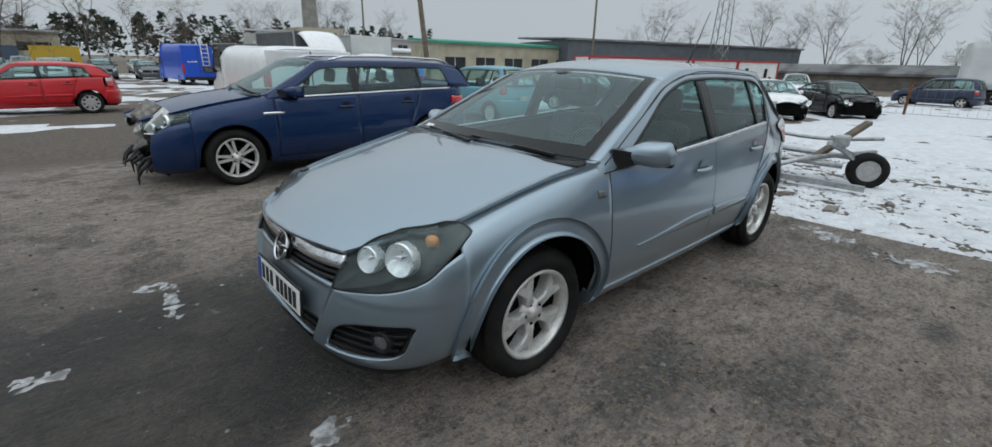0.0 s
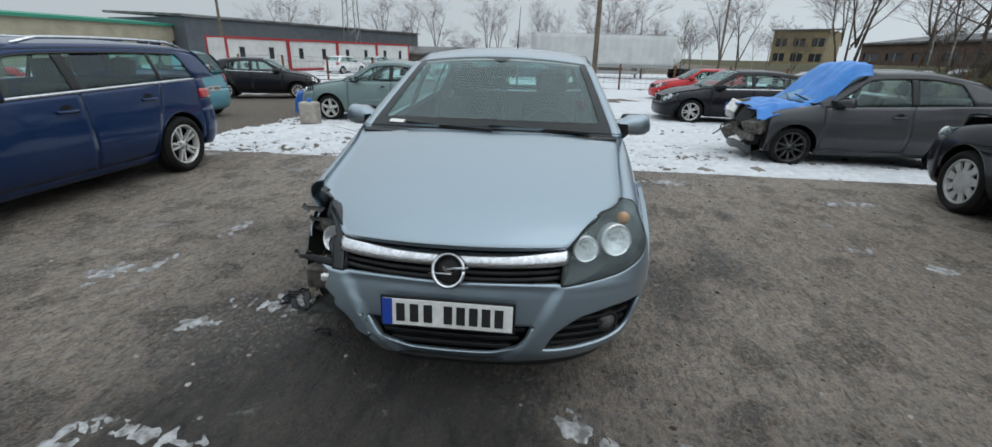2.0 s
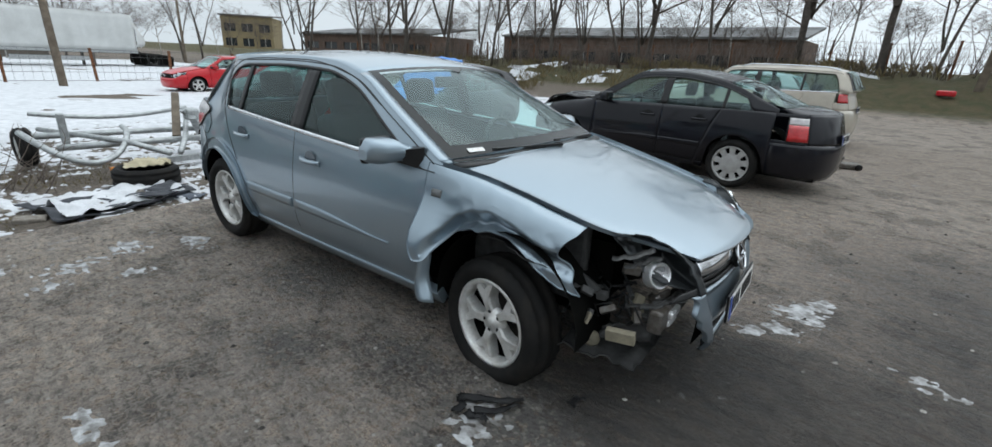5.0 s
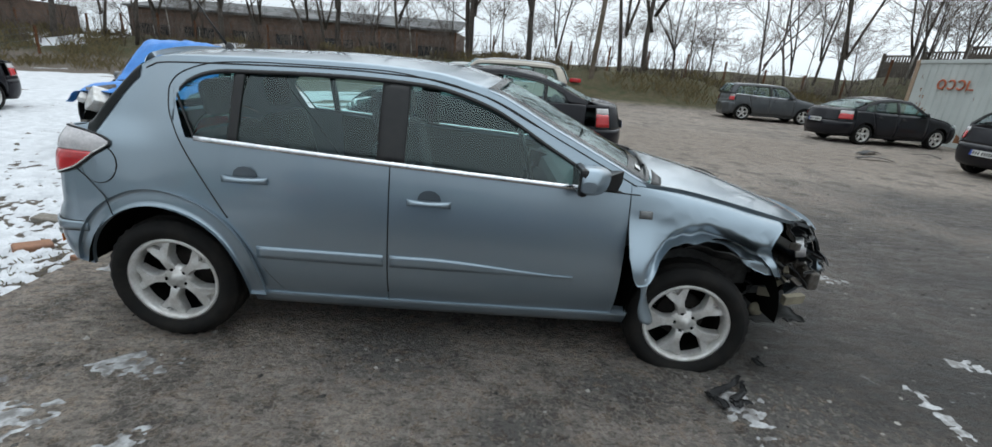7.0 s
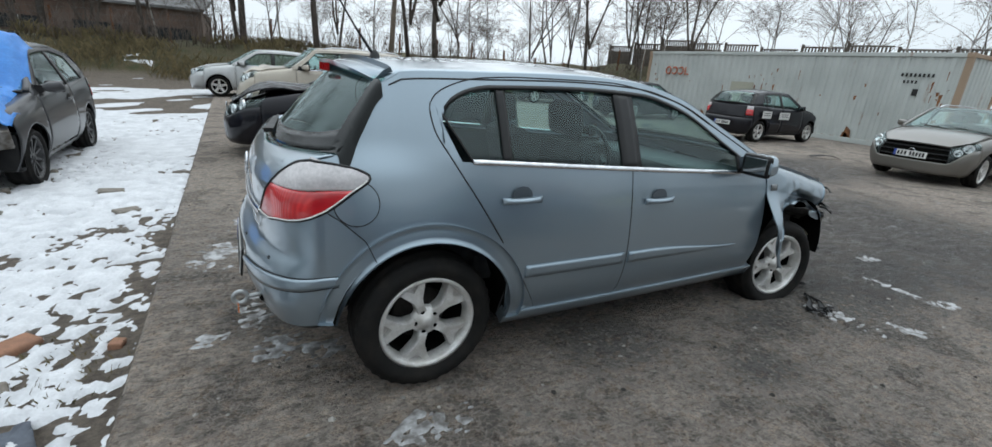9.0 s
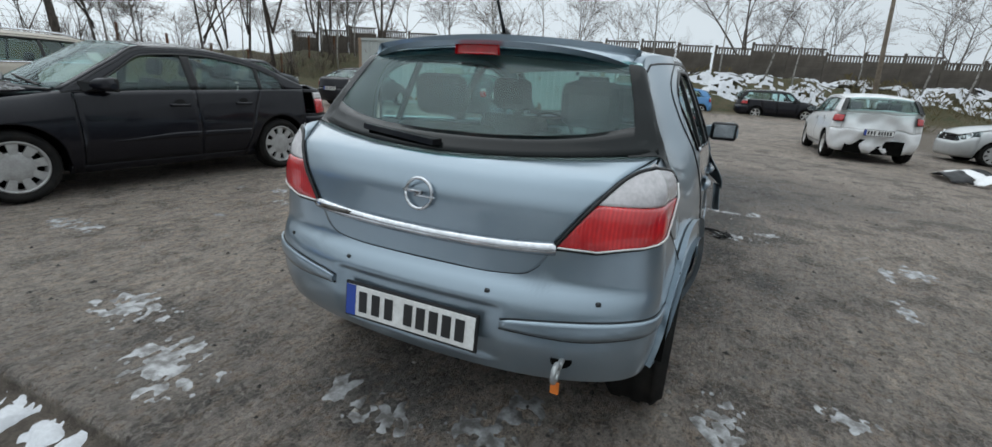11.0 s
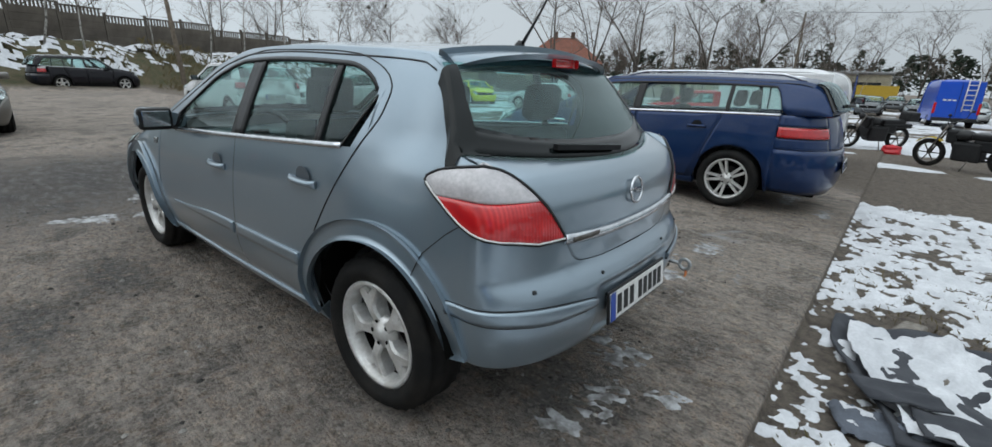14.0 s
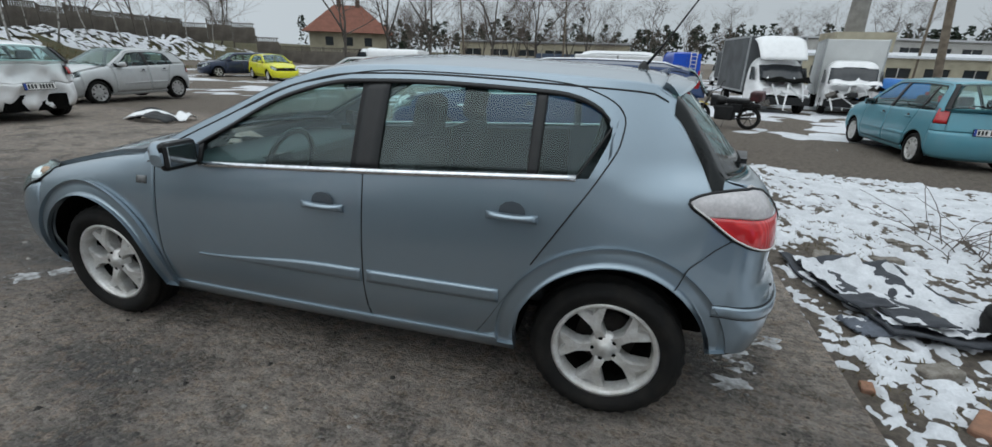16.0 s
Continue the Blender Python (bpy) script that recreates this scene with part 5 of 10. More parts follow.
NOSE_IN = curve_of([(0.577, 27), (0.62, 27.3), (0.694, 29), (0.735, 33.5), (0.779, 41), (0.808, 56), (0.824, 70), (0.833, 90)])
NOSE_OUT = curve_of([(0.577, 28.5), (0.594, 39), (0.615, 52), (0.66, 70), (0.709, 80), (0.774, 94), (0.805, 100.5), (0.824, 98), (0.833, 90)])
NOSE_TOP = curve_of([(0, 0.570), (13, 0.576), (26, 0.577), (30, 0.578), (39, 0.592), (52, 0.612), (70, 0.657), (80, 0.706), (90, 0.735)])
NOSE_LOW = curve_of([(0, 0.215), (30, 0.222), (50, 0.235), (70, 0.258), (90, 0.27)])
HOLE_LOW = curve_of([(0, 0.250), (9, 0.256), (13, 0.276), (16.5, 0.305), (18.5, 0.345), (20.2, 0.40), (24.5, 0.30), (28, 0.296), (40, 0.305), (57, 0.327), (64, 0.36), (68.5, 0.474), (90, 0.48)])
HOLE_TOP = curve_of([(0, 0.405), (20.2, 0.402), (24.5, 0.302), (26, 0.355), (28, 0.392), (36, 0.452), (52, 0.482), (64, 0.486), (68.5, 0.476), (90, 0.482)])
CREASE = curve_of([(0.20, 12.5), (0.29, 16.5), (0.42, 22), (0.574, 27.5)])
TORN = curve_of([(0.20, -17.5), (0.25, -19.5), (0.33, -24), (0.42, -29), (0.50, -34), (0.60, -35.5)])


def torn_line(z):
    """The jagged break at the bumper's right end."""
    return TORN(z) + 2.6 * noise.noise((z * 24, 3.1, 0.2)) + 1.2 * math.sin(z * 71)


def faceted_bowl(r):
    """A lamp reflector: a bowl of wedge-shaped facets, closed at the bottom, with a bright rim."""
    prof = [(0.0, -0.048), (r * 0.22, -0.046), (r * 0.50, -0.036), (r * 0.80, -0.017), (r * 0.97, 0.0), (r + 0.004, 0.003), (r + 0.007, -0.004), (r + 0.008, -0.045)]
    n, segs, verts, faces = len(prof), 28, [], []
    for k in range(segs):
        a = 2 * math.pi * k / segs
        for i, (q, h) in enumerate(prof):
            verts.append((h + (0.10 * r * ((k * 5 + i * 3) % 7 - 3) / 7 if 0 < i < 4 else 0.0), q * math.cos(a), q * math.sin(a)))
    for k in range(segs):
        l = (k + 1) % segs
        faces += [(k * n + i, k * n + i + 1, l * n + i + 1, l * n + i) for i in range(n - 1)]
    return mesh_of("bowl", verts, faces, False)


def hero_nose(root):
    """Bumper, grille and lamps of the nose; the right corner is broken away."""
    def skin(t, z):
        k = smoothstep(CREASE(z) + 1.2, CREASE(z) - 1.8, abs(t))
        return -0.020 * k * smoothstep(0.60, 0.55, z) + 0.004 * smoothstep(0.545, 0.57, z) - 0.035 * smoothstep(0.30, 0.20, z)
    hole_l = lambda t: HOLE_LOW(t if t > 0 else min(-t, 22))
    hole_t = lambda t: hole_l(t) if t < -20.2 or 20.2 < t < 24.5 or t > 68.5 else max(HOLE_TOP(abs(t)), hole_l(t))
    bm = joined([column_sheet(front_wrap, -28, 90, lambda t: NOSE_LOW(abs(t)), hole_l, 150, 12, skin, 0, flip=False, left=torn_line),
                 column_sheet(front_wrap, -28, 90, hole_t, lambda t: NOSE_TOP(abs(t)), 150, 16, skin, 0, flip=False, left=torn_line)])
    bmesh.ops.remove_doubles(bm, verts=bm.verts, dist=0.0012)
    rim_ = [e for e in bm.edges if e.is_boundary]
    back = bmesh.ops.extrude_edge_only(bm, edges=rim_)["geom"]
    for v in back:
        if isinstance(v, bmesh.types.BMVert):
            v.co = v.co + Vector((-0.022, -0.012 * v.co.y, 0.0))
    fb = part("front_bumper", bm, SILVER_BLUE, root, "front bumper torn off at one end")
    part("lower_lip", column_sheet(front_wrap, -14, 80, lambda t: NOSE_LOW(abs(t)) - 0.045, lambda t: NOSE_LOW(abs(t)) + 0.004, 40, 3, lambda t, z: -0.03, 0.01, flip=False), PLASTIC, fb)
    part("lower_intake", column_sheet(front_wrap, -22, 22, lambda t: 0.235, lambda t: 0.43, 20, 3, lambda t, z: -0.085, 0, flip=False), CAVITY, fb)
    for z, w in ((0.288, 15.5), (0.328, 17.5), (0.368, 19)):
        part("intake_slat", column_sheet(front_wrap, -w, w, lambda t: z - 0.010, lambda t: z + 0.010, 20, 2, lambda t, zz: -0.045, 0.03, flip=False), PLASTIC, fb)
    part("fog_pocket", column_sheet(front_wrap, 23, 70, lambda t: HOLE_LOW(t) - 0.012, lambda t: HOLE_TOP(t) + 0.012, 26, 3, lambda t, z: -0.05, 0, flip=False), PLASTIC, fb)
    for k in range(4):
        z = 0.318 + 0.036 * k
        ta, tb = 26.5 + 1.4 * k, 60 + 1.8 * k
        part("pocket_slat", column_sheet(front_wrap, ta, tb, lambda t: z - 0.007, lambda t: z + 0.007, 20, 1, lambda t, zz: -0.024, 0.02, flip=False), PLASTIC, fb)
    fo = part("fog_lamp", lathe([(0.0, 0.004), (0.026, 0.0), (0.034, -0.004), (0.040, 0.010), (0.048, 0.004), (0.050, -0.05)], 24, "x"), PLASTIC, fb)
    fo.matrix_basis = pose(*front_wrap(52, 0.392, -0.028), 0, 0, 22)
    part("fog_glass", lathe([(0.0, 0.012), (0.018, 0.010), (0.033, 0.002)], 24, "x"), FOG_GLASS, fo)
    part("washer_cover", column_sheet(front_wrap, 43, 56, lambda t: 0.570 + 0.0012 * (t - 43), lambda t: 0.590 + 0.0012 * (t - 43), 10, 2, lambda t, z: 0.0025, 0.004, flip=False), SILVER_BLUE, fb)
    gr = part("grille", column_sheet(front_wrap, -29, 29, lambda t: 0.56, lambda t: 0.715, 30, 3, lambda t, z: -0.045, 0, flip=False), CAVITY, root)
    for z in (0.588, 0.611):
        part("grille_slat", column_sheet(front_wrap, -27.5, 27.5, lambda t: z - 0.0075 + 0.016 * (t / 28) ** 2, lambda t: z + 0.0075 + 0.016 * (t / 28) ** 2, 30, 1, lambda t, zz: -0.010, 0.03, flip=False), PLASTIC, gr)
    b0, b1 = lambda t: 0.634 + 0.016 * (t / 28) ** 2, lambda t: 0.694 + 0.012 * (t / 28) ** 2
    part("grille_bar", column_sheet(front_wrap, -28.6, 28.6, b0, b1, 48, 8, lambda t, z: (lambda w: 0.020 * math.sin(math.pi * min(1, 0.12 + 0.62 * w)) ** 0.8 + 0.004 * w)(min(1, max(0, (z - b0(t)) / (b1(t) - b0(t))))), 0.03, flip=False), CHROME, gr)
    c = front_wrap(0, 0.628, 0.030)
    q = 0.40
    ring = [(c[0] - q * 0.060 * math.sin(a), 0.060 * math.cos(a), c[2] + 0.060 * math.sin(a)) for a in [6.2832 * k / 36 for k in range(37)]]
    part("badge", tubes([(ring, 0.0085, 8), ([(c[0] + 0.004, -0.078, c[2] - 0.013), (c[0] + 0.006, 0.018, c[2] - 0.008), (c[0] + 0.002, -0.018, c[2] + 0.008), (c[0] - 0.004, 0.078, c[2] + 0.013)], [0.004, 0.009, 0.009, 0.004], 6)]), CHROME, gr)
    part("badge_field", lathe([(0.0, 0.0), (0.056, 0.0), (0.060, -0.02)], 28, "x"), PLASTIC, gr).matrix_basis = pose(c[0] - 0.012, 0, c[2], 0, -22, 0)
    plate(root, pose(*front_wrap(0, 0.452, 0.004), 90 - 4, 0, 90))
    hl = part("headlight", wrap_sheet(front_wrap, NOSE_IN, NOSE_OUT, 0.578, 0.8325, 30, 26, 0.006, 0.008, 1, flip=False, bulge=0.016), LENS, root)
    edge = outline_of(front_wrap, NOSE_IN, NOSE_OUT, 0.577, 0.833, 1, 0.003)
    part("lamp_seal", tubes([(edge + edge[:1], 0.0045, 6)]), TRIM, hl)

    def bowl(u, v, sg=1):
        z = 0.580 + 0.250 * v
        t = NOSE_IN(z) + u * (NOSE_OUT(z) - NOSE_IN(z))
        k = min(1, 5.0 * min(u, 1 - u)) * min(1, 4.0 * min(v, 1 - v)) * smoothstep(91, 84, t)
        return front_wrap(sg * t, z, 0.003 - 0.085 * k)
    part("lamp_housing", sheet(36, 30, bowl, 0, flip=False), LAMP_GREY, hl)
    for t, z, r in ((38, 0.693, 0.047), (54.5, 0.715, 0.060)):
        m_ = pose(*front_wrap(t, z, -0.020), 0, -8, 16 + 0.35 * (t - 38))
        part("reflector", faceted_bowl(r), REFLECTOR, hl).matrix_basis = m_
        part("bulb", lathe([(0.0, -0.006), (r * 0.09, -0.010), (r * 0.13, -0.020), (r * 0.14, -0.045)], 14, "x"), CHROME, hl).matrix_basis = m_
    part("indicator", lathe([(0.0, 0.006), (0.016, 0.003), (0.024, -0.008), (0.026, -0.03)], 20, "x"), AMBER_LENS, hl).matrix_basis = pose(*front_wrap(75, 0.782, -0.020), 0, -25, 40)


def hero_ends(root, S, over, xt):
    hero_tail(root, over, xt)
    hero_nose(root)


HERO_OPT = dict(one_quarter=True, own_ends=hero_ends, recess_mat=RECESS_SHADE, paint=SILVER_BLUE, doors=4, d1=0.875, d2=-0.27, d3=-1.19, d3_curve=curve_of([(0.2, -0.72), (0.36, -0.82), (0.67, -1.008), (0.88, -1.14), (1.064, -1.258), (1.175, -1.313)]), xw=0.16, xg=-1.50, xt=-1.70, g0=0.62, g1=-1.275, kick=-1.165, kick_slope=1.6, rail=0.055, c_bar=-0.995, b_width=0.13,
                hood_front=2.08, hood_lamp=1.70, rear_low=0.385, rear_glass=GLASS_REAR, rear_glass_share=0.992, border=0.915, d_mat=BLACK_GLASS, bow_t=0.21, crown_t=-0.045, spoiler=0.115, rear_wiper=True,
                wheels="snow", rim=0.219, wheel_r=0.322, lip=0.075, moulding=0.50, aerial=-1.33, mirror_fore=0.045, mirror_size=1.0, bow_h=0.10, fine=1.5, wheel_front_right=(-0.05, 0.0, -0.071, -9, 2), flat_tyre="front_right", gone=("fender_right",))
hero = build_car(HERO, pose(0, 0, 0), "silver-blue five-door hatchback with a crushed front wing, parked on the slab", HERO_OPT)


WING_FRONT = curve_of([(0.54, 1.735), (0.60, 1.70), (0.66, 1.665), (0.735, 1.625), (0.80, 1.68), (0.83, 1.695)])
WING_LOW = curve_of([(0.875, 0.66), (0.905, 0.56), (0.93, 0.53), (0.975, 0.535), (1.05, 0.635), (1.13, 0.70), (1.22, 0.722), (1.34, 0.725), (1.42, 0.69), (1.50, 0.625), (1.60, 0.575), (1.74, 0.545)])
WING_FOLD = curve_of([(0.875, 0.66), (0.96, 0.645), (1.03, 0.70), (1.113, 0.774), (1.245, 0.812), (1.375, 0.790), (1.52, 0.735), (1.74, 0.69)])


def crush(u, v):
    """The right front wing: sound along the bonnet, folded over the wheel, its rear end sprung outwards, its front corner torn."""
    x = 1.69 - 0.815 * u
    for _ in range(3):
        lo = WING_LOW(x)
        hi = HERO["hz"](x) - 0.0003
        z = lo + (1 - (1 - v) ** 1.35) * (hi - lo)
        x = WING_FRONT(z) - (WING_FRONT(z) - 0.875) * u
    y = HERO["side"](min(x, HERO["xc"] + 0.03), z)
    f, g = smoothstep(0.93, 1.06, x), smoothstep(1.34, 1.50, x)
    d = WING_FOLD(x) - z
    # a sharp fold above the arch, hollow below it, and the arch's lip turned out
    y -= f * 0.066 * smoothstep(-0.012, 0.055, d) * (1 - 0.45 * smoothstep(0.06, 0.10, d))
    y += 0.034 * f * smoothstep(0.030, 0.0, z - lo) * (1 - g)
    # rear end sprung away from the door
    y += 0.105 * smoothstep(0.84, 0.57, z) * smoothstep(1.14, 0.94, x)
    # flat facets on the torn front corner
    k = x * 8.0 + z * 5.0
    y += g * smoothstep(0.80, 0.70, z) * 0.026 * (abs((k % 1.0) - 0.5) - 0.25) + g * 0.012 * (abs(noise.noise((x * 11, z * 9, 2.0))) - 0.2) * smoothstep(0.80, 0.70, z)
    y -= f * (1 - v) * (0.007 * noise.noise((x * 5, z * 5, 7.0)) + 0.012 * abs(noise.noise((x * 9 + z * 4, z * 13, 3.0))))
    z += f * (1 - v) * 0.016 * noise.noise((x * 16, 4.0, 1.0))
    return (x + 0.018 * g * noise.noise((z * 18, x * 5, 3)), -y, z)


part("front_wing", sheet(96, 56, crush, 0.006, flip=False), SILVER_BLUE, hero, "crumpled torn front wing in silver-blue sheet metal")
part("hanging_strip", sheet(14, 5, lambda u, v: (0.925 + 0.065 * v + 0.045 * u + 0.012 * math.sin(6 * u + 2 * v), -0.955 - 0.030 * u - 0.018 * math.sin(4 * v) + 0.03 * v, 0.565 - (0.215 + 0.02 * v) * u), 0.004), SILVER_BLUE, hero, "bent strip of wing metal hanging by the wheel")
# what the broken corner lays bare
part("inner_wing", boxed(1.02, 1.66, -0.62, -0.56, 0.42, 0.80, bevel=0.02), DUSTY, hero)


def lamp_bowl(u, v):
    """The emptied headlamp shell behind the bonnet's edge."""
    z = 0.580 + 0.240 * v
    t = NOSE_IN(z) + 0.75 * u * (NOSE_OUT(z) - NOSE_IN(z))
    k = min(1, 5.0 * u) * min(1, 4.0 * min(v, 1 - v))
    return front_wrap(-t, z, -0.01 - 0.13 * k + 0.012 * noise.noise((u * 7, v * 6, 1)))


shell = part("lamp_shell", sheet(26, 18, lamp_bowl, 0.006), LAMP_GREY, hero, "emptied black headlamp shell")
part("lens_remnant", wrap_sheet(front_wrap, NOSE_IN, lambda z: NOSE_IN(z) + 4.5 - 3.0 * smoothstep(0.66, 0.75, z) + 0.7 * noise.noise((z * 40, 1, 5)), 0.580, 0.765, 5, 26, 0.006, 0.012, -1, flip=False), LAMP_GREY, shell, "broken grey rim of the headlamp lens")
part("lens_remnant", wrap_sheet(front_wrap, lambda z: NOSE_IN(z) + 4, lambda z: NOSE_IN(z) + 26 - 330 * (z - 0.58), 0.586, 0.612, 10, 3, 0.0, 0.008, -1, flip=False), PLASTIC, shell)
for k in range(4):   # torn ledges and straps above and below the shell
    a0, a1, z0, z1 = ((-30, -66, 0.578, 0.56), (-34, -74, 0.56, 0.535), (-50, -82, 0.755, 0.735), (-42, -74, 0.715, 0.69))[k]
    part("shell_strap", sheet(16, 2, lambda u, v: front_wrap(a0 + (a1 - a0) * u, z0 + (z1 - z0) * u + 0.016 * v + 0.012 * noise.noise((u * 6, k, 2)), -0.03 - 0.05 * (k % 2) + 0.03 * noise.noise((u * 5, k, 9))), 0.005), DUSTY, shell)
cup = part("reflector", faceted_bowl(0.050), REFLECTOR, hero)
cup.matrix_basis = pose(1.975, -0.556, 0.645, 0, -14, -28)
part("bulb", lathe([(0.0, -0.004), (0.006, -0.008), (0.008, -0.045)], 12, "x"), CHROME, hero).matrix_basis = pose(1.95, -0.548, 0.642, 0, -8, -20)
part("bulb_socket", boxed(-0.07, 0.0, -0.02, 0.02, -0.02, 0.02, bevel=0.006, m=pose(1.90, -0.60, 0.66, 0, 10, 40)), METAL_RAW, hero)
part("crash_beam", boxed(1.98, 2.04, -0.66, -0.30, 0.43, 0.53, bevel=0.012), METAL_RAW, hero)
part("fog_lamp_shell", boxed(1.99, 2.06, -0.585, -0.475, 0.475, 0.512, bevel=0.010), REFLECTOR, hero)
part("fog_lamp_shell", boxed(1.98, 2.05, -0.575, -0.47, 0.432, 0.468, bevel=0.012), REFLECTOR, hero)
part("horn", lathe([(0.0, 0.02), (0.014, 0.02), (0.020, 0.012), (0.036, 0.010), (0.040, 0.0), (0.036, -0.02), (0.018, -0.04), (0.0, -0.04)], 22, "y"), DUSTY_BEIGE, hero).matrix_basis = pose(1.74, -0.63, 0.285, 0, 0, 20)
rd = random.Random(21)
for k in range(16):
    c = Vector((rd.uniform(1.66, 1.98), rd.uniform(-0.70, -0.46), rd.uniform(0.34, 0.57)))
    s_ = Vector((rd.uniform(0.015, 0.07), rd.uniform(0.006, 0.02), rd.uniform(0.006, 0.03)))
    part("broken_bracket", boxed(-s_.x, s_.x, -s_.y, s_.y, -s_.z, s_.z, bevel=0.004, m=Matrix.Translation(c) @ pose(0, 0, 0, rd.uniform(-40, 40), rd.uniform(-30, 30), rd.uniform(-60, 60))), (DUSTY, DUSTY_BEIGE, METAL_RAW, DUSTY)[k % 4], hero)
for k in range(12):
    p = Vector((rd.uniform(1.62, 1.90), rd.uniform(-0.66, -0.48), rd.uniform(0.45, 0.60)))
    pts = [p]
    for _ in range(5):
        p = p + Vector((rd.uniform(-0.07, 0.06), rd.uniform(-0.035, 0.04), rd.uniform(-0.07, 0.03)))
        p.z = max(0.3, p.z)
        pts.append(p)
    part("loose_cable", tubes([(pts, rd.uniform(0.004, 0.009), 6)]), PLASTIC, hero)
part("torn_flap", sheet(10, 6, lambda u, v: (1.97 - 0.16 * u, -0.50 - 0.20 * u + 0.02 * math.sin(6 * v), 0.40 - 0.10 * v * (1 - 0.5 * u) + 0.03 * noise.noise((u * 5, v * 4, 2))), 0.005), DUSTY, hero, "torn black bumper backing")
part("splash_shield", sheet(12, 10, lambda u, v: (1.62 + 0.36 * u, -0.72 + 0.34 * v, 0.235 + 0.07 * abs(noise.noise((u * 4, v * 4, 7))) + 0.03 * u), 0.006, flip=True), DUSTY, hero, "torn black splash shield under the nose")
part("liner_rag", sheet(16, 8, lambda u, v: (1.20 + 0.50 * u, -0.80 + 0.16 * v + 0.03 * math.sin(9 * u), 0.685 - 0.10 * u * u - 0.07 * v + 0.02 * noise.noise((u * 8, v * 4, 2))), 0.004, flip=True), DUSTY, hero, "shredded wheel arch liner")

# small fittings
for sg in (1, -1):
    rx, rz = (0.955, 0.845)
    part("side_repeater", sheet(6, 4, lambda u, v: (rx - 0.032 + 0.064 * u, sg * (HERO["side"](rx - 0.032 + 0.064 * u, rz - 0.019 + 0.038 * v) + 0.004 + 0.006 * math.sin(math.pi * u) * math.sin(math.pi * v)), rz - 0.019 + 0.038 * v), 0.008, flip=sg > 0), FOG_GLASS, hero)
fu = part("fuel_flap", sheet(24, 4, lambda u, v: (-1.64 + 0.085 * v * math.cos(6.2832 * u), -(HERO["side"](-1.64 + 0.085 * v * math.cos(6.2832 * u), 0.885 + 0.085 * v * math.sin(6.2832 * u)) + 0.004), 0.885 + 0.085 * v * math.sin(6.2832 * u)), 0, flip=False), SILVER_BLUE, hero)
part("flap_gap", tubes([([(-1.64 + 0.086 * math.cos(a), -(HERO["side"](-1.64 + 0.086 * math.cos(a), 0.885 + 0.086 * math.sin(a)) + 0.001), 0.885 + 0.086 * math.sin(a)) for a in [6.2832 * k / 30 for k in range(31)]], 0.0035, 5)]), TRIM, fu)
eye = part("tow_eye", tubes([([(-1.96, -0.53, 0.450), (-2.045, -0.535, 0.447)], 0.010, 8), ([(-2.07 + 0.026 * math.cos(a), -0.535, 0.447 + 0.026 * math.sin(a)) for a in [6.2832 * k / 20 for k in range(21)]], 0.009, 8)]), GALV, hero, "screwed-in steel towing eye")
part("tow_tag", boxed(-2.082, -2.078, -0.553, -0.527, 0.385, 0.425), surface("orange_tag", (0.75, 0.2, 0.02), (0.65, 0.16, 0.02), 0.5), eye)
part("tow_hole", lathe([(0.0, 0.0), (0.033, 0.0), (0.038, -0.006)], 18, "x"), CAVITY, hero).matrix_basis = pose(-1.996, -0.53, 0.452, 0, 0, 195)
part("sticker", boxed(0.0, 0.002, -0.05, 0.05, -0.015, 0.015, m=pose(0.965, -0.56, 1.022, 0, -62, -14)), PLATE_WHITE, hero)
part("model_badge", wrap_sheet(rear_wrap, lambda v: 19 + 0 * v, lambda v: 31 + 0 * v, 0.783, 0.799, 8, 1, 0.0225, 0.004), METAL_RAW, hero)


# ---- ground, snow, banks ----
def bank(x, y):
    """The grassy bank along one side of the yard and the bank under the concrete fence."""
    a = 1.7 * smoothstep(21.0, 28.0, y + 0.10 * x) * (1 - 0.6 * smoothstep(8, 24, x))
    b = 2.5 * smoothstep(30.0, 36.0, x + 0.26 * y + 2)
    return max(a, b)


def terrain(x, y):
    near = 1 / (1 + (x * x + y * y) / 400)
    n = 0.012 * noise.noise((x * 1.7, y * 1.7, 0.3)) + 0.005 * noise.noise((x * 7, y * 7, 1.3))
    bk = bank(x, y)
    slab = EDGE < x < 3 and -7 < y < 9
    return ground_z(x, y) + bk + n * near * (0.25 if slab else 1.0) + 0.25 * bk * noise.noise((x * 0.6, y * 0.6, 5))


def axis_steps(core, step, far, grow=1.16):
    a = list(np.arange(0, core + 1e-6, step))
    s = step
    while a[-1] < far:
        s *= grow
        a.append(a[-1] + s)
    return np.array([-v for v in a[:0:-1]] + a)


gx = np.unique(np.concatenate([axis_steps(9, 0.12, 650), np.array([EDGE + 0.012, EDGE - 0.002, EDGE - 0.016, EDGE - 0.03])]))
gy = axis_steps(9, 0.12, 650)
verts = [(x, y, terrain(x, y)) for x in gx for y in gy]
ny = len(gy)
faces = [(i * ny + j, (i + 1) * ny + j, (i + 1) * ny + j + 1, i * ny + j + 1) for i in range(len(gx) - 1) for j in range(ny - 1)]


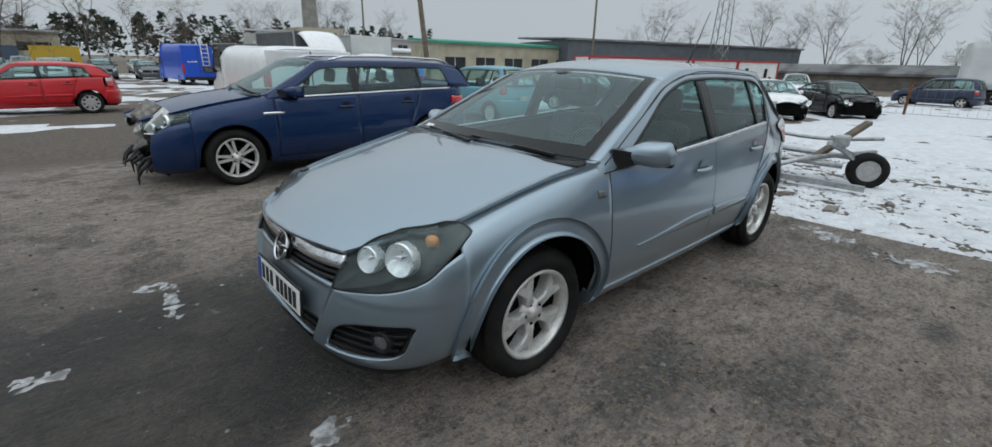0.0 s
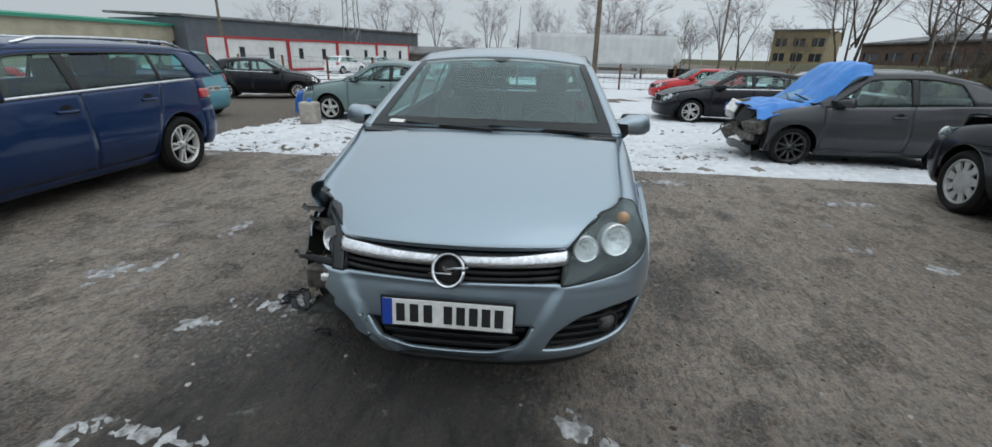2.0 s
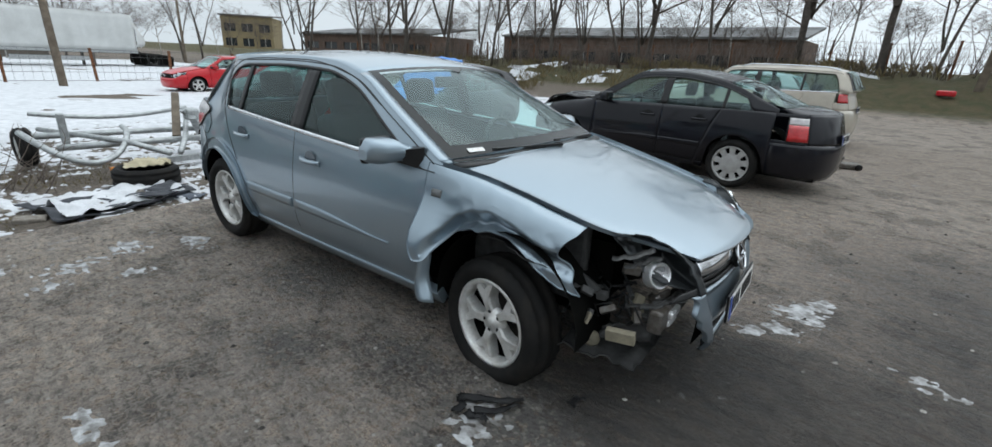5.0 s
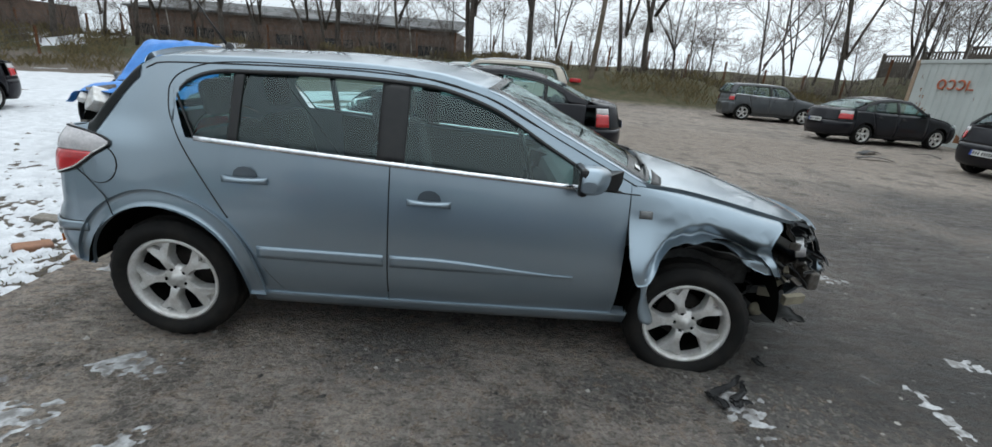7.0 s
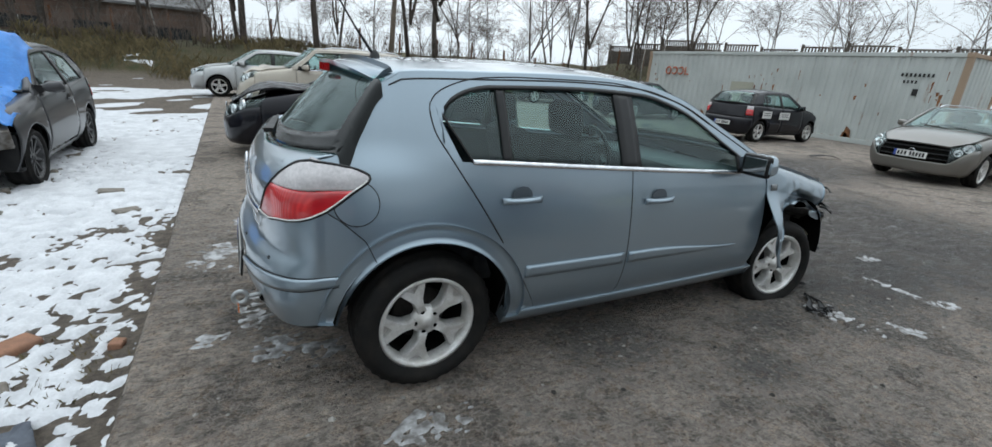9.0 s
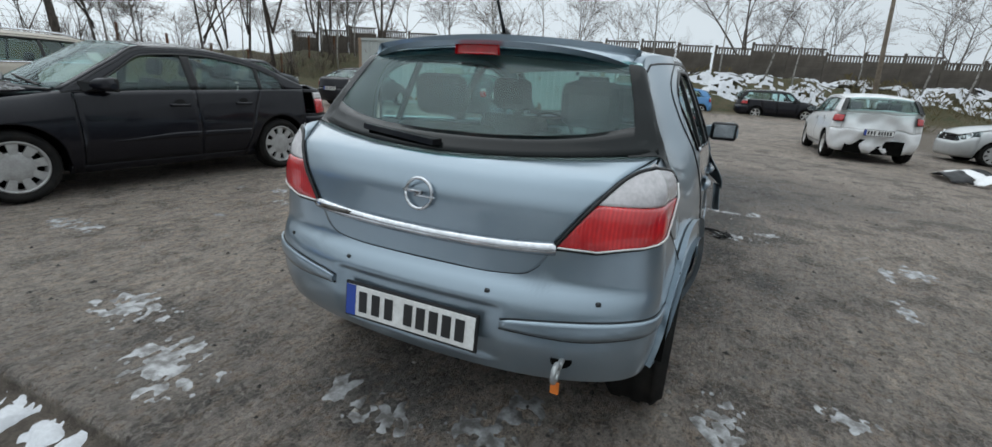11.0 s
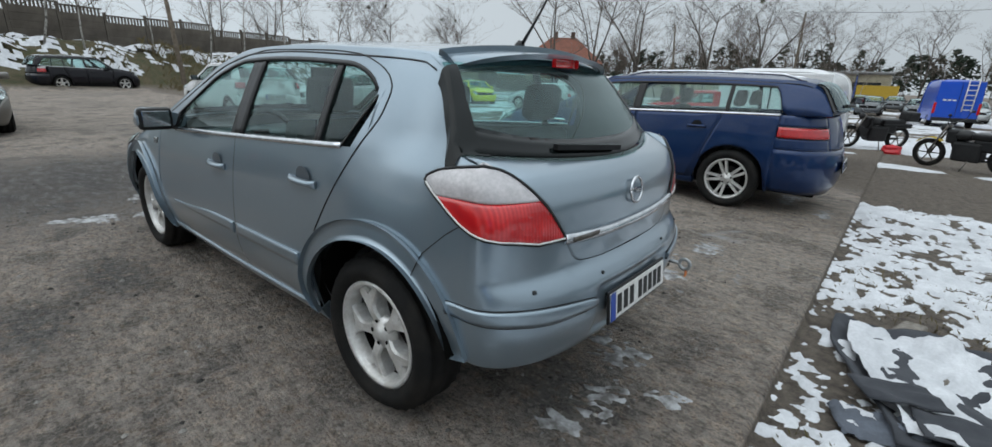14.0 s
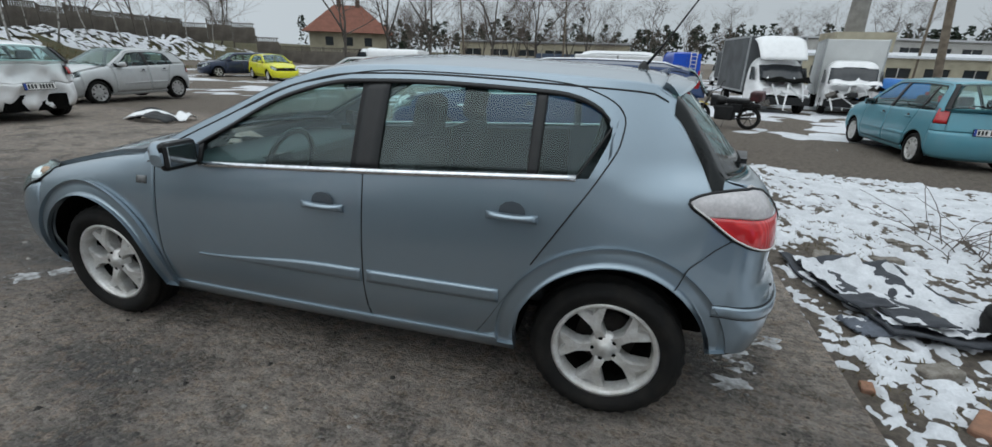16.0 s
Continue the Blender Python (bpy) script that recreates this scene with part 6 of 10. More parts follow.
def ground_material():
    m, nt, p = shader("yard_ground")
    pos = coord(nt)
    sep = nt.nodes.new("ShaderNodeSeparateXYZ")
    nt.links.new(pos, sep.inputs[0])
    n1, n2, n3, n4 = noise_of(nt, 0.35, 5), noise_of(nt, 2.2, 8, 0.6), noise_of(nt, 14, 8, 0.7), noise_of(nt, 90, 6, 0.7)

    def zone(axis, a, b):
        r = nt.nodes.new("ShaderNodeMapRange")
        r.inputs["From Min"].default_value, r.inputs["From Max"].default_value = a, b
        s = nt.nodes.new("ShaderNodeMath")
        s.operation = "MULTIPLY_ADD"
        s.inputs[1].default_value = 1.4
        nt.links.new(n2, s.inputs[0])
        nt.links.new(sep.outputs[axis], s.inputs[2])
        nt.links.new(s.outputs[0], r.inputs["Value"])
        return r.outputs[0]
    n5 = noise_of(nt, 260, 4, 0.7)
    # trodden streaks: noise drawn out along one way
    sq = put(nt, "ShaderNodeMapping", Scale=(1.0, 2.6, 1.0), Rotation=(0, 0, 0.6))
    nt.links.new(pos, sq.inputs["Vector"])
    n6 = noise_of(nt, 4.5, 9, 0.68, sq.outputs[0])

    def spot(cx, cy, rx, ry, soft=0.5, jag=1.1):
        """One inside an oval with a ragged rim, nought outside."""
        mp = put(nt, "ShaderNodeMapping", Location=(-cx / rx, -cy / ry, 0), Scale=(1 / rx, 1 / ry, 0))
        nt.links.new(pos, mp.inputs["Vector"])
        ln = nt.nodes.new("ShaderNodeVectorMath")
        ln.operation = "LENGTH"
        nt.links.new(mp.outputs[0], ln.inputs[0])
        ad = nt.nodes.new("ShaderNodeMath")
        ad.operation = "MULTIPLY_ADD"
        ad.inputs[1].default_value = jag
        nt.links.new(n6, ad.inputs[0])
        nt.links.new(ln.outputs["Value"], ad.inputs[2])
        r = nt.nodes.new("ShaderNodeMapRange")
        r.interpolation_type = "SMOOTHSTEP"
        r.inputs["From Min"].default_value, r.inputs["From Max"].default_value = 1 + jag * 0.5, 1 + jag * 0.5 - soft
        nt.links.new(ad.outputs[0], r.inputs["Value"])
        return r.outputs[0]

    def either(*facs):
        out = facs[0]
        for f in facs[1:]:
            m_ = nt.nodes.new("ShaderNodeMath")
            m_.operation = "MAXIMUM"
            nt.links.new(out, m_.inputs[0])
            nt.links.new(f, m_.inputs[1])
            out = m_.outputs[0]
        return out
    base = mix(nt, ramp(nt, n6, 0.40, 0.62), (0.54, 0.438, 0.357), (0.305, 0.237, 0.187))
    base = mix(nt, ramp(nt, n2, 0.48, 0.60), base, mix(nt, 0.55, base, (0.13, 0.104, 0.083)))
    base = mix(nt, ramp(nt, n1, 0.50, 0.62), base, mix(nt, 0.4, base, (0.09, 0.08, 0.07)))
    base = mix(nt, either(spot(-0.7, -2.9, 1.9, 1.2, 0.9), spot(1.2, -3.2, 1.2, 0.9, 0.9), spot(-2.2, 3.4, 0.7, 2.2, 0.9), spot(-2.2, -2.2, 1.7, 1.9, 0.9)), base, mix(nt, 0.4, base, (0.50, 0.42, 0.345)))
    muddy = mix(nt, ramp(nt, n6, 0.40, 0.60), (0.45, 0.352, 0.272), (0.22, 0.167, 0.129))
    base = mix(nt, either(spot(1.0, 3.2, 3.2, 1.9, 0.8), spot(-1.9, -4.0, 1.2, 1.0, 0.9), spot(9, -6, 5, 3, 0.8), spot(5, 9, 9, 4, 0.6)), base, muddy)
    # near-black blotches: oil stains beside the car, plus ovals filling its footprint and nose
    dark_spots = either(spot(1.75, -1.05, 1.0, 0.75, 0.8, 1.6), spot(-0.25, -0.80, 0.45, 0.42, 0.7, 1.5), spot(0.93, -1.02, 0.40, 0.22, 0.7, 1.5), spot(0.36, -1.37, 0.34, 0.22, 0.8, 1.6), spot(-0.72, 2.09, 0.26, 0.13, 0.7, 1.5), spot(0.95, 1.2, 0.65, 0.33, 0.8, 1.8), spot(0.45, 1.65, 0.55, 0.28, 0.8, 1.8), spot(3.0, -0.9, 0.8, 0.6, 0.8, 1.8), spot(-1.9, 0.2, 0.4, 0.5, 0.8, 1.8), spot(0, 0, 2.0, 0.75, 0.6), spot(2.1, 0.0, 0.55, 0.8, 0.7))
    dark_fac = nt.nodes.new("ShaderNodeMath")
    dark_fac.operation = "MULTIPLY"
    nt.links.new(dark_spots, dark_fac.inputs[0])
    nt.links.new(ramp(nt, n3, 0.34, 0.50), dark_fac.inputs[1])
    base = mix(nt, dark_fac.outputs[0], base, (0.016, 0.015, 0.015))
    # grit, pits and pale stones
    base = mix(nt, ramp(nt, n3, 0.50, 0.64), base, mix(nt, 0.6, base, (0.045, 0.039, 0.034)))
    base = mix(nt, ramp(nt, n4, 0.50, 0.60), base, mix(nt, 0.52, base, (0.03, 0.028, 0.026)))
    base = mix(nt, ramp(nt, n3, 0.46, 0.36), base, mix(nt, 0.40, base, (0.30, 0.28, 0.26)))
    base = mix(nt, ramp(nt, n5, 0.63, 0.72), base, (0.32, 0.31, 0.30))
    # dark scuffs along the trodden streaks
    n7 = noise_of(nt, 13, 8, 0.74, sq.outputs[0])
    base = mix(nt, ramp(nt, n7, 0.53, 0.59), base, mix(nt, 0.50, base, (0.040, 0.034, 0.030)))
    # crumbs of earth and stone, each of its own shade
    pv = put(nt, "ShaderNodeTexVoronoi", Scale=62.0)
    nt.links.new(pos, pv.inputs["Vector"])
    ps = nt.nodes.new("ShaderNodeSeparateColor")
    nt.links.new(pv.outputs["Color"], ps.inputs[0])
    base = mix(nt, ramp(nt, ps.outputs[0], 0.55, 1.0), base, mix(nt, 0.34, base, (0.035, 0.030, 0.026)))
    base = mix(nt, ramp(nt, ps.outputs[1], 0.72, 1.0), base, mix(nt, 0.32, base, (0.46, 0.42, 0.37)))
    # dried mud's network of cracks
    vo = put(nt, "ShaderNodeTexVoronoi", Scale=26.0)
    vo.feature = "DISTANCE_TO_EDGE"
    dn = nt.nodes.new("ShaderNodeMix")
    dn.data_type = "RGBA"
    dn.inputs[0].default_value = 0.16
    cn = put(nt, "ShaderNodeTexNoise", Scale=9.0, Detail=4.0)
    nt.links.new(pos, cn.inputs["Vector"])
    nt.links.new(pos, dn.inputs[6])
    nt.links.new(cn.outputs["Color"], dn.inputs[7])
    nt.links.new(dn.outputs[2], vo.inputs["Vector"])
    cr = ramp(nt, vo.outputs["Distance"], 0.09, 0.02)
    cf = nt.nodes.new("ShaderNodeMath")
    cf.operation = "MULTIPLY"
    nt.links.new(cr, cf.inputs[0])
    nt.links.new(ramp(nt, n2, 0.56, 0.42), cf.inputs[1])
    base = mix(nt, cf.outputs[0], base, mix(nt, 0.38, base, (0.02, 0.018, 0.016)))
    wet = either(spot(2.62, -0.40, 1.05, 1.35, 0.45, 0.7), spot(3.2, -0.35, 1.1, 0.95, 0.6, 0.9), spot(1.9, -0.55, 0.55, 0.55, 0.6, 0.9), spot(4.4, 0.4, 3.0, 4.4, 0.7), spot(7.5, 3.0, 3.5, 2.2, 0.7))
    base = mix(nt, wet, base, mix(nt, 0.78, base, mix(nt, ramp(nt, n6, 0.35, 0.68), (0.020, 0.020, 0.021), (0.066, 0.058, 0.052))))
    # thin veins of frost
    vein = put(nt, "ShaderNodeTexNoise", Scale=1.1, Detail=9.0, Roughness=0.68, Distortion=1.6)
    nt.links.new(pos, vein.inputs["Vector"])
    base = mix(nt, ramp(nt, vein.outputs["Fac"], 0.65, 0.72), base, (0.36, 0.36, 0.37))
    # brown earth beyond the slab's edge and the dry grass of the banks
    earth = mix(nt, ramp(nt, n3, 0.4, 0.65), (0.19, 0.158, 0.128), (0.090, 0.074, 0.060))
    edge = nt.nodes.new("ShaderNodeMapRange")
    edge.inputs["From Min"].default_value, edge.inputs["From Max"].default_value = EDGE, EDGE - 0.008
    nt.links.new(sep.outputs[0], edge.inputs["Value"])
    base = mix(nt, either(edge.outputs[0], zone(1, -5.5, -6.3)), base, earth)
    grass = mix(nt, ramp(nt, n2, 0.4, 0.62), (0.10, 0.082, 0.042), (0.055, 0.062, 0.024))
    grass = mix(nt, ramp(nt, n3, 0.45, 0.7), grass, (0.06, 0.042, 0.026))
    hgt = nt.nodes.new("ShaderNodeMapRange")
    hgt.inputs["From Min"].default_value, hgt.inputs["From Max"].default_value = 0.08, 0.3
    nt.links.new(sep.outputs[2], hgt.inputs["Value"])
    base = mix(nt, hgt.outputs[0], base, grass)
    nt.links.new(base, p.inputs["Base Color"])
    rough = mix(nt, wet, (0.88,) * 3, mix(nt, ramp(nt, n6, 0.4, 0.6), (0.42,) * 3, (0.8,) * 3))
    p.inputs["Specular IOR Level"].default_value = 0.3
    nt.links.new(rough, p.inputs["Roughness"])
    h = nt.nodes.new("ShaderNodeMath")
    h.operation = "ADD"
    nt.links.new(n3, h.inputs[0])
    h2 = nt.nodes.new("ShaderNodeMath")
    h2.operation = "MULTIPLY_ADD"
    h2.inputs[1].default_value = 2.2
    nt.links.new(n6, h2.inputs[0])
    nt.links.new(n4, h2.inputs[2])
    h3 = nt.nodes.new("ShaderNodeMath")
    h3.operation = "MULTIPLY_ADD"
    h3.inputs[1].default_value = -0.35
    nt.links.new(pv.outputs["Distance"], h3.inputs[0])
    nt.links.new(h2.outputs[0], h3.inputs[2])
    nt.links.new(h3.outputs[0], h.inputs[1])
    bump(nt, p, h.outputs[0], 1.0, 0.030)
    return m


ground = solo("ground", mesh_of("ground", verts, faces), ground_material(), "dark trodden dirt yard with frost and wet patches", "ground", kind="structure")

SNOW = surface("snow", (0.66, 0.67, 0.69), (0.52, 0.53, 0.55), 0.8, scale=5, fine=60, depth=0.5, distance=0.01)
ICE = surface("dirty_ice", (0.42, 0.425, 0.43), (0.13, 0.122, 0.115), 0.45, scale=15, fine=90, depth=0.7, coat=0.2, spread=(0.38, 0.60))


def snow_sheet(name, x0, x1, y0, y1, step, cover, label, material, thick=0.03):
    """Snow that lies where its noise rises over the ground; only the covered cells are kept."""
    xs, ys = np.arange(x0, x1 + step / 2, step), np.arange(y0, y1 + step / 2, step)
    h = np.array([[cover(x, y) for y in ys] for x in xs])
    verts, faces, index = [], [], {}

    def vert(i, j):
        if (i, j) not in index:
            index[i, j] = len(verts)
            verts.append((xs[i], ys[j], terrain(xs[i], ys[j]) + max(-0.02, min(thick, h[i, j] * thick * 3))))
        return index[i, j]
    for i in range(len(xs) - 1):
        for j in range(len(ys) - 1):
            if max(h[i, j], h[i + 1, j], h[i, j + 1], h[i + 1, j + 1]) > 0:
                faces.append((vert(i, j), vert(i + 1, j), vert(i + 1, j + 1), vert(i, j + 1)))
    return solo(name, mesh_of(name, verts, faces), material, label, "snow", kind="stuff")


def n2d(x, y, s, seed):
    return noise.fractal((x * s, y * s, seed), 0.9, 2.1, 5)


def road_at(x, y):
    """The brown track that leaves the yard past the slab's end."""
    d = abs(y + 8.6 + 0.12 * math.sin(x * 1.3)) if x < -2.5 else 99
    return smoothstep(2.8, 2.1, d)


def cover_near(x, y):
    if x > EDGE - 0.03:
        return -1
    c = 0.13 + 0.36 * n2d(x, y, 0.8, 2.0) + 0.34 * n2d(x, y * 0.75, 3.6, 7.0) + 0.62 * n2d(x, y, 12.0, 1.0)
    c -= 1.0 * road_at(x, y)
    c -= 0.55 * math.exp(-(((x + 5.0) / 1.3) ** 2 + ((y + 0.9) / 1.0) ** 2))
    c -= 0.9 * math.exp(-(((x + 3.05) / 0.40) ** 2 + ((y + 1.75) / 0.45) ** 2))
    c -= 0.5 * math.exp(-(((x + 3.5) / 0.3) ** 2 + ((y + 0.05) / 0.25) ** 2))
    c += 0.12 * smoothstep(1, 4, y) - 0.13 * smoothstep(-2.80, -2.58, x)
    return c


def cover_far(x, y):
    if -11.0 < x < 9 and -11 < y < 10:
        return -1
    c = 0.06 + 0.5 * n2d(x, y, 0.25, 3.0) + 0.3 * n2d(x, y, 1.4, 9.0) - 0.8 * road_at(x, y) + (0.22 if x < -10 and y > -3 else 0)
    if x > -2.7:
        c -= 0.75 if y > -12 and bank(x, y) < 0.1 else 0.08
    if x > 25 and bank(x, y) > 0.1:
        return -1
    if y > 19 and x < 25:
        c -= 0.45
    return c


snow_sheet("snow", -4.76, -2.56, -5.0, 4.96, 0.024, cover_near, "patchy wet snow with brown earth beside the slab", SNOW)
snow_sheet("snow", -11.0, -2.56, -11, 10, 0.048, lambda x, y: -1 if x > -4.79 and -5.03 < y < 4.99 else cover_near(x, y), "patchy wet snow with brown earth showing through", SNOW)
snow_sheet("snow", -60, 50, -60, 30, 0.55, cover_far, "thin patchy snow over the far yard and banks", SNOW, 0.06)
snow_sheet("snow", 27, 44, -60, 16, 0.16, lambda x, y: (-0.20 + 0.30 * n2d(x, y, 0.5, 3.0) + 0.75 * n2d(x, y, 3.4, 5.0)) if bank(x, y) > 0.1 else -1, "broken dusting of snow on the weedy bank", SNOW, 0.05)

ICE_SPOTS = [(-1.99, 1.82, 0.16, 0.30), (-2.2, 1.13, 0.20, 0.30), (-2.15, 0.86, 0.06, 0.10), (-1.95, 0.42, 0.11, 0.10), (-2.03, 0.13, 0.16, 0.15), (-1.93, -0.16, 0.18, 0.20), (-1.72, -0.34, 0.14, 0.14), (-2.24, -0.06, 0.09, 0.12),
             (-1.4, 3.55, 0.13, 0.36), (-1.75, -2.24, 0.13, 0.24), (-1.50, -1.80, 0.17, 0.22), (-1.63, -1.43, 0.18, 0.16), (-1.14, -1.58, 0.12, 0.14), (-1.25, -1.97, 0.10, 0.12), (-1.44, -1.05, 0.22, 0.14), (-2.32, -4.4, 0.10, 0.26),
             (-1.89, -5.04, 0.14, 0.6), (2.54, -1.39, 0.14, 0.10), (2.51, -1.07, 0.07, 0.22), (3.1, -0.64, 0.14, 0.10), (2.25, 0.53, 0.09, 0.10), (0.42, -2.16, 0.28, 0.06), (1.48, -1.16, 0.16, 0.26), (1.27, -2.49, 0.20, 0.14),
             (1.75, -1.49, 0.10, 0.13), (0.31, 3.31, 0.10, 0.13), (-0.02, 2.92, 0.09, 0.12), (2.46, 0.96, 0.18, 0.22), (2.56, 1.18, 0.10, 0.20), (2.41, 0.70, 0.13, 0.13), (3.11, 0.54, 0.18, 0.12), (0.83, 3.41, 0.06, 0.08), (1.10, -2.25, 0.24, 0.06)]


def cover_ice(x, y):
    best = -1
    for a, b, ra_, rb_ in ICE_SPOTS:
        d = ((x - a) / ra_) ** 2 + ((y - b) / rb_) ** 2
        if d < 3:
            best = max(best, 0.75 - d + 0.0)
    if best <= -1:
        return -1
    return 0.50 * best + 0.40 * n2d(x, y, 4.5, 4.0) + 0.70 * n2d(x, y * 1.4, 17.0, 6.0) - 0.22


snow_sheet("ice_patch", -2.54, 3.4, -5.8, 4.0, 0.018, cover_ice, "thin crusts of dirty ice and old snow on the slab", ICE, 0.006)

STONE = surface("rubble_stone", (0.24, 0.22, 0.19), (0.14, 0.12, 0.10), 0.9, scale=20, depth=0.5)
rng = random.Random(7)
verts, faces = [], []
for k in range(260):
    x, y = rng.uniform(-8.5, -2.75), rng.uniform(-4.5, 5.5)
    r = 0.012 + 0.055 * rng.random() ** 3
    base = len(verts)
    for i in range(3):
        for j in range(6):
            a = 1.047 * j + i
            q = r * (1.0, 0.85, 0.35)[i] * rng.uniform(0.7, 1.2)
            verts.append((x + q * math.cos(a), y + q * math.sin(a), terrain(x, y) + 0.01 + r * (-0.2, 0.45, 0.8)[i]))
    for i in range(2):
        for j in range(6):
            l = (j + 1) % 6
            faces.append((base + i * 6 + j, base + i * 6 + l, base + i * 6 + 6 + l, base + i * 6 + 6 + j))
    faces.append(tuple(base + 12 + j for j in range(6)))
solo("rubble", mesh_of("rubble", verts, faces, False), STONE, "loose stones and broken brick in the snow", "rubble", kind="stuff")
verts, faces = [], []
for k in range(5200):   # grit and clods trodden into the yard
    x, y = rng.uniform(-2.55, 6.0), rng.uniform(-5.5, 5.5)
    r = 0.004 + 0.016 * rng.random() ** 4
    base, z, a = len(verts), terrain(x, y) - 0.002, rng.uniform(0, 6)
    for j in range(5):
        q = r * rng.uniform(0.7, 1.3)
        verts.append((x + q * math.cos(a + 1.257 * j), y + q * math.sin(a + 1.257 * j), z))
    verts.append((x + r * 0.2, y, z + r * rng.uniform(0.5, 0.9)))
    faces += [(base + j, base + (j + 1) % 5, base + 5) for j in range(5)]
m_grit, nt_, p_ = shader("grit")
isl = nt_.nodes.new("ShaderNodeNewGeometry")
nt_.links.new(ramp(nt_, isl.outputs["Random Per Island"], 0.25, 0.95, (0.04, 0.036, 0.032, 1), (0.34, 0.32, 0.29, 1)), p_.inputs["Base Color"])
p_.inputs["Roughness"].default_value = 0.9
solo("grit", mesh_of("grit", verts, faces, False), m_grit, "grit and small clods trodden into the yard", "gravel", kind="stuff")
GRASS = surface("dry_grass", (0.20, 0.15, 0.075), (0.10, 0.085, 0.04), 0.9, scale=6, depth=0.0)


def grass_clump(name, spots, label):
    verts, faces = [], []
    for x, y, r, h, count in spots:
        for _ in range(count):
            a, q = rng.uniform(0, 6.283), r * math.sqrt(rng.random())
            px, py = x + q * math.cos(a), y + q * math.sin(a)
            z = terrain(px, py) - 0.01
            b = rng.uniform(0, 6.283)
            l = h * rng.uniform(0.4, 1.0)
            dx, dy = math.cos(b), math.sin(b)
            w = 0.004 + 0.0035 * l
            i = len(verts)
            verts += [(px - dy * w, py + dx * w, z), (px + dy * w, py - dx * w, z), (px + dx * l * 0.25 + dy * w * 0.6, py + dy * l * 0.25 - dx * w * 0.6, z + l * 0.7), (px + dx * l * 0.6, py + dy * l * 0.6, z + l)]
            faces += [(i, i + 1, i + 2), (i, i + 2, i + 3)]
    return solo(name, mesh_of(name, verts, faces, False), GRASS, label, "grass", kind="stuff")


grass_clump("dry_grass", [(-5.2, -0.9, 0.9, 0.07, 500), (-3.2, -2.4, 0.6, 0.05, 400), (-2.9, 0.0, 0.35, 0.05, 200), (-4.2, 4.6, 1.0, 0.05, 300)], "short dry grass between the snow patches")
grass_clump("bank_grass", [(rng.uniform(-34, 22), rng.uniform(23, 31), 1.6, 0.55, 170) for _ in range(60)] + [(rng.uniform(30, 36), rng.uniform(-30, 12), 1.4, 0.5, 100) for _ in range(40)], "tall dry grass and weeds on the banks")


# ---- the other cars ----
def gen(kind, L, W, H, wb, fo, hood=0.93, belt=0.95, r=0.31):
    """Body curves of an ordinary car from its main sizes."""
    xf, xr = wb / 2, -wb / 2
    xn, xt = xf + fo, xf + fo - L
    cx = xf - 0.40 if kind != "city" else xf - 0.30
    rise = {"suv": 0.62, "mpv": 0.85}.get(kind, 0.80)
    k = H / 1.46
    hz = hood
    top = H - 0.045
    rx = {"hatch": xt + 0.50, "city": xt + 0.45, "estate": xt + 0.34, "suv": xt + 0.36, "mpv": xt + 0.42, "sedan": xr + 0.25}[kind]
    dx = {"hatch": xt + 0.22, "city": xt + 0.16, "estate": xt + 0.14, "suv": xt + 0.15, "mpv": xt + 0.16, "sedan": xr - 0.42}[kind]
    drop = {"hatch": 0.05, "city": 0.08, "sedan": 0.05}.get(kind, 0.02)
    br = belt + (0.08 if kind != "sedan" else 0.06)
    roof = [(dx, br + 0.03), (rx - 0.03, top - drop - 0.05), (rx + 0.18, top - drop), ((rx + cx - rise) / 2 + 0.1, top), (cx - rise + 0.05, top - 0.02), (cx - rise * 0.62, top - 0.15 * k), (cx, hz + 0.035)]
    hf = xn - 0.14
    hl = xf + 0.32
    return shape(W, xf, xr, xn, xt, belt=[(xt, br), (xr, br - 0.02), (0, belt + 0.02), (cx, belt - 0.01), (xn, belt - 0.08)], roof=roof,
                 hood=[(cx - 0.05, W * 0.80, hz + 0.035), (xf, W * 0.82, hz - 0.03), (hl, W * 0.80, hz - 0.09), (hf, W * 0.56, hz - 0.22)],
                 nose=[(0.15, xn - 0.08), (0.25, xn - 0.01), (0.45, xn), (0.6, xn - 0.04), (0.75, xn - 0.12), (0.9, xn - 0.25)],
                 tail=[(0.2, xt + 0.08), (0.35, xt + 0.01), (0.55, xt), (0.7, xt + 0.03), (0.95, xt + 0.10), (1.1, xt + 0.16)],
                 plan=[(xt, 0.87), (xr - 0.35, 0.955), (0, 1.0), (xf, 0.985), (xf + 0.4, 0.94), (xn, 0.85)], zs=0.23, zm=0.52, lean=0.40, r=r, ra=r + 0.05), dict(cx=cx, rise=rise, rx=rx, dx=dx, hz=hz, hf=hf, hl=hl, xt=xt, br=br, belt=belt)


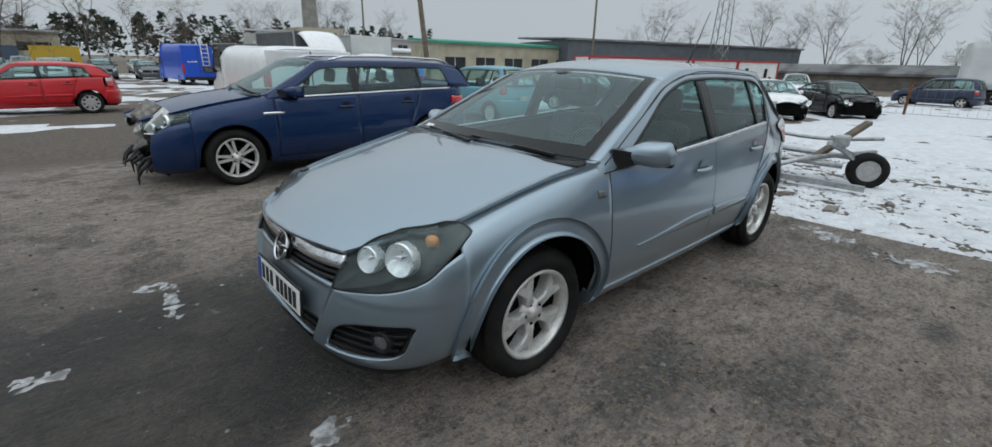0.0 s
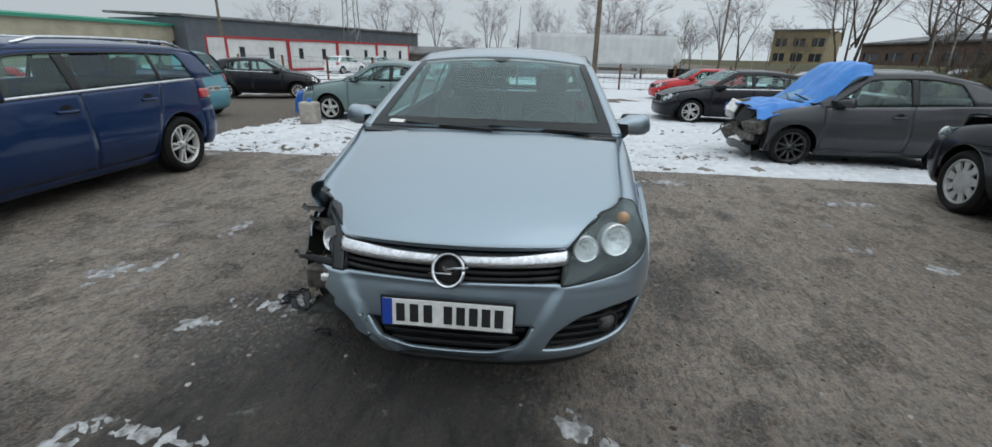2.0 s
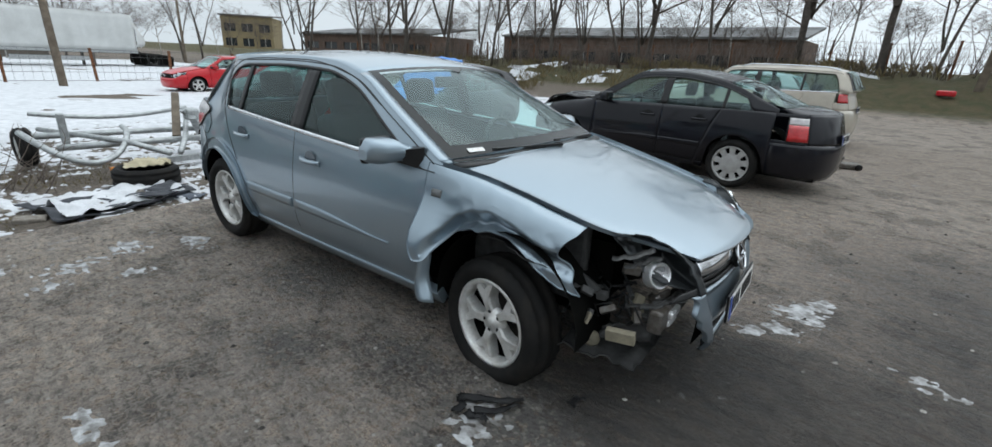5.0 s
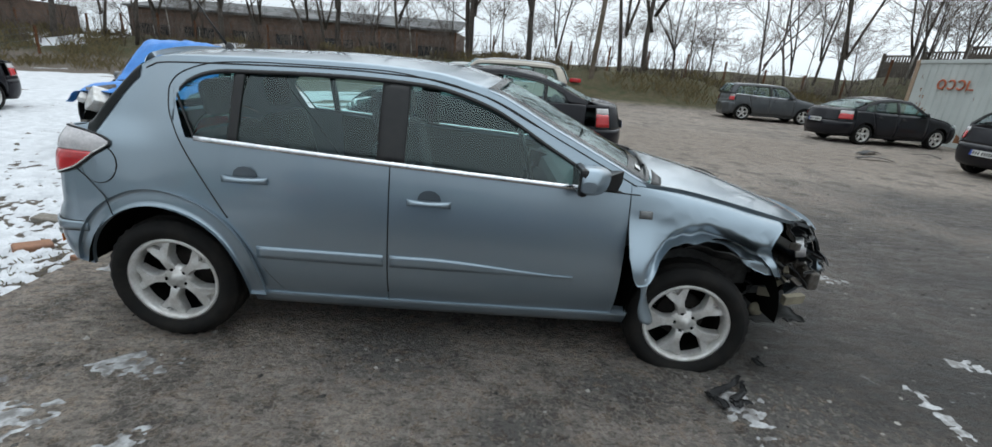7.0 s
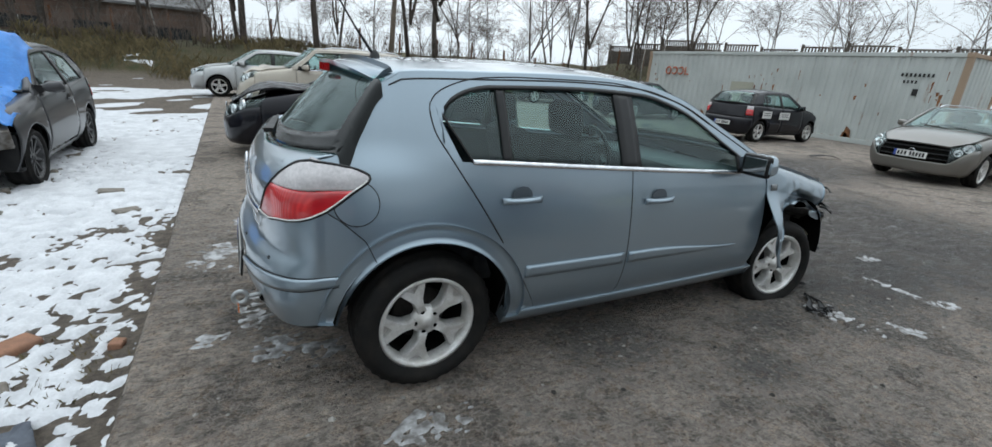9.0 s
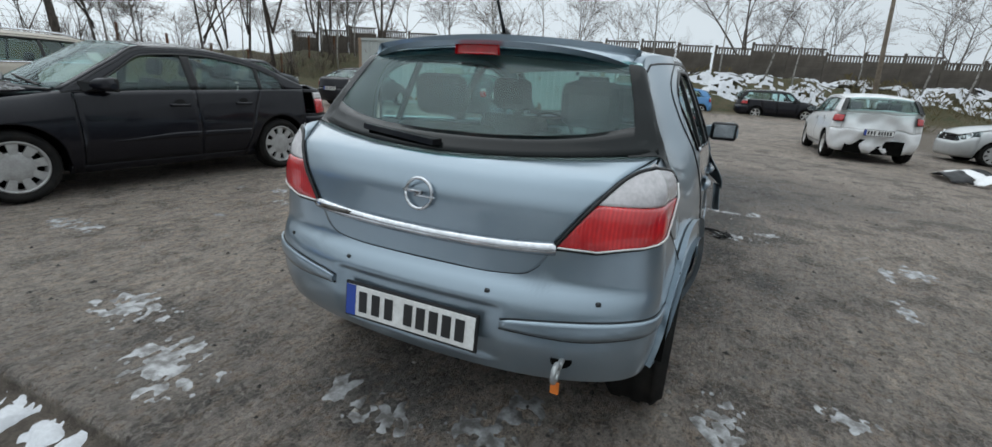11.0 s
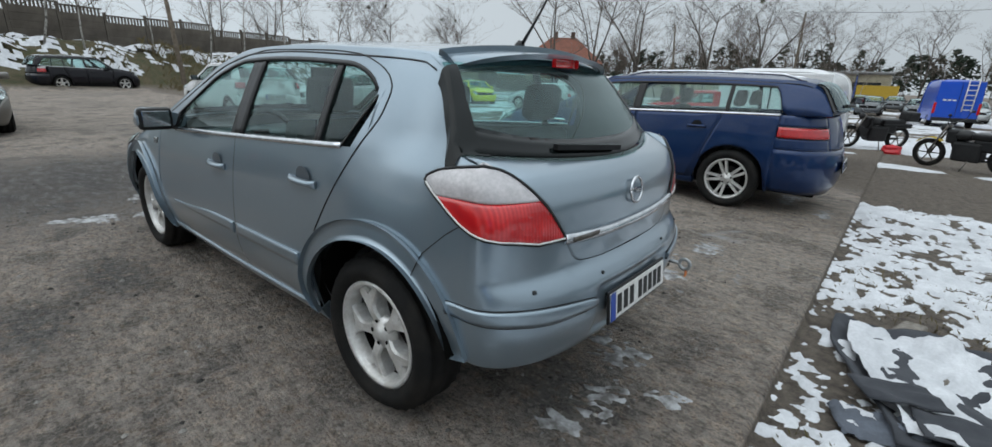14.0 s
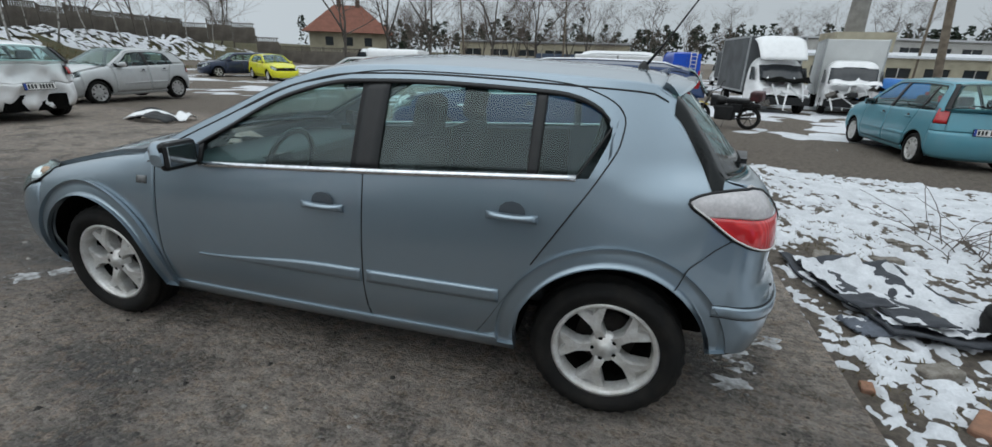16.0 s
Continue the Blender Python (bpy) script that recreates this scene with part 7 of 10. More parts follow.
def options(kind, g, S, paint_, **more):
    d1 = g["cx"] - 0.08
    glass_end = g["dx"] + {"hatch": 0.42, "estate": 0.16, "suv": 0.22, "mpv": 0.22, "sedan": 0.30, "city": 0.40}[kind]
    d2 = d1 - (1.08 if kind != "city" else 1.22)
    o = dict(paint=paint_, doors=2 if kind == "city" else 4, d1=d1, d2=d2, d3=S["xr"] + 0.16, xw=g["cx"] - g["rise"], xg=g["rx"], g0=d1 - 0.22, g1=glass_end, slope=1.9 if kind not in ("estate", "mpv", "suv") else 3.0,
             hood_front=g["hf"], hood_lamp=g["hl"], lamp_in=32, lamp_z=(g["hz"] - 0.33, g["hz"] - 0.25), grille_z=(g["hz"] - 0.37, g["hz"] - 0.22), slats=3,
             tail_in=50, tail_out=84, tail_z=(g["br"] - 0.28, g["br"] - 0.03), tail_split=0.65, rear_split=g["br"] - 0.36, deck=kind == "sedan", rear_wiper=kind != "sedan", fine=0.75, wheels="five", front_plate=0.0, rear_plate=0.0)
    if kind in ("estate", "mpv"):
        o["c_bar"] = S["xr"] + 0.12
    elif kind != "city":
        o["c_bar"] = S["xr"] + 0.22
    o.update(more)
    return o


def on_ground(x, y, heading):
    return pose(x, y, terrain(x, y) if False else ground_z(x, y), 0, 0, heading)


def smash(x0, depth=0.35, seed=1, low=0.0, side=0):
    """A crumpling of what lies ahead of x0."""
    def f(p):
        k = smoothstep(x0, x0 + 0.7, p.x)
        if side:
            k *= smoothstep(-0.5, 0.6, side * p.y)
        n = noise.noise_vector((p.x * 4 + seed, p.y * 4, p.z * 4))
        return (p.x - depth * k * (0.7 + 0.5 * n.x), p.y + 0.10 * k * n.y, p.z + k * (0.10 * n.z + low))
    return f


def smash_rear(x0, depth=0.25, seed=1):
    def f(p):
        k = smoothstep(x0, x0 - 0.5, p.x)
        n = noise.noise_vector((p.x * 4 + seed, p.y * 4, p.z * 4))
        return (p.x + depth * k * (0.5 + 0.6 * n.x), p.y + 0.05 * k * n.y, p.z + 0.08 * k * n.z)
    return f


def car(kind, sizes, paint_, at, label, **more):
    S, g = gen(kind, *sizes)
    return build_car(S, on_ground(*at), label, options(kind, g, S, paint_, **more)), S, g


def engine(parent, S, seed, x=None):
    """The engine and broken front that a torn-off nose leaves open."""
    r = random.Random(seed)
    x = x if x is not None else S["xf"] + 0.35
    bm = bmesh.new()
    box(bm, x - 0.5, x + 0.02, -0.42, 0.34, 0.32, 0.76, bevel=0.03)
    eng = part("engine", bm, METAL_RAW, parent)
    for k in range(9):
        a = Vector((x + r.uniform(-0.05, 0.22), r.uniform(-0.62, 0.62), r.uniform(0.3, 0.78)))
        s = r.uniform(0.05, 0.14)
        part("engine_part", boxed(-s, s, -s * 1.3, s * 1.3, -s * 0.8, s * 0.8, bevel=0.015, m=Matrix.Translation(a) @ pose(0, 0, 0, r.uniform(0, 60), r.uniform(0, 60), r.uniform(0, 90))), (PLASTIC, METAL_RAW, ALLOY)[k % 3], eng)
    hoses = []
    for k in range(7):
        p = Vector((x + 0.05, r.uniform(-0.6, 0.6), r.uniform(0.4, 0.75)))
        pts = [p]
        for _ in range(4):
            p = p + Vector((r.uniform(-0.03, 0.12), r.uniform(-0.16, 0.16), r.uniform(-0.14, 0.06)))
            pts.append(p)
        hoses.append((pts, r.uniform(0.008, 0.02), 6))
    part("hose", tubes(hoses[:1]), PLASTIC, eng)
    for h in hoses[1:]:
        part("hose", tubes([h]), PLASTIC, eng)
    part("crash_beam", boxed(x + 0.10, x + 0.17, -0.62, 0.62, 0.36, 0.47, bevel=0.012), METAL_RAW, eng)


# navy estate with its nose torn open
megane, S_, g_ = car("estate", (4.63, 0.905, 1.46, 2.712, 0.93, 0.97, 0.985, 0.325), NAVY, (-0.004, -4.75, 0.6), "navy blue estate car with a torn-open nose and roof bars",
                     rails=True, wheels="multi", rim=0.225, moulding=0, fine=1.3, gone=("grille",), bumper_span=(50, 90), lamp_in=34, handle_mat=NAVY, rear_plate=0.52, tail_split=0.99, tail_z=(0.83, 0.935), tail_in=36, tail_out=89.7, track=0.87, d3=-1.20, g1=-1.78)
engine(megane, S_, 3, S_["xf"] + 0.45)
for k in range(7):
    r_ = random.Random(k)
    p = Vector((2.15, -0.6 + 0.2 * k, 0.34))
    part("torn_plastic", tubes([([p, p + Vector((0.1, r_.uniform(-0.1, 0.1), -0.08)), p + Vector((r_.uniform(0, 0.18), r_.uniform(-0.2, 0.2), -r_.uniform(0.16, 0.27)))], [0.03, 0.022, 0.006], 5)]), PLASTIC, megane)
part("broken_apron", end_panel(S_["front"], -62, 52, 0.13, lambda t: 0.30 + 0.05 * noise.noise((t * 0.12, 3, 0)), 40, 6, thick=0.012, warp=lambda p: (p.x - 0.10 + 0.05 * noise.noise((p.y * 6, p.z * 8, 1)), p.y, p.z + 0.06 * noise.noise((p.y * 5, p.z * 5, 2)))), PLASTIC, megane, "shattered black lower apron")
part("slam_panel", boxed(1.98, 2.08, -0.62, 0.66, 0.66, 0.72, bevel=0.015), PLASTIC, megane)
part("radiator", boxed(2.0, 2.06, -0.55, 0.55, 0.33, 0.66, bevel=0.01), CAVITY, megane)
for sg in (1, -1):
    part("wing_trim", side_panel(S_, sg, 1.02, 0.78, lambda x: 0.795, lambda x: 0.825, 6, 2, out=0.008, thick=0.01), CHROME, megane)
    part("bumper_strake", sheet(6, 3, lambda u, v: (lambda p: (p[0], p[1] * sg, p[2]))(S_["front"](radians(40 + 14 * u), 0.63 + 0.012 * v + 0.004 * u, 0.012)), 0.01, flip=sg < 0), WHITE, megane)

# black liftback
skoda, S_, g_ = car("sedan", (4.57, 0.885, 1.46, 2.578, 0.92, 0.94, 0.965, 0.32), BLACK, (0.046, 5.23, 174.6), "black liftback with silver wheel covers and a buckled bonnet",
                    wheels="cover", wheel_mat=STEEL_COVER, bright=False, moulding=0.49, fine=1.3, warp_hood=lambda p: (p.x - 0.05 * smoothstep(1.4, 2.0, p.x), p.y, p.z + 0.10 * smoothstep(1.0, 1.7, p.x) * (1 - 0.8 * smoothstep(1.8, 2.15, p.x)) + 0.02 * noise.noise((p.x * 5, p.y * 5, 0))), tail_split=0.7, tail_in=60, tail_out=80, tail_z=(0.70, 0.97), rear_plate=0.72, front_plate=0.0, d3=-1.05)

# small charcoal hatchback with its nose off, under a tarpaulin
fiat, S_f, g_ = car("city", (3.60, 0.815, 1.47, 2.30, 0.62, 0.93, 0.93, 0.305), CHARCOAL, (-4.66, 5.26, -90), "charcoal three-door city car, nose missing, blue tarpaulin over the bonnet",
                    wheels="ten", wheel_mat=DARK_ALLOY, bright=False, gone=("front_bumper", "grille", "headlight_left", "headlight_right", "hood"), fine=1.2, rear_seats=True, rim=0.225)
engine(fiat, S_f, 5, 1.55)
part("bumper_skin", end_panel(S_f["front"], -80, 60, 0.10, 0.24, 20, 3, thick=0.02, warp=lambda p: (p.x + 0.02, p.y, p.z + 0.05 + 0.03 * noise.noise((p.y * 3, 0, 0)))), CHARCOAL, fiat, "dangling lower bumper skin")
part("wheel_arch_liner", boxed(1.32, 1.52, 0.50, 0.74, 0.22, 0.60, bevel=0.03), PLASTIC, fiat)
TARP = surface("blue_tarpaulin", (0.03, 0.22, 0.62), (0.02, 0.17, 0.52), 0.35, scale=5, fine=40, depth=0.25, distance=0.01)


def tarp(u, v):
    s = 2 * v - 1
    x = 1.72 - 1.55 * u
    z = 0.86 + 0.10 * smoothstep(1.72, 1.3, x) + 0.60 * smoothstep(1.05, 0.28, x) - 0.05 * s * s
    w = 0.72 - 0.10 * smoothstep(1.0, 0.3, x)
    z -= 0.20 * smoothstep(0.78, 1.0, abs(s)) * (0.7 + 0.5 * noise.noise((x * 3, s * 2, 1)))
    return (x + 0.06 * noise.noise((s * 3, u * 2, 4)) * (1 - u), w * s * 1.05, z + 0.022 * noise.noise((x * 5, s * 5, 2)) + 0.02 * noise.noise((x * 14, s * 2, 3)) + 0.015)


tp = solo("tarpaulin", sheet(44, 40, tarp, 0.004, flip=True), TARP, "bright blue tarpaulin draped over the small car's bonnet and windscreen", "tarpaulin")
tp.matrix_basis = on_ground(-4.66, 5.26, -90)

car("sedan", (4.91, 0.93, 1.46, 2.97, 0.85, 0.93, 0.95, 0.33), BLACK, (-11.0, 5.8, -90), "black saloon with a dented front door on the snow", wheels="multi", front_plate=0.0, deck=True)
car("hatch", (4.2, 0.86, 1.44, 2.6, 0.9, 0.93, 0.95), RED, (-19.6, 7.2, -88), "red hatchback parked on the snow")
car("sedan", (4.46, 0.87, 1.44, 2.51, 0.9, 0.93, 0.95), SAGE, (-8.35, -3.7, -90), "sage green saloon with dirty alloy wheels in the snow", wheels="five", bright=False, moulding=0.5, fine=1.0, tail_in=60, tail_out=82, tail_z=(0.76, 0.92))
car("mpv", (4.28, 0.875, 1.64, 2.76, 0.85, 1.02, 1.0), TEAL, (-7.6, -10.0, -90), "light teal compact people carrier, dusty, beside the track", wheels="cover", bright=False, moulding=0.52, tail_z=(0.86, 1.12), tail_in=50, rear_plate=0.74, tail_split=0.99, fine=1.0)
car("hatch", (3.95, 0.86, 1.48, 2.49, 0.84, 0.95, 0.97), BLACK, (-14.2, -10.6, 112), "black small hatchback with a damaged front wing", warp=smash(1.5, 0.2, 8), wheels="ten", fine=0.7)
car("sedan", (4.6, 0.89, 1.46, 2.7, 0.9, 0.93, 0.96), WHITE, (-18.6, -5.0, 40), "white saloon with a smashed front end", warp=smash(1.5, 0.4, 3, -0.05), gone=("front_bumper", "grille", "headlight_right"), fine=0.6, cabin=False)
car("sedan", (4.6, 0.89, 1.46, 2.7, 0.9, 0.93, 0.96), BLACK, (-22.0, -3.4, 42), "black saloon with a crushed bonnet", warp=smash(1.3, 0.5, 5), gone=("front_bumper", "grille"), fine=0.6, cabin=False)
car("suv", (4.4, 0.89, 1.70, 2.6, 0.88, 1.05, 1.05, 0.34), WHITE, (-32, -8.0, 20), "white off-roader with snow on its roof", fine=0.5, cabin=False)
car("mpv", (4.3, 0.87, 1.68, 2.69, 0.85, 1.0, 1.0), DARKBLUE, (-37, -1.6, -100), "dark blue people carrier behind the wire fence", fine=0.5, cabin=False)
car("hatch", (4.15, 0.855, 1.43, 2.53, 0.82, 0.93, 0.95), RED, (3.2, -17.0, 0), "bright red five-door hatchback on the far side of the yard", wheels="cover", wheel_mat=STEEL_COVER, bright=False, moulding=0.5, handle_mat=RED, fine=0.8)
car("hatch", (4.33, 0.88, 1.475, 2.6, 0.9, 0.96, 0.98), WHITE, (11.55, -4.05, 0), "white hatchback with a smashed rear end and missing bumper", warp_rear=smash_rear(-1.7, 0.30, 3), warp_quarter=smash_rear(-1.6, 0.15, 6), wheels="five", fine=1.0, tail_z=(0.86, 1.0), tail_split=0.99, rear_plate=0.66)
car("hatch", (3.92, 0.84, 1.46, 2.49, 0.82, 0.95, 0.96), SILVER, (13.2, -8.4, 93), "silver five-door hatchback with plastic wheel covers", wheels="cover", wheel_mat=STEEL_COVER, bright=False, moulding=0.5, fine=0.8)
car("suv", (4.55, 0.875, 1.62, 2.62, 0.9, 1.05, 1.05, 0.34), BLACK, (29.6, -4.0, -80), "black estate off-roader below the concrete fence", rails=True, fine=0.5, cabin=False)
car("hatch", (3.85, 0.83, 1.52, 2.46, 0.75, 1.0, 0.98), SKYBLUE, (29.0, 1.4, 95), "sky blue small hatchback below the fence", fine=0.5, bright=False, cabin=False)
car("estate", (4.59, 0.885, 1.43, 2.645, 0.93, 0.93, 0.96), BRONZE, (11.45, 1.56, 180), "grey-bronze estate car with a tall chrome-edged grille", rails=True, wheels="multi", fine=1.0, grille_z=(0.42, 0.70), lamp_in=36, front_plate=0.52)
car("hatch", (3.9, 0.825, 1.47, 2.46, 0.8, 0.95, 0.96), BLACK, (12.5, 6.75, 0), "black small hatchback with white lettered door signs", bright=False, moulding=0.5, wheels="five", rear_plate=0.5, warp=smash(1.35, 0.3, 9), gone=("front_bumper", "headlight_right"), fine=0.9)
car("sedan", (4.57, 0.885, 1.46, 2.578, 0.92, 0.94, 0.965), BLACK, (13.1, 12.6, 5), "black saloon with five-spoke wheels beside the container", bright=False, wheels="five", rear_plate=0.66, fine=0.8)
car("suv", (4.33, 0.89, 1.60, 2.63, 0.88, 1.04, 1.04, 0.33), GREY_CAR, (13.0, 19.2, -6), "dark grey off-roader with a damaged rear corner", warp_rear=smash_rear(-1.8, 0.2, 5), fine=0.7)
car("suv", (4.34, 0.90, 1.63, 2.67, 0.84, 1.08, 1.08, 0.34), BEIGE, (0.25, 10.7, 176), "beige off-roader with roof bars and a crumpled bonnet", rails=True, wheels="five", warp_hood=smash(1.2, 0.2, 4, 0.06), gone=("grille",), rear_plate=0.8, tail_z=(0.95, 1.12), tail_split=0.99, fine=0.9)
car("hatch", (4.2, 0.87, 1.5, 2.6, 0.85, 0.95, 0.97), SILVER, (-1.0, 15.6, 176), "pale silver hatchback parked by the grassy bank", fine=0.6, cabin=False)
car("hatch", (4.0, 0.86, 1.46, 2.5, 0.85, 0.95, 0.96), YELLOW, (19.5, -22.5, 150), "bright yellow hatchback at the foot of the bank", fine=0.5, cabin=False)
car("estate", (4.6, 0.89, 1.48, 2.7, 0.9, 0.95, 0.97), DARKBLUE, (23.5, -24.0, 60), "dark estate car at the foot of the bank", fine=0.5, cabin=False)
car("hatch", (4.1, 0.86, 1.46, 2.55, 0.85, 0.95, 0.96), WHITE, (-38, -17.5, 165), "white hatchback beside the site offices", fine=0.4, cabin=False)
car("sedan", (4.6, 0.88, 1.46, 2.7, 0.9, 0.95, 0.96), SILVER, (-44, -16.5, 165), "silver saloon beside the site offices", fine=0.4, cabin=False)
car("hatch", (4.2, 0.87, 1.48, 2.6, 0.9, 0.95, 0.96), SILVER, (14.0, -22.5, 15), "silver hatchback in the far row", fine=0.4, cabin=False)


# ---- container, sheds, fences and the far buildings ----
def painted_metal(name, colour, rusty=0.5, scale=3.0):
    """Sheet metal paint with rust that runs down from its edges in streaks."""
    m, nt, p = shader(name)
    mp = put(nt, "ShaderNodeMapping")
    mp.inputs["Scale"].default_value = (1.0, 1.0, 0.22)
    nt.links.new(coord(nt), mp.inputs["Vector"])
    run = noise_of(nt, scale, 8, 0.7, mp.outputs[0])
    spot = noise_of(nt, scale * 4, 8, 0.7)
    stain = noise_of(nt, 0.8, 4)
    base = mix(nt, ramp(nt, stain, 0.35, 0.7), colour, tuple(c * 0.82 for c in colour))
    base = mix(nt, ramp(nt, run, 0.66 - 0.12 * rusty, 0.76 - 0.10 * rusty), base, (0.23, 0.10, 0.045))
    base = mix(nt, ramp(nt, spot, 0.68 - 0.06 * rusty, 0.74), base, (0.12, 0.055, 0.03))
    nt.links.new(base, p.inputs["Base Color"])
    p.inputs["Roughness"].default_value = 0.62
    bump(nt, p, spot, 0.15, 0.004)
    return m


CONTAINER = painted_metal("container_paint", (0.50, 0.53, 0.51), 0.32, 2.2)
CONTAINER_EDGE = painted_metal("container_rusty_edge", (0.36, 0.26, 0.18), 1.1)
ORANGE_INK = surface("faded_orange_lettering", (0.55, 0.12, 0.05), (0.42, 0.14, 0.07), 0.6, scale=6)
container = thing("shipping_container", pose(16.25, 3.45, 0.0), "grey-white rusty forty-foot shipping container with faded orange lettering", "container")
LEN, DEP, HGT = 12.19, 2.44, 2.9


def corrugated(along, height, depth=0.036, pitch=0.28):
    """A corrugated wall in the plane x = 0, y from 0 to along."""
    verts, faces = [], []
    n = int(along / pitch)
    ys = []
    for k in range(n):
        ys += [(k * pitch, 0), (k * pitch + pitch * 0.36, 0), (k * pitch + pitch * 0.5, depth), (k * pitch + pitch * 0.86, depth)]
    ys.append((along, 0))
    for y, d in ys:
        verts += [(d, y, 0), (d, y, height)]
    for k in range(len(ys) - 1):
        faces.append((2 * k, 2 * k + 1, 2 * k + 3, 2 * k + 2))
    return mesh_of("corrugated", verts, faces, False)


part("side_wall", corrugated(LEN - 0.2, HGT - 0.26), CONTAINER, container).location = (0.03, 0.1, 0.16)
w_ = part("side_wall", corrugated(LEN - 0.2, HGT - 0.26), CONTAINER, container)
w_.matrix_basis = pose(DEP - 0.03, LEN - 0.1, 0.16, 0, 0, 180)
for y, rz in ((0.03, 90), (LEN - 0.03, -90)):
    e_ = part("end_wall", corrugated(DEP - 0.2, HGT - 0.26), CONTAINER, container)
    e_.matrix_basis = pose(DEP - 0.1 if rz > 0 else 0.1, y, 0.16, 0, 0, rz)
part("roof_sheet", boxed(0.02, DEP - 0.02, 0.02, LEN - 0.02, HGT - 0.06, HGT - 0.02), CONTAINER, container)
part("floor_sheet", boxed(0.05, DEP - 0.05, 0.05, LEN - 0.05, 0.05, 0.17), CONTAINER_EDGE, container)
for x in (0, DEP - 0.12):
    for z, hh in ((0.0, 0.16), (HGT - 0.12, 0.12)):
        part("long_rail", boxed(x, x + 0.12, 0, LEN, z, z + hh, bevel=0.01), CONTAINER, container)
    for y in (0, LEN - 0.16):
        part("corner_post", boxed(x, x + 0.13, y, y + 0.16, 0.1, HGT - 0.1, bevel=0.01), CONTAINER_EDGE, container)
        for z in (0, HGT - 0.12):
            part("corner_casting", boxed(x - 0.006, x + 0.16, y - 0.006, y + 0.18, z, z + 0.125, bevel=0.012), CONTAINER_EDGE, container)
for y in (0, LEN - 0.12):
    for z in (0.0, HGT - 0.12):
        part("end_rail", boxed(0, DEP, y, y + 0.12, z + 0.003, z + 0.117, bevel=0.01), CONTAINER_EDGE, container)
for k in range(4):
    part("locking_bar", tubes([([(0.35 + 0.58 * k, LEN + 0.03, 0.12), (0.35 + 0.58 * k, LEN + 0.03, HGT - 0.1)], 0.018, 8)]), CONTAINER_EDGE, container)


def mark(parent, x, y, z, w, h, mat, name="marking"):
    part(name, boxed(x - 0.004, x, y - w / 2, y + w / 2, z - h / 2, z + h / 2), mat, parent)


for k in range(4):
    c = 10.85 - 0.36 * k
    if k < 3:
        pts = [(-0.004, c + 0.14 * math.cos(a), 2.06 + 0.15 * math.sin(a)) for a in [6.2832 * (i + 2) / 18 for i in range(19 if k == 0 else 15)]]
        part("marking", tubes([(pts, 0.032, 5)]), ORANGE_INK, container)
    else:
        part("marking", tubes([([(-0.004, c + 0.1, 2.22), (-0.004, c + 0.1, 1.92), (-0.004, c - 0.1, 1.92)], 0.032, 5)]), ORANGE_INK, container)
for k in range(8):
    mark(container, 0.0, 1.55 - 0.11 * k, 2.25, 0.06, 0.10, INK)
for k in range(4):
    mark(container, 0.0, 1.45 - 0.1 * k, 2.05, 0.055, 0.09, INK)
mark(container, 0.0, 1.1, 1.75, 0.14, 0.2, INK, "data_panel")
RUST_RUN = surface("rust_runs", (0.30, 0.13, 0.05), (0.16, 0.07, 0.035), 0.85, scale=5, depth=0.3)
rr = random.Random(6)
for k in range(90):   # chips and runs of rust, thickest round one seam and at the ends
    y = rr.choice((rr.gauss(6.2, 0.5), rr.uniform(0.5, 12.0), rr.gauss(0.45, 0.12), rr.gauss(11.7, 0.25)))
    y = min(12.0, max(0.2, y))
    hh = rr.uniform(0.05, 0.16) if rr.random() < 0.7 else rr.uniform(0.2, 0.5)
    z = rr.uniform(0.3, 2.5 - hh)
    w = rr.uniform(0.012, 0.05)
    flat = (y - 0.1) % 0.28 < 0.1
    part("rust_run", mesh_of("run", [(0.028 if flat else 0.064, y - w, z + hh), (0.028 if flat else 0.064, y + w, z + hh * 0.9), (0.028 if flat else 0.064, y + w * 0.5, z), (0.028 if flat else 0.064, y - w * 0.4, z + 0.02)], [(0, 1, 2, 3)]), RUST_RUN, container)
for k in range(26):
    y = 5.2 + 0.26 * k + rr.uniform(-0.08, 0.08) if k < 18 else rr.uniform(0.4, 3.0)
    h_ = rr.uniform(0.08, 0.42)
    part("rust_stain", mesh_of("stain", [(0.0265, y - 0.12, 0.165), (0.0265, y + 0.12, 0.165), (0.0265, y + 0.08, 0.17 + h_), (0.0265, y - 0.07, 0.17 + h_ * 0.7)], [(0, 1, 2, 3)]), RUST_RUN, container)
mark(container, 0.0, 6.9, 1.3, 1.0, 0.9, surface("patched_paint", (0.43, 0.42, 0.33), (0.40, 0.40, 0.33), 0.7), "patch")

PANEL_WHITE = surface("white_panel", (0.66, 0.66, 0.64), (0.55, 0.55, 0.53), 0.6, scale=1.5, fine=30)
RED_FRAME = surface("red_steel_frame", (0.38, 0.025, 0.03), (0.3, 0.02, 0.025), 0.5)
DARK_PANE = surface("dark_window_pane", (0.02, 0.024, 0.028), (0.03, 0.034, 0.038), 0.08, depth=0.0)


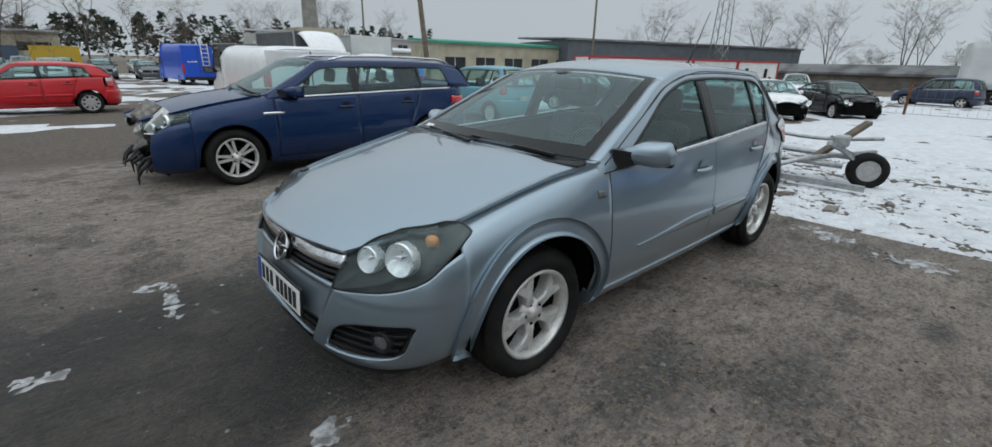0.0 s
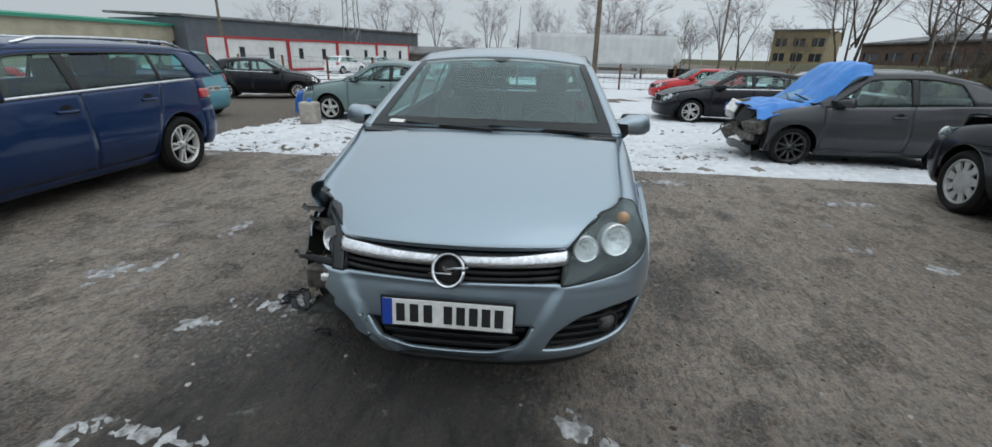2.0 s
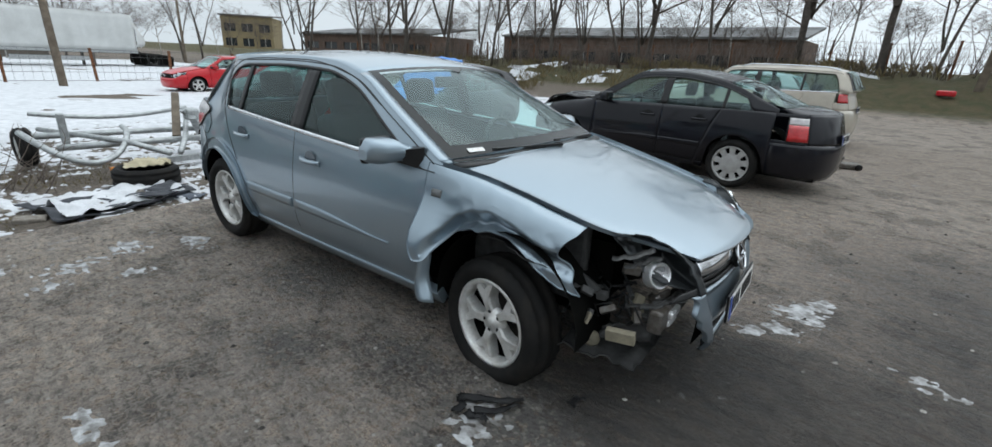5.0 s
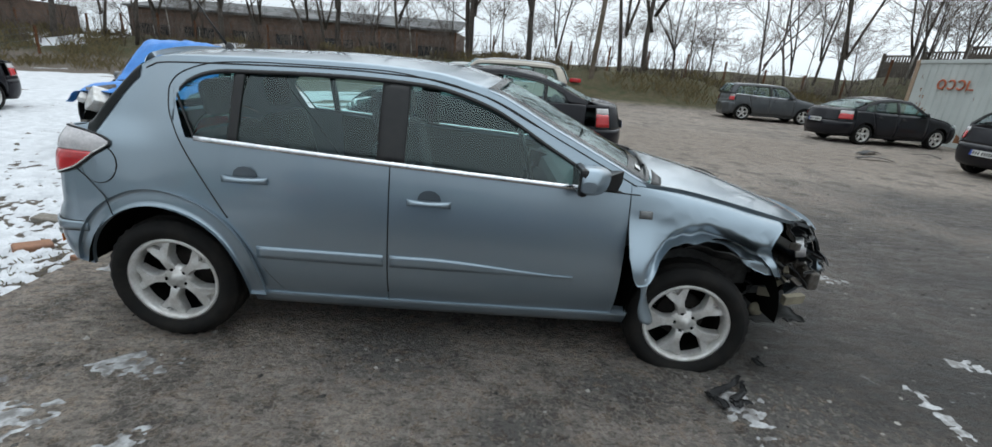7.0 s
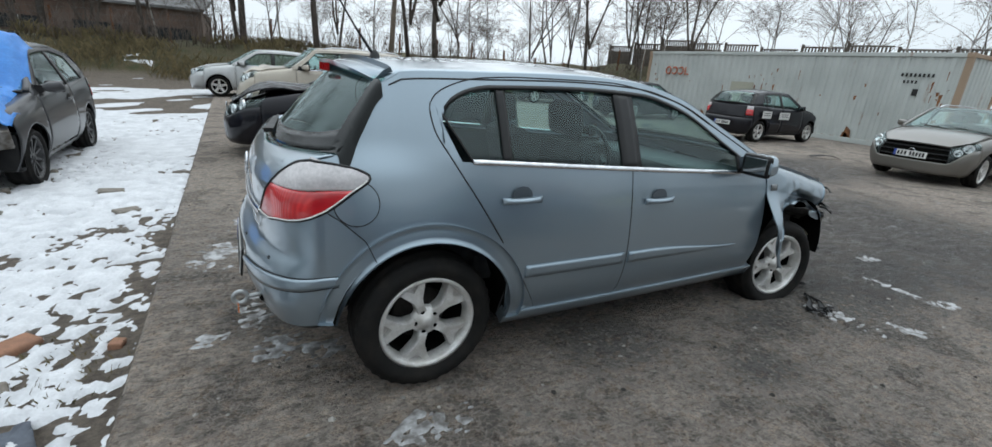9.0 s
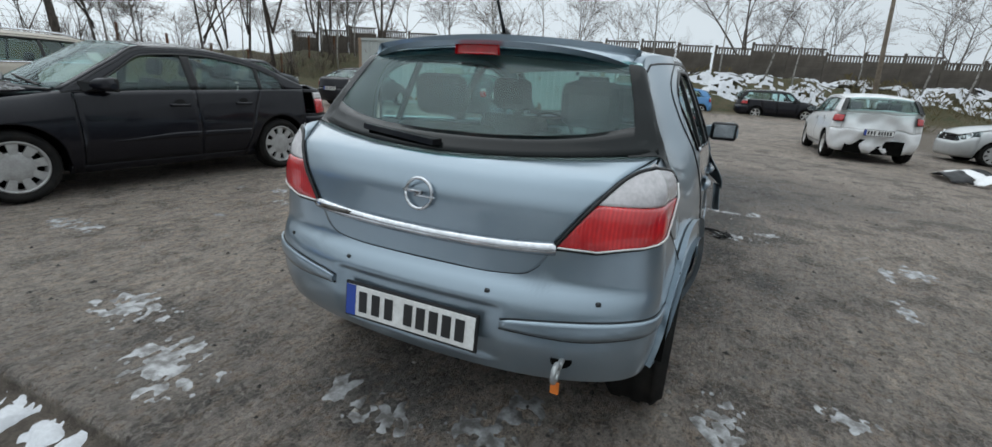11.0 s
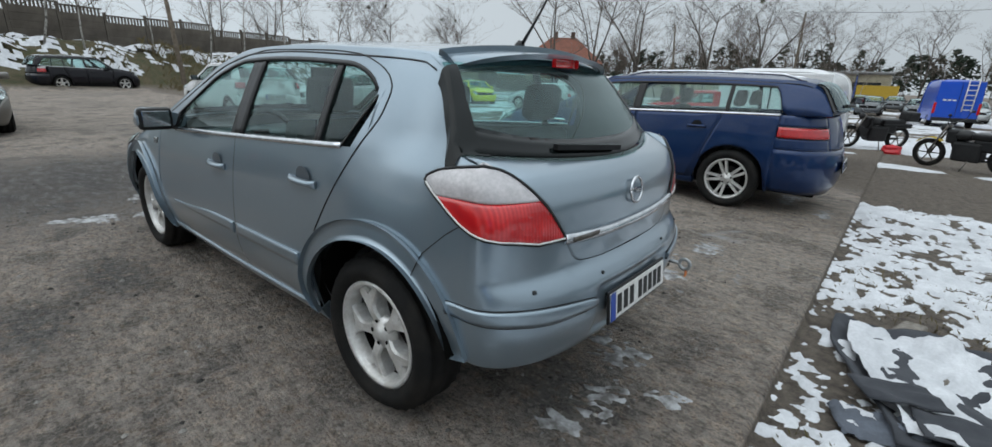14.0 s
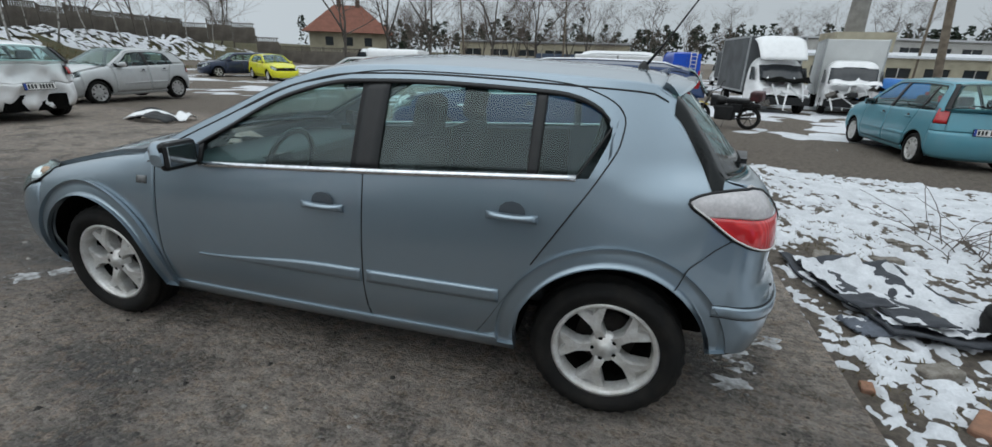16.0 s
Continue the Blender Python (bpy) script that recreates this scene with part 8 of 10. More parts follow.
def site_office(m):
    t = thing("site_office", m, "white site office cabin in a red steel frame", "cabin", "site offices")
    part("wall_panel", boxed(0.08, 2.36, 0.08, 5.9, 0.15, 2.55), PANEL_WHITE, t)
    for x in (0, 2.30):
        for y in (0, 5.84):
            part("frame_post", boxed(x, x + 0.14, y, y + 0.14, 0, 2.7), RED_FRAME, t)
        for z in (0.02, 2.5):
            part("frame_rail", boxed(x + 0.003, x + 0.135, 0.13, 5.85, z, z + 0.18), RED_FRAME, t)
    for y in (1.4, 4.2):
        w = part("window", boxed(2.30, 2.38, y - 0.3, y + 0.3, 0.95, 2.0, bevel=0.01), PANEL_WHITE, t)
        part("pane", boxed(2.375, 2.388, y - 0.24, y + 0.24, 1.02, 1.93), DARK_PANE, w)
    return t


first = site_office(pose(-33.6, -27.4, -0.45, 0, 0, 18 - 90))
d_ = Vector((-15.8, 5.6, 0)).normalized()
ang_ = math.degrees(math.atan2(d_.y, d_.x))
first.matrix_basis = pose(-33.6, -27.0, -0.45, 0, 0, ang_ - 90)
for k in range(1, 4):
    copy_thing(first, pose(-33.6 + d_.x * 6.02 * k, -27.0 + d_.y * 6.02 * k, -0.45, 0, 0, ang_ - 90))

CONCRETE = surface("concrete", (0.26, 0.25, 0.23), (0.18, 0.17, 0.155), 0.85, scale=1.2, fine=30, depth=0.3)
OLD_CONCRETE = surface("weathered_concrete_fence", (0.150, 0.128, 0.105), (0.09, 0.078, 0.066), 0.9, scale=1.0, fine=25, depth=0.4)
CREAM = surface("cream_render", (0.42, 0.38, 0.28), (0.30, 0.27, 0.20), 0.85, scale=0.7, fine=20)
WHITE_RENDER = surface("white_render", (0.52, 0.52, 0.50), (0.40, 0.39, 0.37), 0.85, scale=0.6, fine=20)
GREY_METAL = surface("grey_sheet_cladding", (0.09, 0.105, 0.12), (0.07, 0.08, 0.09), 0.5, scale=0.8, fine=20)
BRICK = surface("old_brick", (0.140, 0.090, 0.068), (0.085, 0.06, 0.048), 0.9, scale=1.2, fine=14, depth=0.4)
ROOF_FELT = surface("roof_felt", (0.06, 0.06, 0.06), (0.2, 0.2, 0.2), 0.9, scale=0.5)
TILE_ROOF = surface("orange_roof_tiles", (0.20, 0.070, 0.042), (0.15, 0.058, 0.038), 0.8, scale=1.5)
GREEN_METAL = surface("green_sheet", (0.03, 0.25, 0.16), (0.025, 0.2, 0.13), 0.6)
TIMBER = surface("weathered_pole_timber", (0.17, 0.135, 0.10), (0.10, 0.08, 0.06), 0.9, scale=5)


def hall(name, m, w, d, h, wall_mat, roof_mat, rows, label, bays=8, slope=0.5, pane_mat=None, parapet=0.0, category="building"):
    """A plain long building, front at y = 0 along x, with window openings that are set into its wall."""
    t = thing(name, m, label, category)
    t0 = 0.3
    part("wall", boxed(0, w, d - t0, d, 0, h), wall_mat, t)
    for x in (0, w - t0):
        part("wall", boxed(x, x + t0, t0, d - t0, 0, h), wall_mat, t)
    zs_ = [0] + [z for r in rows for z in r] + [h]
    for k in range(0, len(zs_), 2):
        part("wall_band", boxed(0, w, 0, t0, zs_[k], zs_[k + 1]), wall_mat, t)
    for z0, z1 in rows:
        step = w / bays
        for b in range(bays + 1):
            x0, x1 = max(0, b * step - step * 0.17), min(w, b * step + step * 0.17)
            part("wall_pier", boxed(x0, x1, 0.002, t0 - 0.002, z0, z1), wall_mat, t)
        for b in range(bays):
            x0, x1 = b * step + step * 0.17, (b + 1) * step - step * 0.17
            wn_ = part("window", boxed(x0, x1, 0.14, 0.18, z0, z1), pane_mat or DARK_PANE, t)
            part("mullion", boxed((x0 + x1) / 2 - 0.04, (x0 + x1) / 2 + 0.04, 0.10, 0.2, z0, z1), WHITE_RENDER, wn_)
    bm = bmesh.new()
    box(bm, -0.3, w + 0.3, -0.3, d + 0.3, 0, 0.25)
    for v in bm.verts:
        v.co.z += h + (v.co.y / d) * slope
    part("roof", bm, roof_mat, t)
    return t


hall("storage_hall", pose(-46, -38, -0.45, 0, 0, 160), 42, 14, 4.8, GREY_METAL, ROOF_FELT, [], "long dark grey sheet-clad storage hall", bays=4)
bpy.context.view_layer.update()
hall("factory", pose(-27, -76, -0.45, 0, 0, 195), 60, 14, 5.6, WHITE_RENDER, SNOW, [(1.0, 2.2), (3.4, 4.7)], "long pale factory building with snow on its flat roof", bays=14)
hall("annex", pose(-19, -58, -0.45, 0, 0, 190), 46, 7, 3.0, CREAM, SNOW, [(1.0, 2.0)], "low cream factory annex with a snowy roof", bays=12)
hall("old_workshop", pose(34, -96, -0.45, 0, 0, 180), 34, 10, 4.4, CREAM, ROOF_FELT, [(2.0, 3.2)], "old cream workshop with a flaking wall", bays=6)
hall("green_workshop", pose(-30, -43, -0.45, 0, 0, 170), 24, 8, 3.8, CREAM, GREEN_METAL, [(1.0, 2.4)], "cream workshop with a green roof edge", bays=6)
hall("brick_barn", pose(-44, 60, 0.6, 0, 0, -4), 40, 9, 4.2, BRICK, ROOF_FELT, [(1.2, 2.4)], "long old brick barn behind the bank", bays=7, slope=1.6)
hall("brick_barn", pose(-76, 46, 0.6, 0, 0, 0), 30, 9, 3.4, BRICK, ROOF_FELT, [(1.2, 2.2)], "low old brick outbuilding behind the bank", bays=6, slope=1.2)
hall("yellow_house", pose(-97, 42, 0.3, 0, 0, 50), 9, 9, 6.5, surface("ochre_render", (0.30, 0.24, 0.13), (0.24, 0.19, 0.11), 0.85, scale=0.7), ROOF_FELT, [(1.2, 2.6), (3.8, 5.2)], "ochre two-storey house with a flat roof", bays=3, category="house")
hall("boundary_wall", pose(-66, -24, -0.45, 0, 0, 78), 34, 0.8, 1.7, OLD_CONCRETE, ROOF_FELT, [], "long low wall beyond the yard", bays=3, category="wall")

chimney = solo("chimney", lathe([(1.25, 0.0), (1.0, 9.0), (0.85, 15.5), (0.95, 15.6), (0.95, 16.2), (0.7, 16.2)], 20, "z"), CONCRETE, "tall grey concrete factory chimney", "chimney")
chimney.location = (-27, -70, -0.45)
solo("boiler_house", boxed(-30, -24, -72, -66, -0.5, 5.4), CREAM, "cream boiler house at the chimney's foot", "building")

# house with the tiled roof
hx, hy_ = 46, -74
house = thing("house", pose(hx, hy_, 1.2, 0, 0, 30), "house with a steep orange tiled roof behind the fence", "house")
part("wall", boxed(-6, 6, -5, 5, 0, 3.2), CREAM, house)
bm = bmesh.new()
vs = [bm.verts.new(p) for p in ((-7, -6, 3.0), (7, -6, 3.0), (7, 6, 3.0), (-7, 6, 3.0), (-2.2, 0, 7.4), (2.2, 0, 7.4))]
for q in ((0, 1, 5, 4), (1, 2, 5), (2, 3, 4, 5), (3, 0, 4), (3, 2, 1, 0)):
    bm.faces.new([vs[i] for i in q])
rf = part("roof", bm, TILE_ROOF, house)
for x in (-1.6, 1.4):
    part("chimney_stack", boxed(x - 0.35, x + 0.35, -0.4, 0.4, 6.6, 8.3), BRICK, rf)
for x in (-3, 0, 3):
    part("window", boxed(x - 0.6, x + 0.6, 4.97, 5.04, 1.0, 2.3), DARK_PANE, house)


# concrete panel fence with a balustrade top
def concrete_fence(p0, p1):
    p0, p1 = Vector(p0), Vector(p1)
    d = p1 - p0
    n = int(d.length / 2.5)
    ang = math.degrees(math.atan2(d.y, d.x))
    f = thing("concrete_fence", pose(0, 0, 0), "brown-stained concrete panel fence with a balustrade top", "fence", kind="structure")
    panel = bmesh.new()
    box(panel, 0.08, 2.42, -0.03, 0.03, 0.0, 1.75)
    for k in range(4):
        box(panel, 0.10, 2.40, -0.045, 0.045, 0.04 + 0.43 * k, 0.42 + 0.43 * k, bevel=0.012)
    me_p = bpy.data.meshes.new("panel")
    panel.to_mesh(me_p)
    panel.free()
    me_p.materials.append(OLD_CONCRETE)
    rl = bmesh.new()
    box(rl, 0.08, 2.42, -0.05, 0.05, 2.12, 2.22)
    for k in range(11):
        box(rl, 0.16 + 0.2 * k, 0.26 + 0.2 * k, -0.03, 0.03, 1.74, 2.13)
    me_r = bpy.data.meshes.new("balustrade")
    rl.to_mesh(me_r)
    rl.free()
    me_r.materials.append(OLD_CONCRETE)
    po = boxed(-0.08, 0.08, -0.08, 0.08, -0.6, 2.35, bevel=0.015)
    me_o = bpy.data.meshes.new("post")
    po.to_mesh(me_o)
    po.free()
    me_o.materials.append(OLD_CONCRETE)
    for k in range(n):
        p = p0 + d * (k / n)
        z = terrain(p.x, p.y) - 0.05
        for nm, me in (("panel", me_p), ("balustrade", me_r), ("post", me_o)):
            ob = part(nm, me, None, f)
            ob.matrix_basis = pose(p.x, p.y, z, 0, 0, ang)


concrete_fence((29.5, 34), (37.5, 0))
concrete_fence((37.5, 0), (49, -44))
concrete_fence((49, -44), (28, -62))

# wire-mesh fence on the grassy bank
WIRE = surface("fence_wire", (0.12, 0.125, 0.13), (0.08, 0.08, 0.08), 0.5, 0.6)


def wire_fence(p0, p1, h, spacing, label, post_mat):
    p0, p1 = Vector(p0), Vector(p1)
    d = p1 - p0
    n = int(d.length / spacing)
    f = thing("wire_fence", pose(0, 0, 0), label, "fence")
    po = boxed(-0.05, 0.05, -0.05, 0.05, -0.4, h)
    me_o = bpy.data.meshes.new("post")
    po.to_mesh(me_o)
    po.free()
    me_o.materials.append(post_mat)
    tops = []
    for k in range(n + 1):
        p = p0 + d * (k / n)
        ob = part("post", me_o, None, f)
        ob.matrix_basis = pose(p.x, p.y, terrain(p.x, p.y), rng.uniform(-2, 2), rng.uniform(-2, 2), 0)
        tops.append(Vector((p.x, p.y, terrain(p.x, p.y))))
    lines = []
    for z in (0.08, 0.45, 0.8, 1.15, h - 0.06):
        lines.append(([t + Vector((0, 0, min(z, h))) for t in tops], 0.008, 4))
    for k in range(n):
        for i in range(int(spacing / 0.3)):
            q = tops[k].lerp(tops[k + 1], i * 0.3 / spacing)
            lines.append(([q + Vector((0, 0, 0.08)), q + Vector((0, 0, h - 0.06))], 0.005, 3))
    part("mesh_wire", tubes(lines), WIRE, f)


wire_fence((-45, 33.5), (28, 28.0), 1.5, 2.5, "rusty wire-mesh fence on steel posts along the bank", RUST)
wire_fence((-25.5, 26), (-27, -20), 1.5, 3.0, "wire-mesh fence across the snowy yard", RUST)


# poles and overhead lines
def pole(x, y, h, lean=(0, 0), lamp=True, mat=TIMBER, label="weathered timber pole with a lamp arm"):
    t = thing("utility_pole", pose(x, y, terrain(x, y), lean[0], lean[1], 0), label, "pole")
    part("shaft", lathe([(0.15, -0.5), (0.14, 1.5), (0.10, h), (0.0, h)], 12, "z"), mat, t)
    if lamp:
        part("arm", tubes([([(0, 0, h - 0.3), (0.5, 0.2, h - 0.1), (0.9, 0.35, h - 0.05)], 0.03, 6)]), GALV, t)
        part("lamp_head", boxed(0.75, 1.15, 0.25, 0.45, h - 0.12, h - 0.02, bevel=0.02), GALV, t)
    return t


pole(-12.6, -19.9, 9.5, (1.5, 6))
pole(-23.5, 2.75, 8.5, (0, -3))
pole(5.9, 24.8, 8.0, (2, 3), False)
pole(31.5, -9.0, 7.0, (-2, 6), False)
pole(-43, -32, 11)
pole(-30, -60, 12)
pole(8, -64, 10)
pole(21, -62, 9, (0, 5))
pole(-57, 20, 10)
for a, b in (((-12.6, -19.9, 9.2), (-57, 20, 9.4)), ((31.5, -9.0, 6.8), (-13, 46, 9.0)), ((31.5, -9, 6.8), (60, -40, 8.0)), ((-30, -60, 11.5), (8, -64, 9.6))):
    a, b = Vector(a), Vector(b)
    solo("overhead_line", tubes([([a.lerp(b, k / 16) - Vector((0, 0, 1.6 * math.sin(math.pi * k / 16))) for k in range(17)], 0.014, 4)]), TRIM, "sagging overhead line between poles", "cable")

# lattice mast far off
mast = thing("lattice_mast", pose(-66, -28, -0.5), "far lattice radio mast", "mast")
for sx, sy in ((-1, -1), (1, -1), (1, 1), (-1, 1)):
    part("mast_leg", tubes([([(1.0 * sx, 1.0 * sy, 0), (0.35 * sx, 0.35 * sy, 22)], 0.07, 5)]), GALV, mast)
brace = []
for k in range(14):
    z0, z1 = 22 * k / 14, 22 * (k + 1) / 14
    w0, w1 = 1 - 0.65 * k / 14, 1 - 0.65 * (k + 1) / 14
    brace += [([(-w0, -w0, z0), (w1, -w1, z1)], 0.035, 4), ([(w0, -w0, z0), (w1, w1, z1)], 0.035, 4), ([(w0, w0, z0), (-w1, w1, z1)], 0.035, 4), ([(-w0, w0, z0), (-w1, -w1, z1)], 0.035, 4)]
part("bracing", tubes(brace), GALV, mast)


# ---- trees ----
BARK = surface("dark_bark", (0.115, 0.098, 0.082), (0.07, 0.06, 0.052), 0.9, scale=8, depth=0.5)
BIRCH = surface("birch_bark", (0.42, 0.40, 0.37), (0.12, 0.11, 0.10), 0.8, scale=6, spread=(0.5, 0.62))
TWIG = surface("brown_twigs", (0.15, 0.118, 0.098), (0.11, 0.088, 0.074), 0.9, scale=4, depth=0.0)
NEEDLE = surface("dark_needles", (0.022, 0.038, 0.02), (0.012, 0.022, 0.012), 0.9, scale=4, depth=0.0)
MISTLE = surface("mistletoe", (0.06, 0.075, 0.03), (0.04, 0.05, 0.02), 0.9, scale=4, depth=0.0)


def grow(r, p, d, length, radius, level, out, droop, spread):
    """Adds a limb, bent a little, and its side limbs."""
    pts, rad = [Vector(p)], [radius]
    q, dd = Vector(p), Vector(d)
    steps = 4 if level < 2 else 3
    for k in range(steps):
        dd = (dd + Vector((r.uniform(-1, 1), r.uniform(-1, 1), r.uniform(-0.6, 0.8) - droop * level)) * 0.16).normalized()
        q = q + dd * (length / steps)
        pts.append(q.copy())
        rad.append(max(0.006, radius * (1 - 0.72 * (k + 1) / steps)))
    out.append((level, pts, rad))
    if level >= 3:
        return
    n = (7, 6, 5)[level]
    for k in range(n):
        t = r.uniform(0.32 if level == 0 else 0.15, 1.0)
        i = min(steps - 1, int(t * steps))
        at = pts[i].lerp(pts[i + 1], t * steps - i)
        side_ = Vector((r.uniform(-1, 1), r.uniform(-1, 1), r.uniform(-0.1, 0.5))).normalized()
        nd = (dd * (1 - spread) + side_ * spread).normalized()
        grow(r, at, nd, length * r.uniform(0.36, 0.60), max(0.008, rad[i] * r.uniform(0.35, 0.55)), level + 1, out, droop, spread)


def bare_tree(seed, h, trunk_r, bark, label, droop=0.0, spread=0.6, lean=0.0, balls=0):
    r = random.Random(seed)
    t = thing("tree", pose(0, 0, -50), label, "tree")
    out = []
    grow(r, (0, 0, -0.3), Vector((lean, r.uniform(-0.05, 0.05), 1)).normalized(), h * 0.72, trunk_r * 0.66, 0, out, droop, spread)
    if bark is not BIRCH:
        for _ in range(2):
            grow(r, (0, 0, h * r.uniform(0.12, 0.3)), Vector((r.uniform(-0.5, 0.5), r.uniform(-0.5, 0.5), 1)).normalized(), h * 0.6, trunk_r * 0.42, 0, out, droop, spread)
    part("trunk", tubes([(p, q, 8) for l, p, q in out if l == 0]), bark, t)
    twigs = [(p, q, 5 if l == 1 else 3) for l, p, q in out if l >= 1]
    part("crown", tubes(twigs), TWIG, t)
    if balls:
        tips = [p[-1] for l, p, q in out if l == 2]
        pick = r.sample(tips, min(balls, len(tips)))
        for c in pick:
            spr = []
            for _ in range(46):
                v = Vector((r.gauss(0, 1), r.gauss(0, 1), r.gauss(0, 1))).normalized() * r.uniform(0.2, 0.45)
                spr.append(([c, c + v * 0.6 + Vector((0, 0, 0.03)), c + v], [0.02, 0.03, 0.01], 3))
            part("mistletoe", tubes(spr), MISTLE, t)
    return t


kinds = [bare_tree(11, 11, 0.20, BARK, "bare dark-barked deciduous tree in winter", 0.0, 0.62), bare_tree(12, 9.5, 0.11, BIRCH, "slender leaning birch with a bare crown", 0.25, 0.55, 0.16),
         bare_tree(13, 12, 0.24, BARK, "bare old tree with mistletoe clumps", 0.0, 0.6, 0.05, 2), bare_tree(14, 8, 0.09, BIRCH, "slender white-barked bare birch", 0.3, 0.5, -0.05),
         bare_tree(15, 7, 0.09, BARK, "bare bushy tree with many stems", 0.0, 0.7), bare_tree(16, 8.5, 0.12, BARK, "bare round-crowned tree in winter", 0.0, 0.66), bare_tree(17, 10, 0.14, BARK, "bare tall thin dark-stemmed tree", 0.0, 0.5, 0.1)]
rt = random.Random(3)


def plant(k, x, y, s=1.0, base=None):
    z = terrain(x, y) if base is None else base
    a = copy_thing(kinds[k], pose(x, y, z, rt.uniform(-3, 3), rt.uniform(-3, 3), rt.uniform(0, 360)))
    a.scale = (s, s, s * rt.uniform(0.9, 1.1))
    return a


for k in range(34):   # row behind the grassy bank
    plant(rt.choice((0, 0, 6, 3, 3, 4, 2, 6)), -58 + 2.5 * k + rt.uniform(-1, 1), 31 + rt.uniform(0, 6) - 0.03 * k, rt.uniform(0.8, 1.35))
for k in range(30):   # scrub on the bank
    plant(4, -40 + 2.0 * k + rt.uniform(-1, 1), 29.5 + rt.uniform(-1, 4), rt.uniform(0.4, 0.8))
for k in range(9):   # tall trees on the bank's crest
    plant(rt.choice((0, 6, 2)), -33 + 5.2 * k + rt.uniform(-1.5, 1.5), 28.6 + rt.uniform(-0.5, 1.5), rt.uniform(1.1, 1.4))
for k in range(22):   # birches along the concrete fence
    f_ = k / 21
    plant(rt.choice((1, 1, 3, 1, 6)), 32.5 + 12 * max(0, f_ - 0.3) + rt.uniform(-1.5, 1.5), 24 - 62 * f_ + rt.uniform(-1, 1), rt.uniform(0.7, 1.1))
for k in range(20):   # far side of the fence
    plant(rt.choice((0, 2, 3, 6, 4)), 40 + rt.uniform(0, 24), 30 - 4.6 * k, rt.uniform(0.8, 1.2), 0.5)
for x, y in ((22, -52), (16, -58), (11, -61), (26, -50), (30, -47)):
    plant(2, x, y, 1.15)
for k in range(16):
    plant(rt.choice((0, 6, 4, 3)), 2 + 1.9 * k + rt.uniform(-1, 1), -66 - rt.uniform(0, 8) + 0.35 * k, rt.uniform(0.7, 1.1))
for k in range(30):   # behind the hall and the offices
    plant(rt.choice((0, 3, 4, 4, 6, 0)), -96 + rt.uniform(-10, 10), -62 + 3.1 * k, rt.uniform(0.8, 1.3), -0.4)
for k in range(12):
    plant(rt.choice((0, 4, 3)), -62 + rt.uniform(-8, 8), 6 + 2.2 * k, rt.uniform(0.7, 1.1), -0.3)
for k in range(46):   # far wood
    plant(0 if k % 3 == 0 else 4, -70 + 3.2 * k + rt.uniform(-2, 2), -112 - rt.uniform(0, 22), rt.uniform(0.9, 1.6), -0.5)
for k in range(16):   # bushes behind the container
    plant(rt.choice((4, 0, 3, 0)), 22 + rt.uniform(0, 10), 22 + rt.uniform(-3, 14), rt.uniform(0.7, 1.1))
for q in kinds:
    for c in (*q.children_recursive, q):
        bpy.data.objects.remove(c)

# the dark pine wood on the horizon
rw = random.Random(14)
verts, faces = [], []
for k in range(150):
    x, y, h = -95 + 1.35 * k + rw.uniform(-1, 1), -132 - rw.uniform(0, 26), rw.uniform(6, 12.5)
    for _ in range(110):
        u = rw.random() ** 0.6
        q = (0.5 + 2.3 * (1 - u) ** 0.7) * rw.uniform(0.2, 1.0)
        a = rw.uniform(0, 6.283)
        c = Vector((x + q * math.cos(a), y + q * math.sin(a), -0.5 + h * (0.12 + 0.88 * u)))
        s = rw.uniform(0.35, 0.8)
        i = len(verts)
        d1_ = Vector((rw.uniform(-1, 1), rw.uniform(-1, 1), rw.uniform(-0.6, 0.6))).normalized() * s
        d2_ = Vector((rw.uniform(-1, 1), rw.uniform(-1, 1), rw.uniform(-0.2, 1))).normalized() * s * 0.6
        verts += [c - d1_, c - d2_, c + d1_, c + d2_]
        faces.append((i, i + 1, i + 2, i + 3))
solo("far_wood", mesh_of("far_wood", verts, faces, False), NEEDLE, "dark pine wood along the horizon", "wood", kind="stuff")

# dead brushwood on the crest of the grassy bank
rb2 = random.Random(8)
stems = []
for k in range(420):
    x = -38 + 0.155 * k + rb2.uniform(-0.8, 0.8)
    y = 26.2 + rb2.uniform(0, 5.0) - 0.10 * x * (0.6 if x > 0 else 0.4)
    z = terrain(x, y) - 0.05
    for _ in range(5):
        p = Vector((x + rb2.uniform(-0.3, 0.3), y + rb2.uniform(-0.3, 0.3), z))
        d = Vector((rb2.uniform(-0.35, 0.35), rb2.uniform(-0.35, 0.35), 1)).normalized()
        l = rb2.uniform(0.6, 2.0)
        q = p + d * l * 0.5
        e = q + (d + Vector((rb2.uniform(-0.5, 0.5), rb2.uniform(-0.5, 0.5), 0))).normalized() * l * 0.5
        stems.append(([p, q, e], [0.016, 0.011, 0.005], 3))
        stems.append(([q, q + Vector((rb2.uniform(-0.4, 0.4), rb2.uniform(-0.4, 0.4), 0.4)) * l * 0.6], [0.009, 0.004], 3))
solo("brushwood", tubes(stems), TWIG, "dead brown brushwood along the bank", "brush", kind="stuff")


# ---- trucks and vans ----
def road_wheels(parent, xs, w, r=0.36, rim=0.2, mat=None):
    for x in xs:
        for sg in (1, -1):
            wheel(parent, x, sg * w, r, sg, r, rim, 0.24, "five", mat or STEEL_COVER)


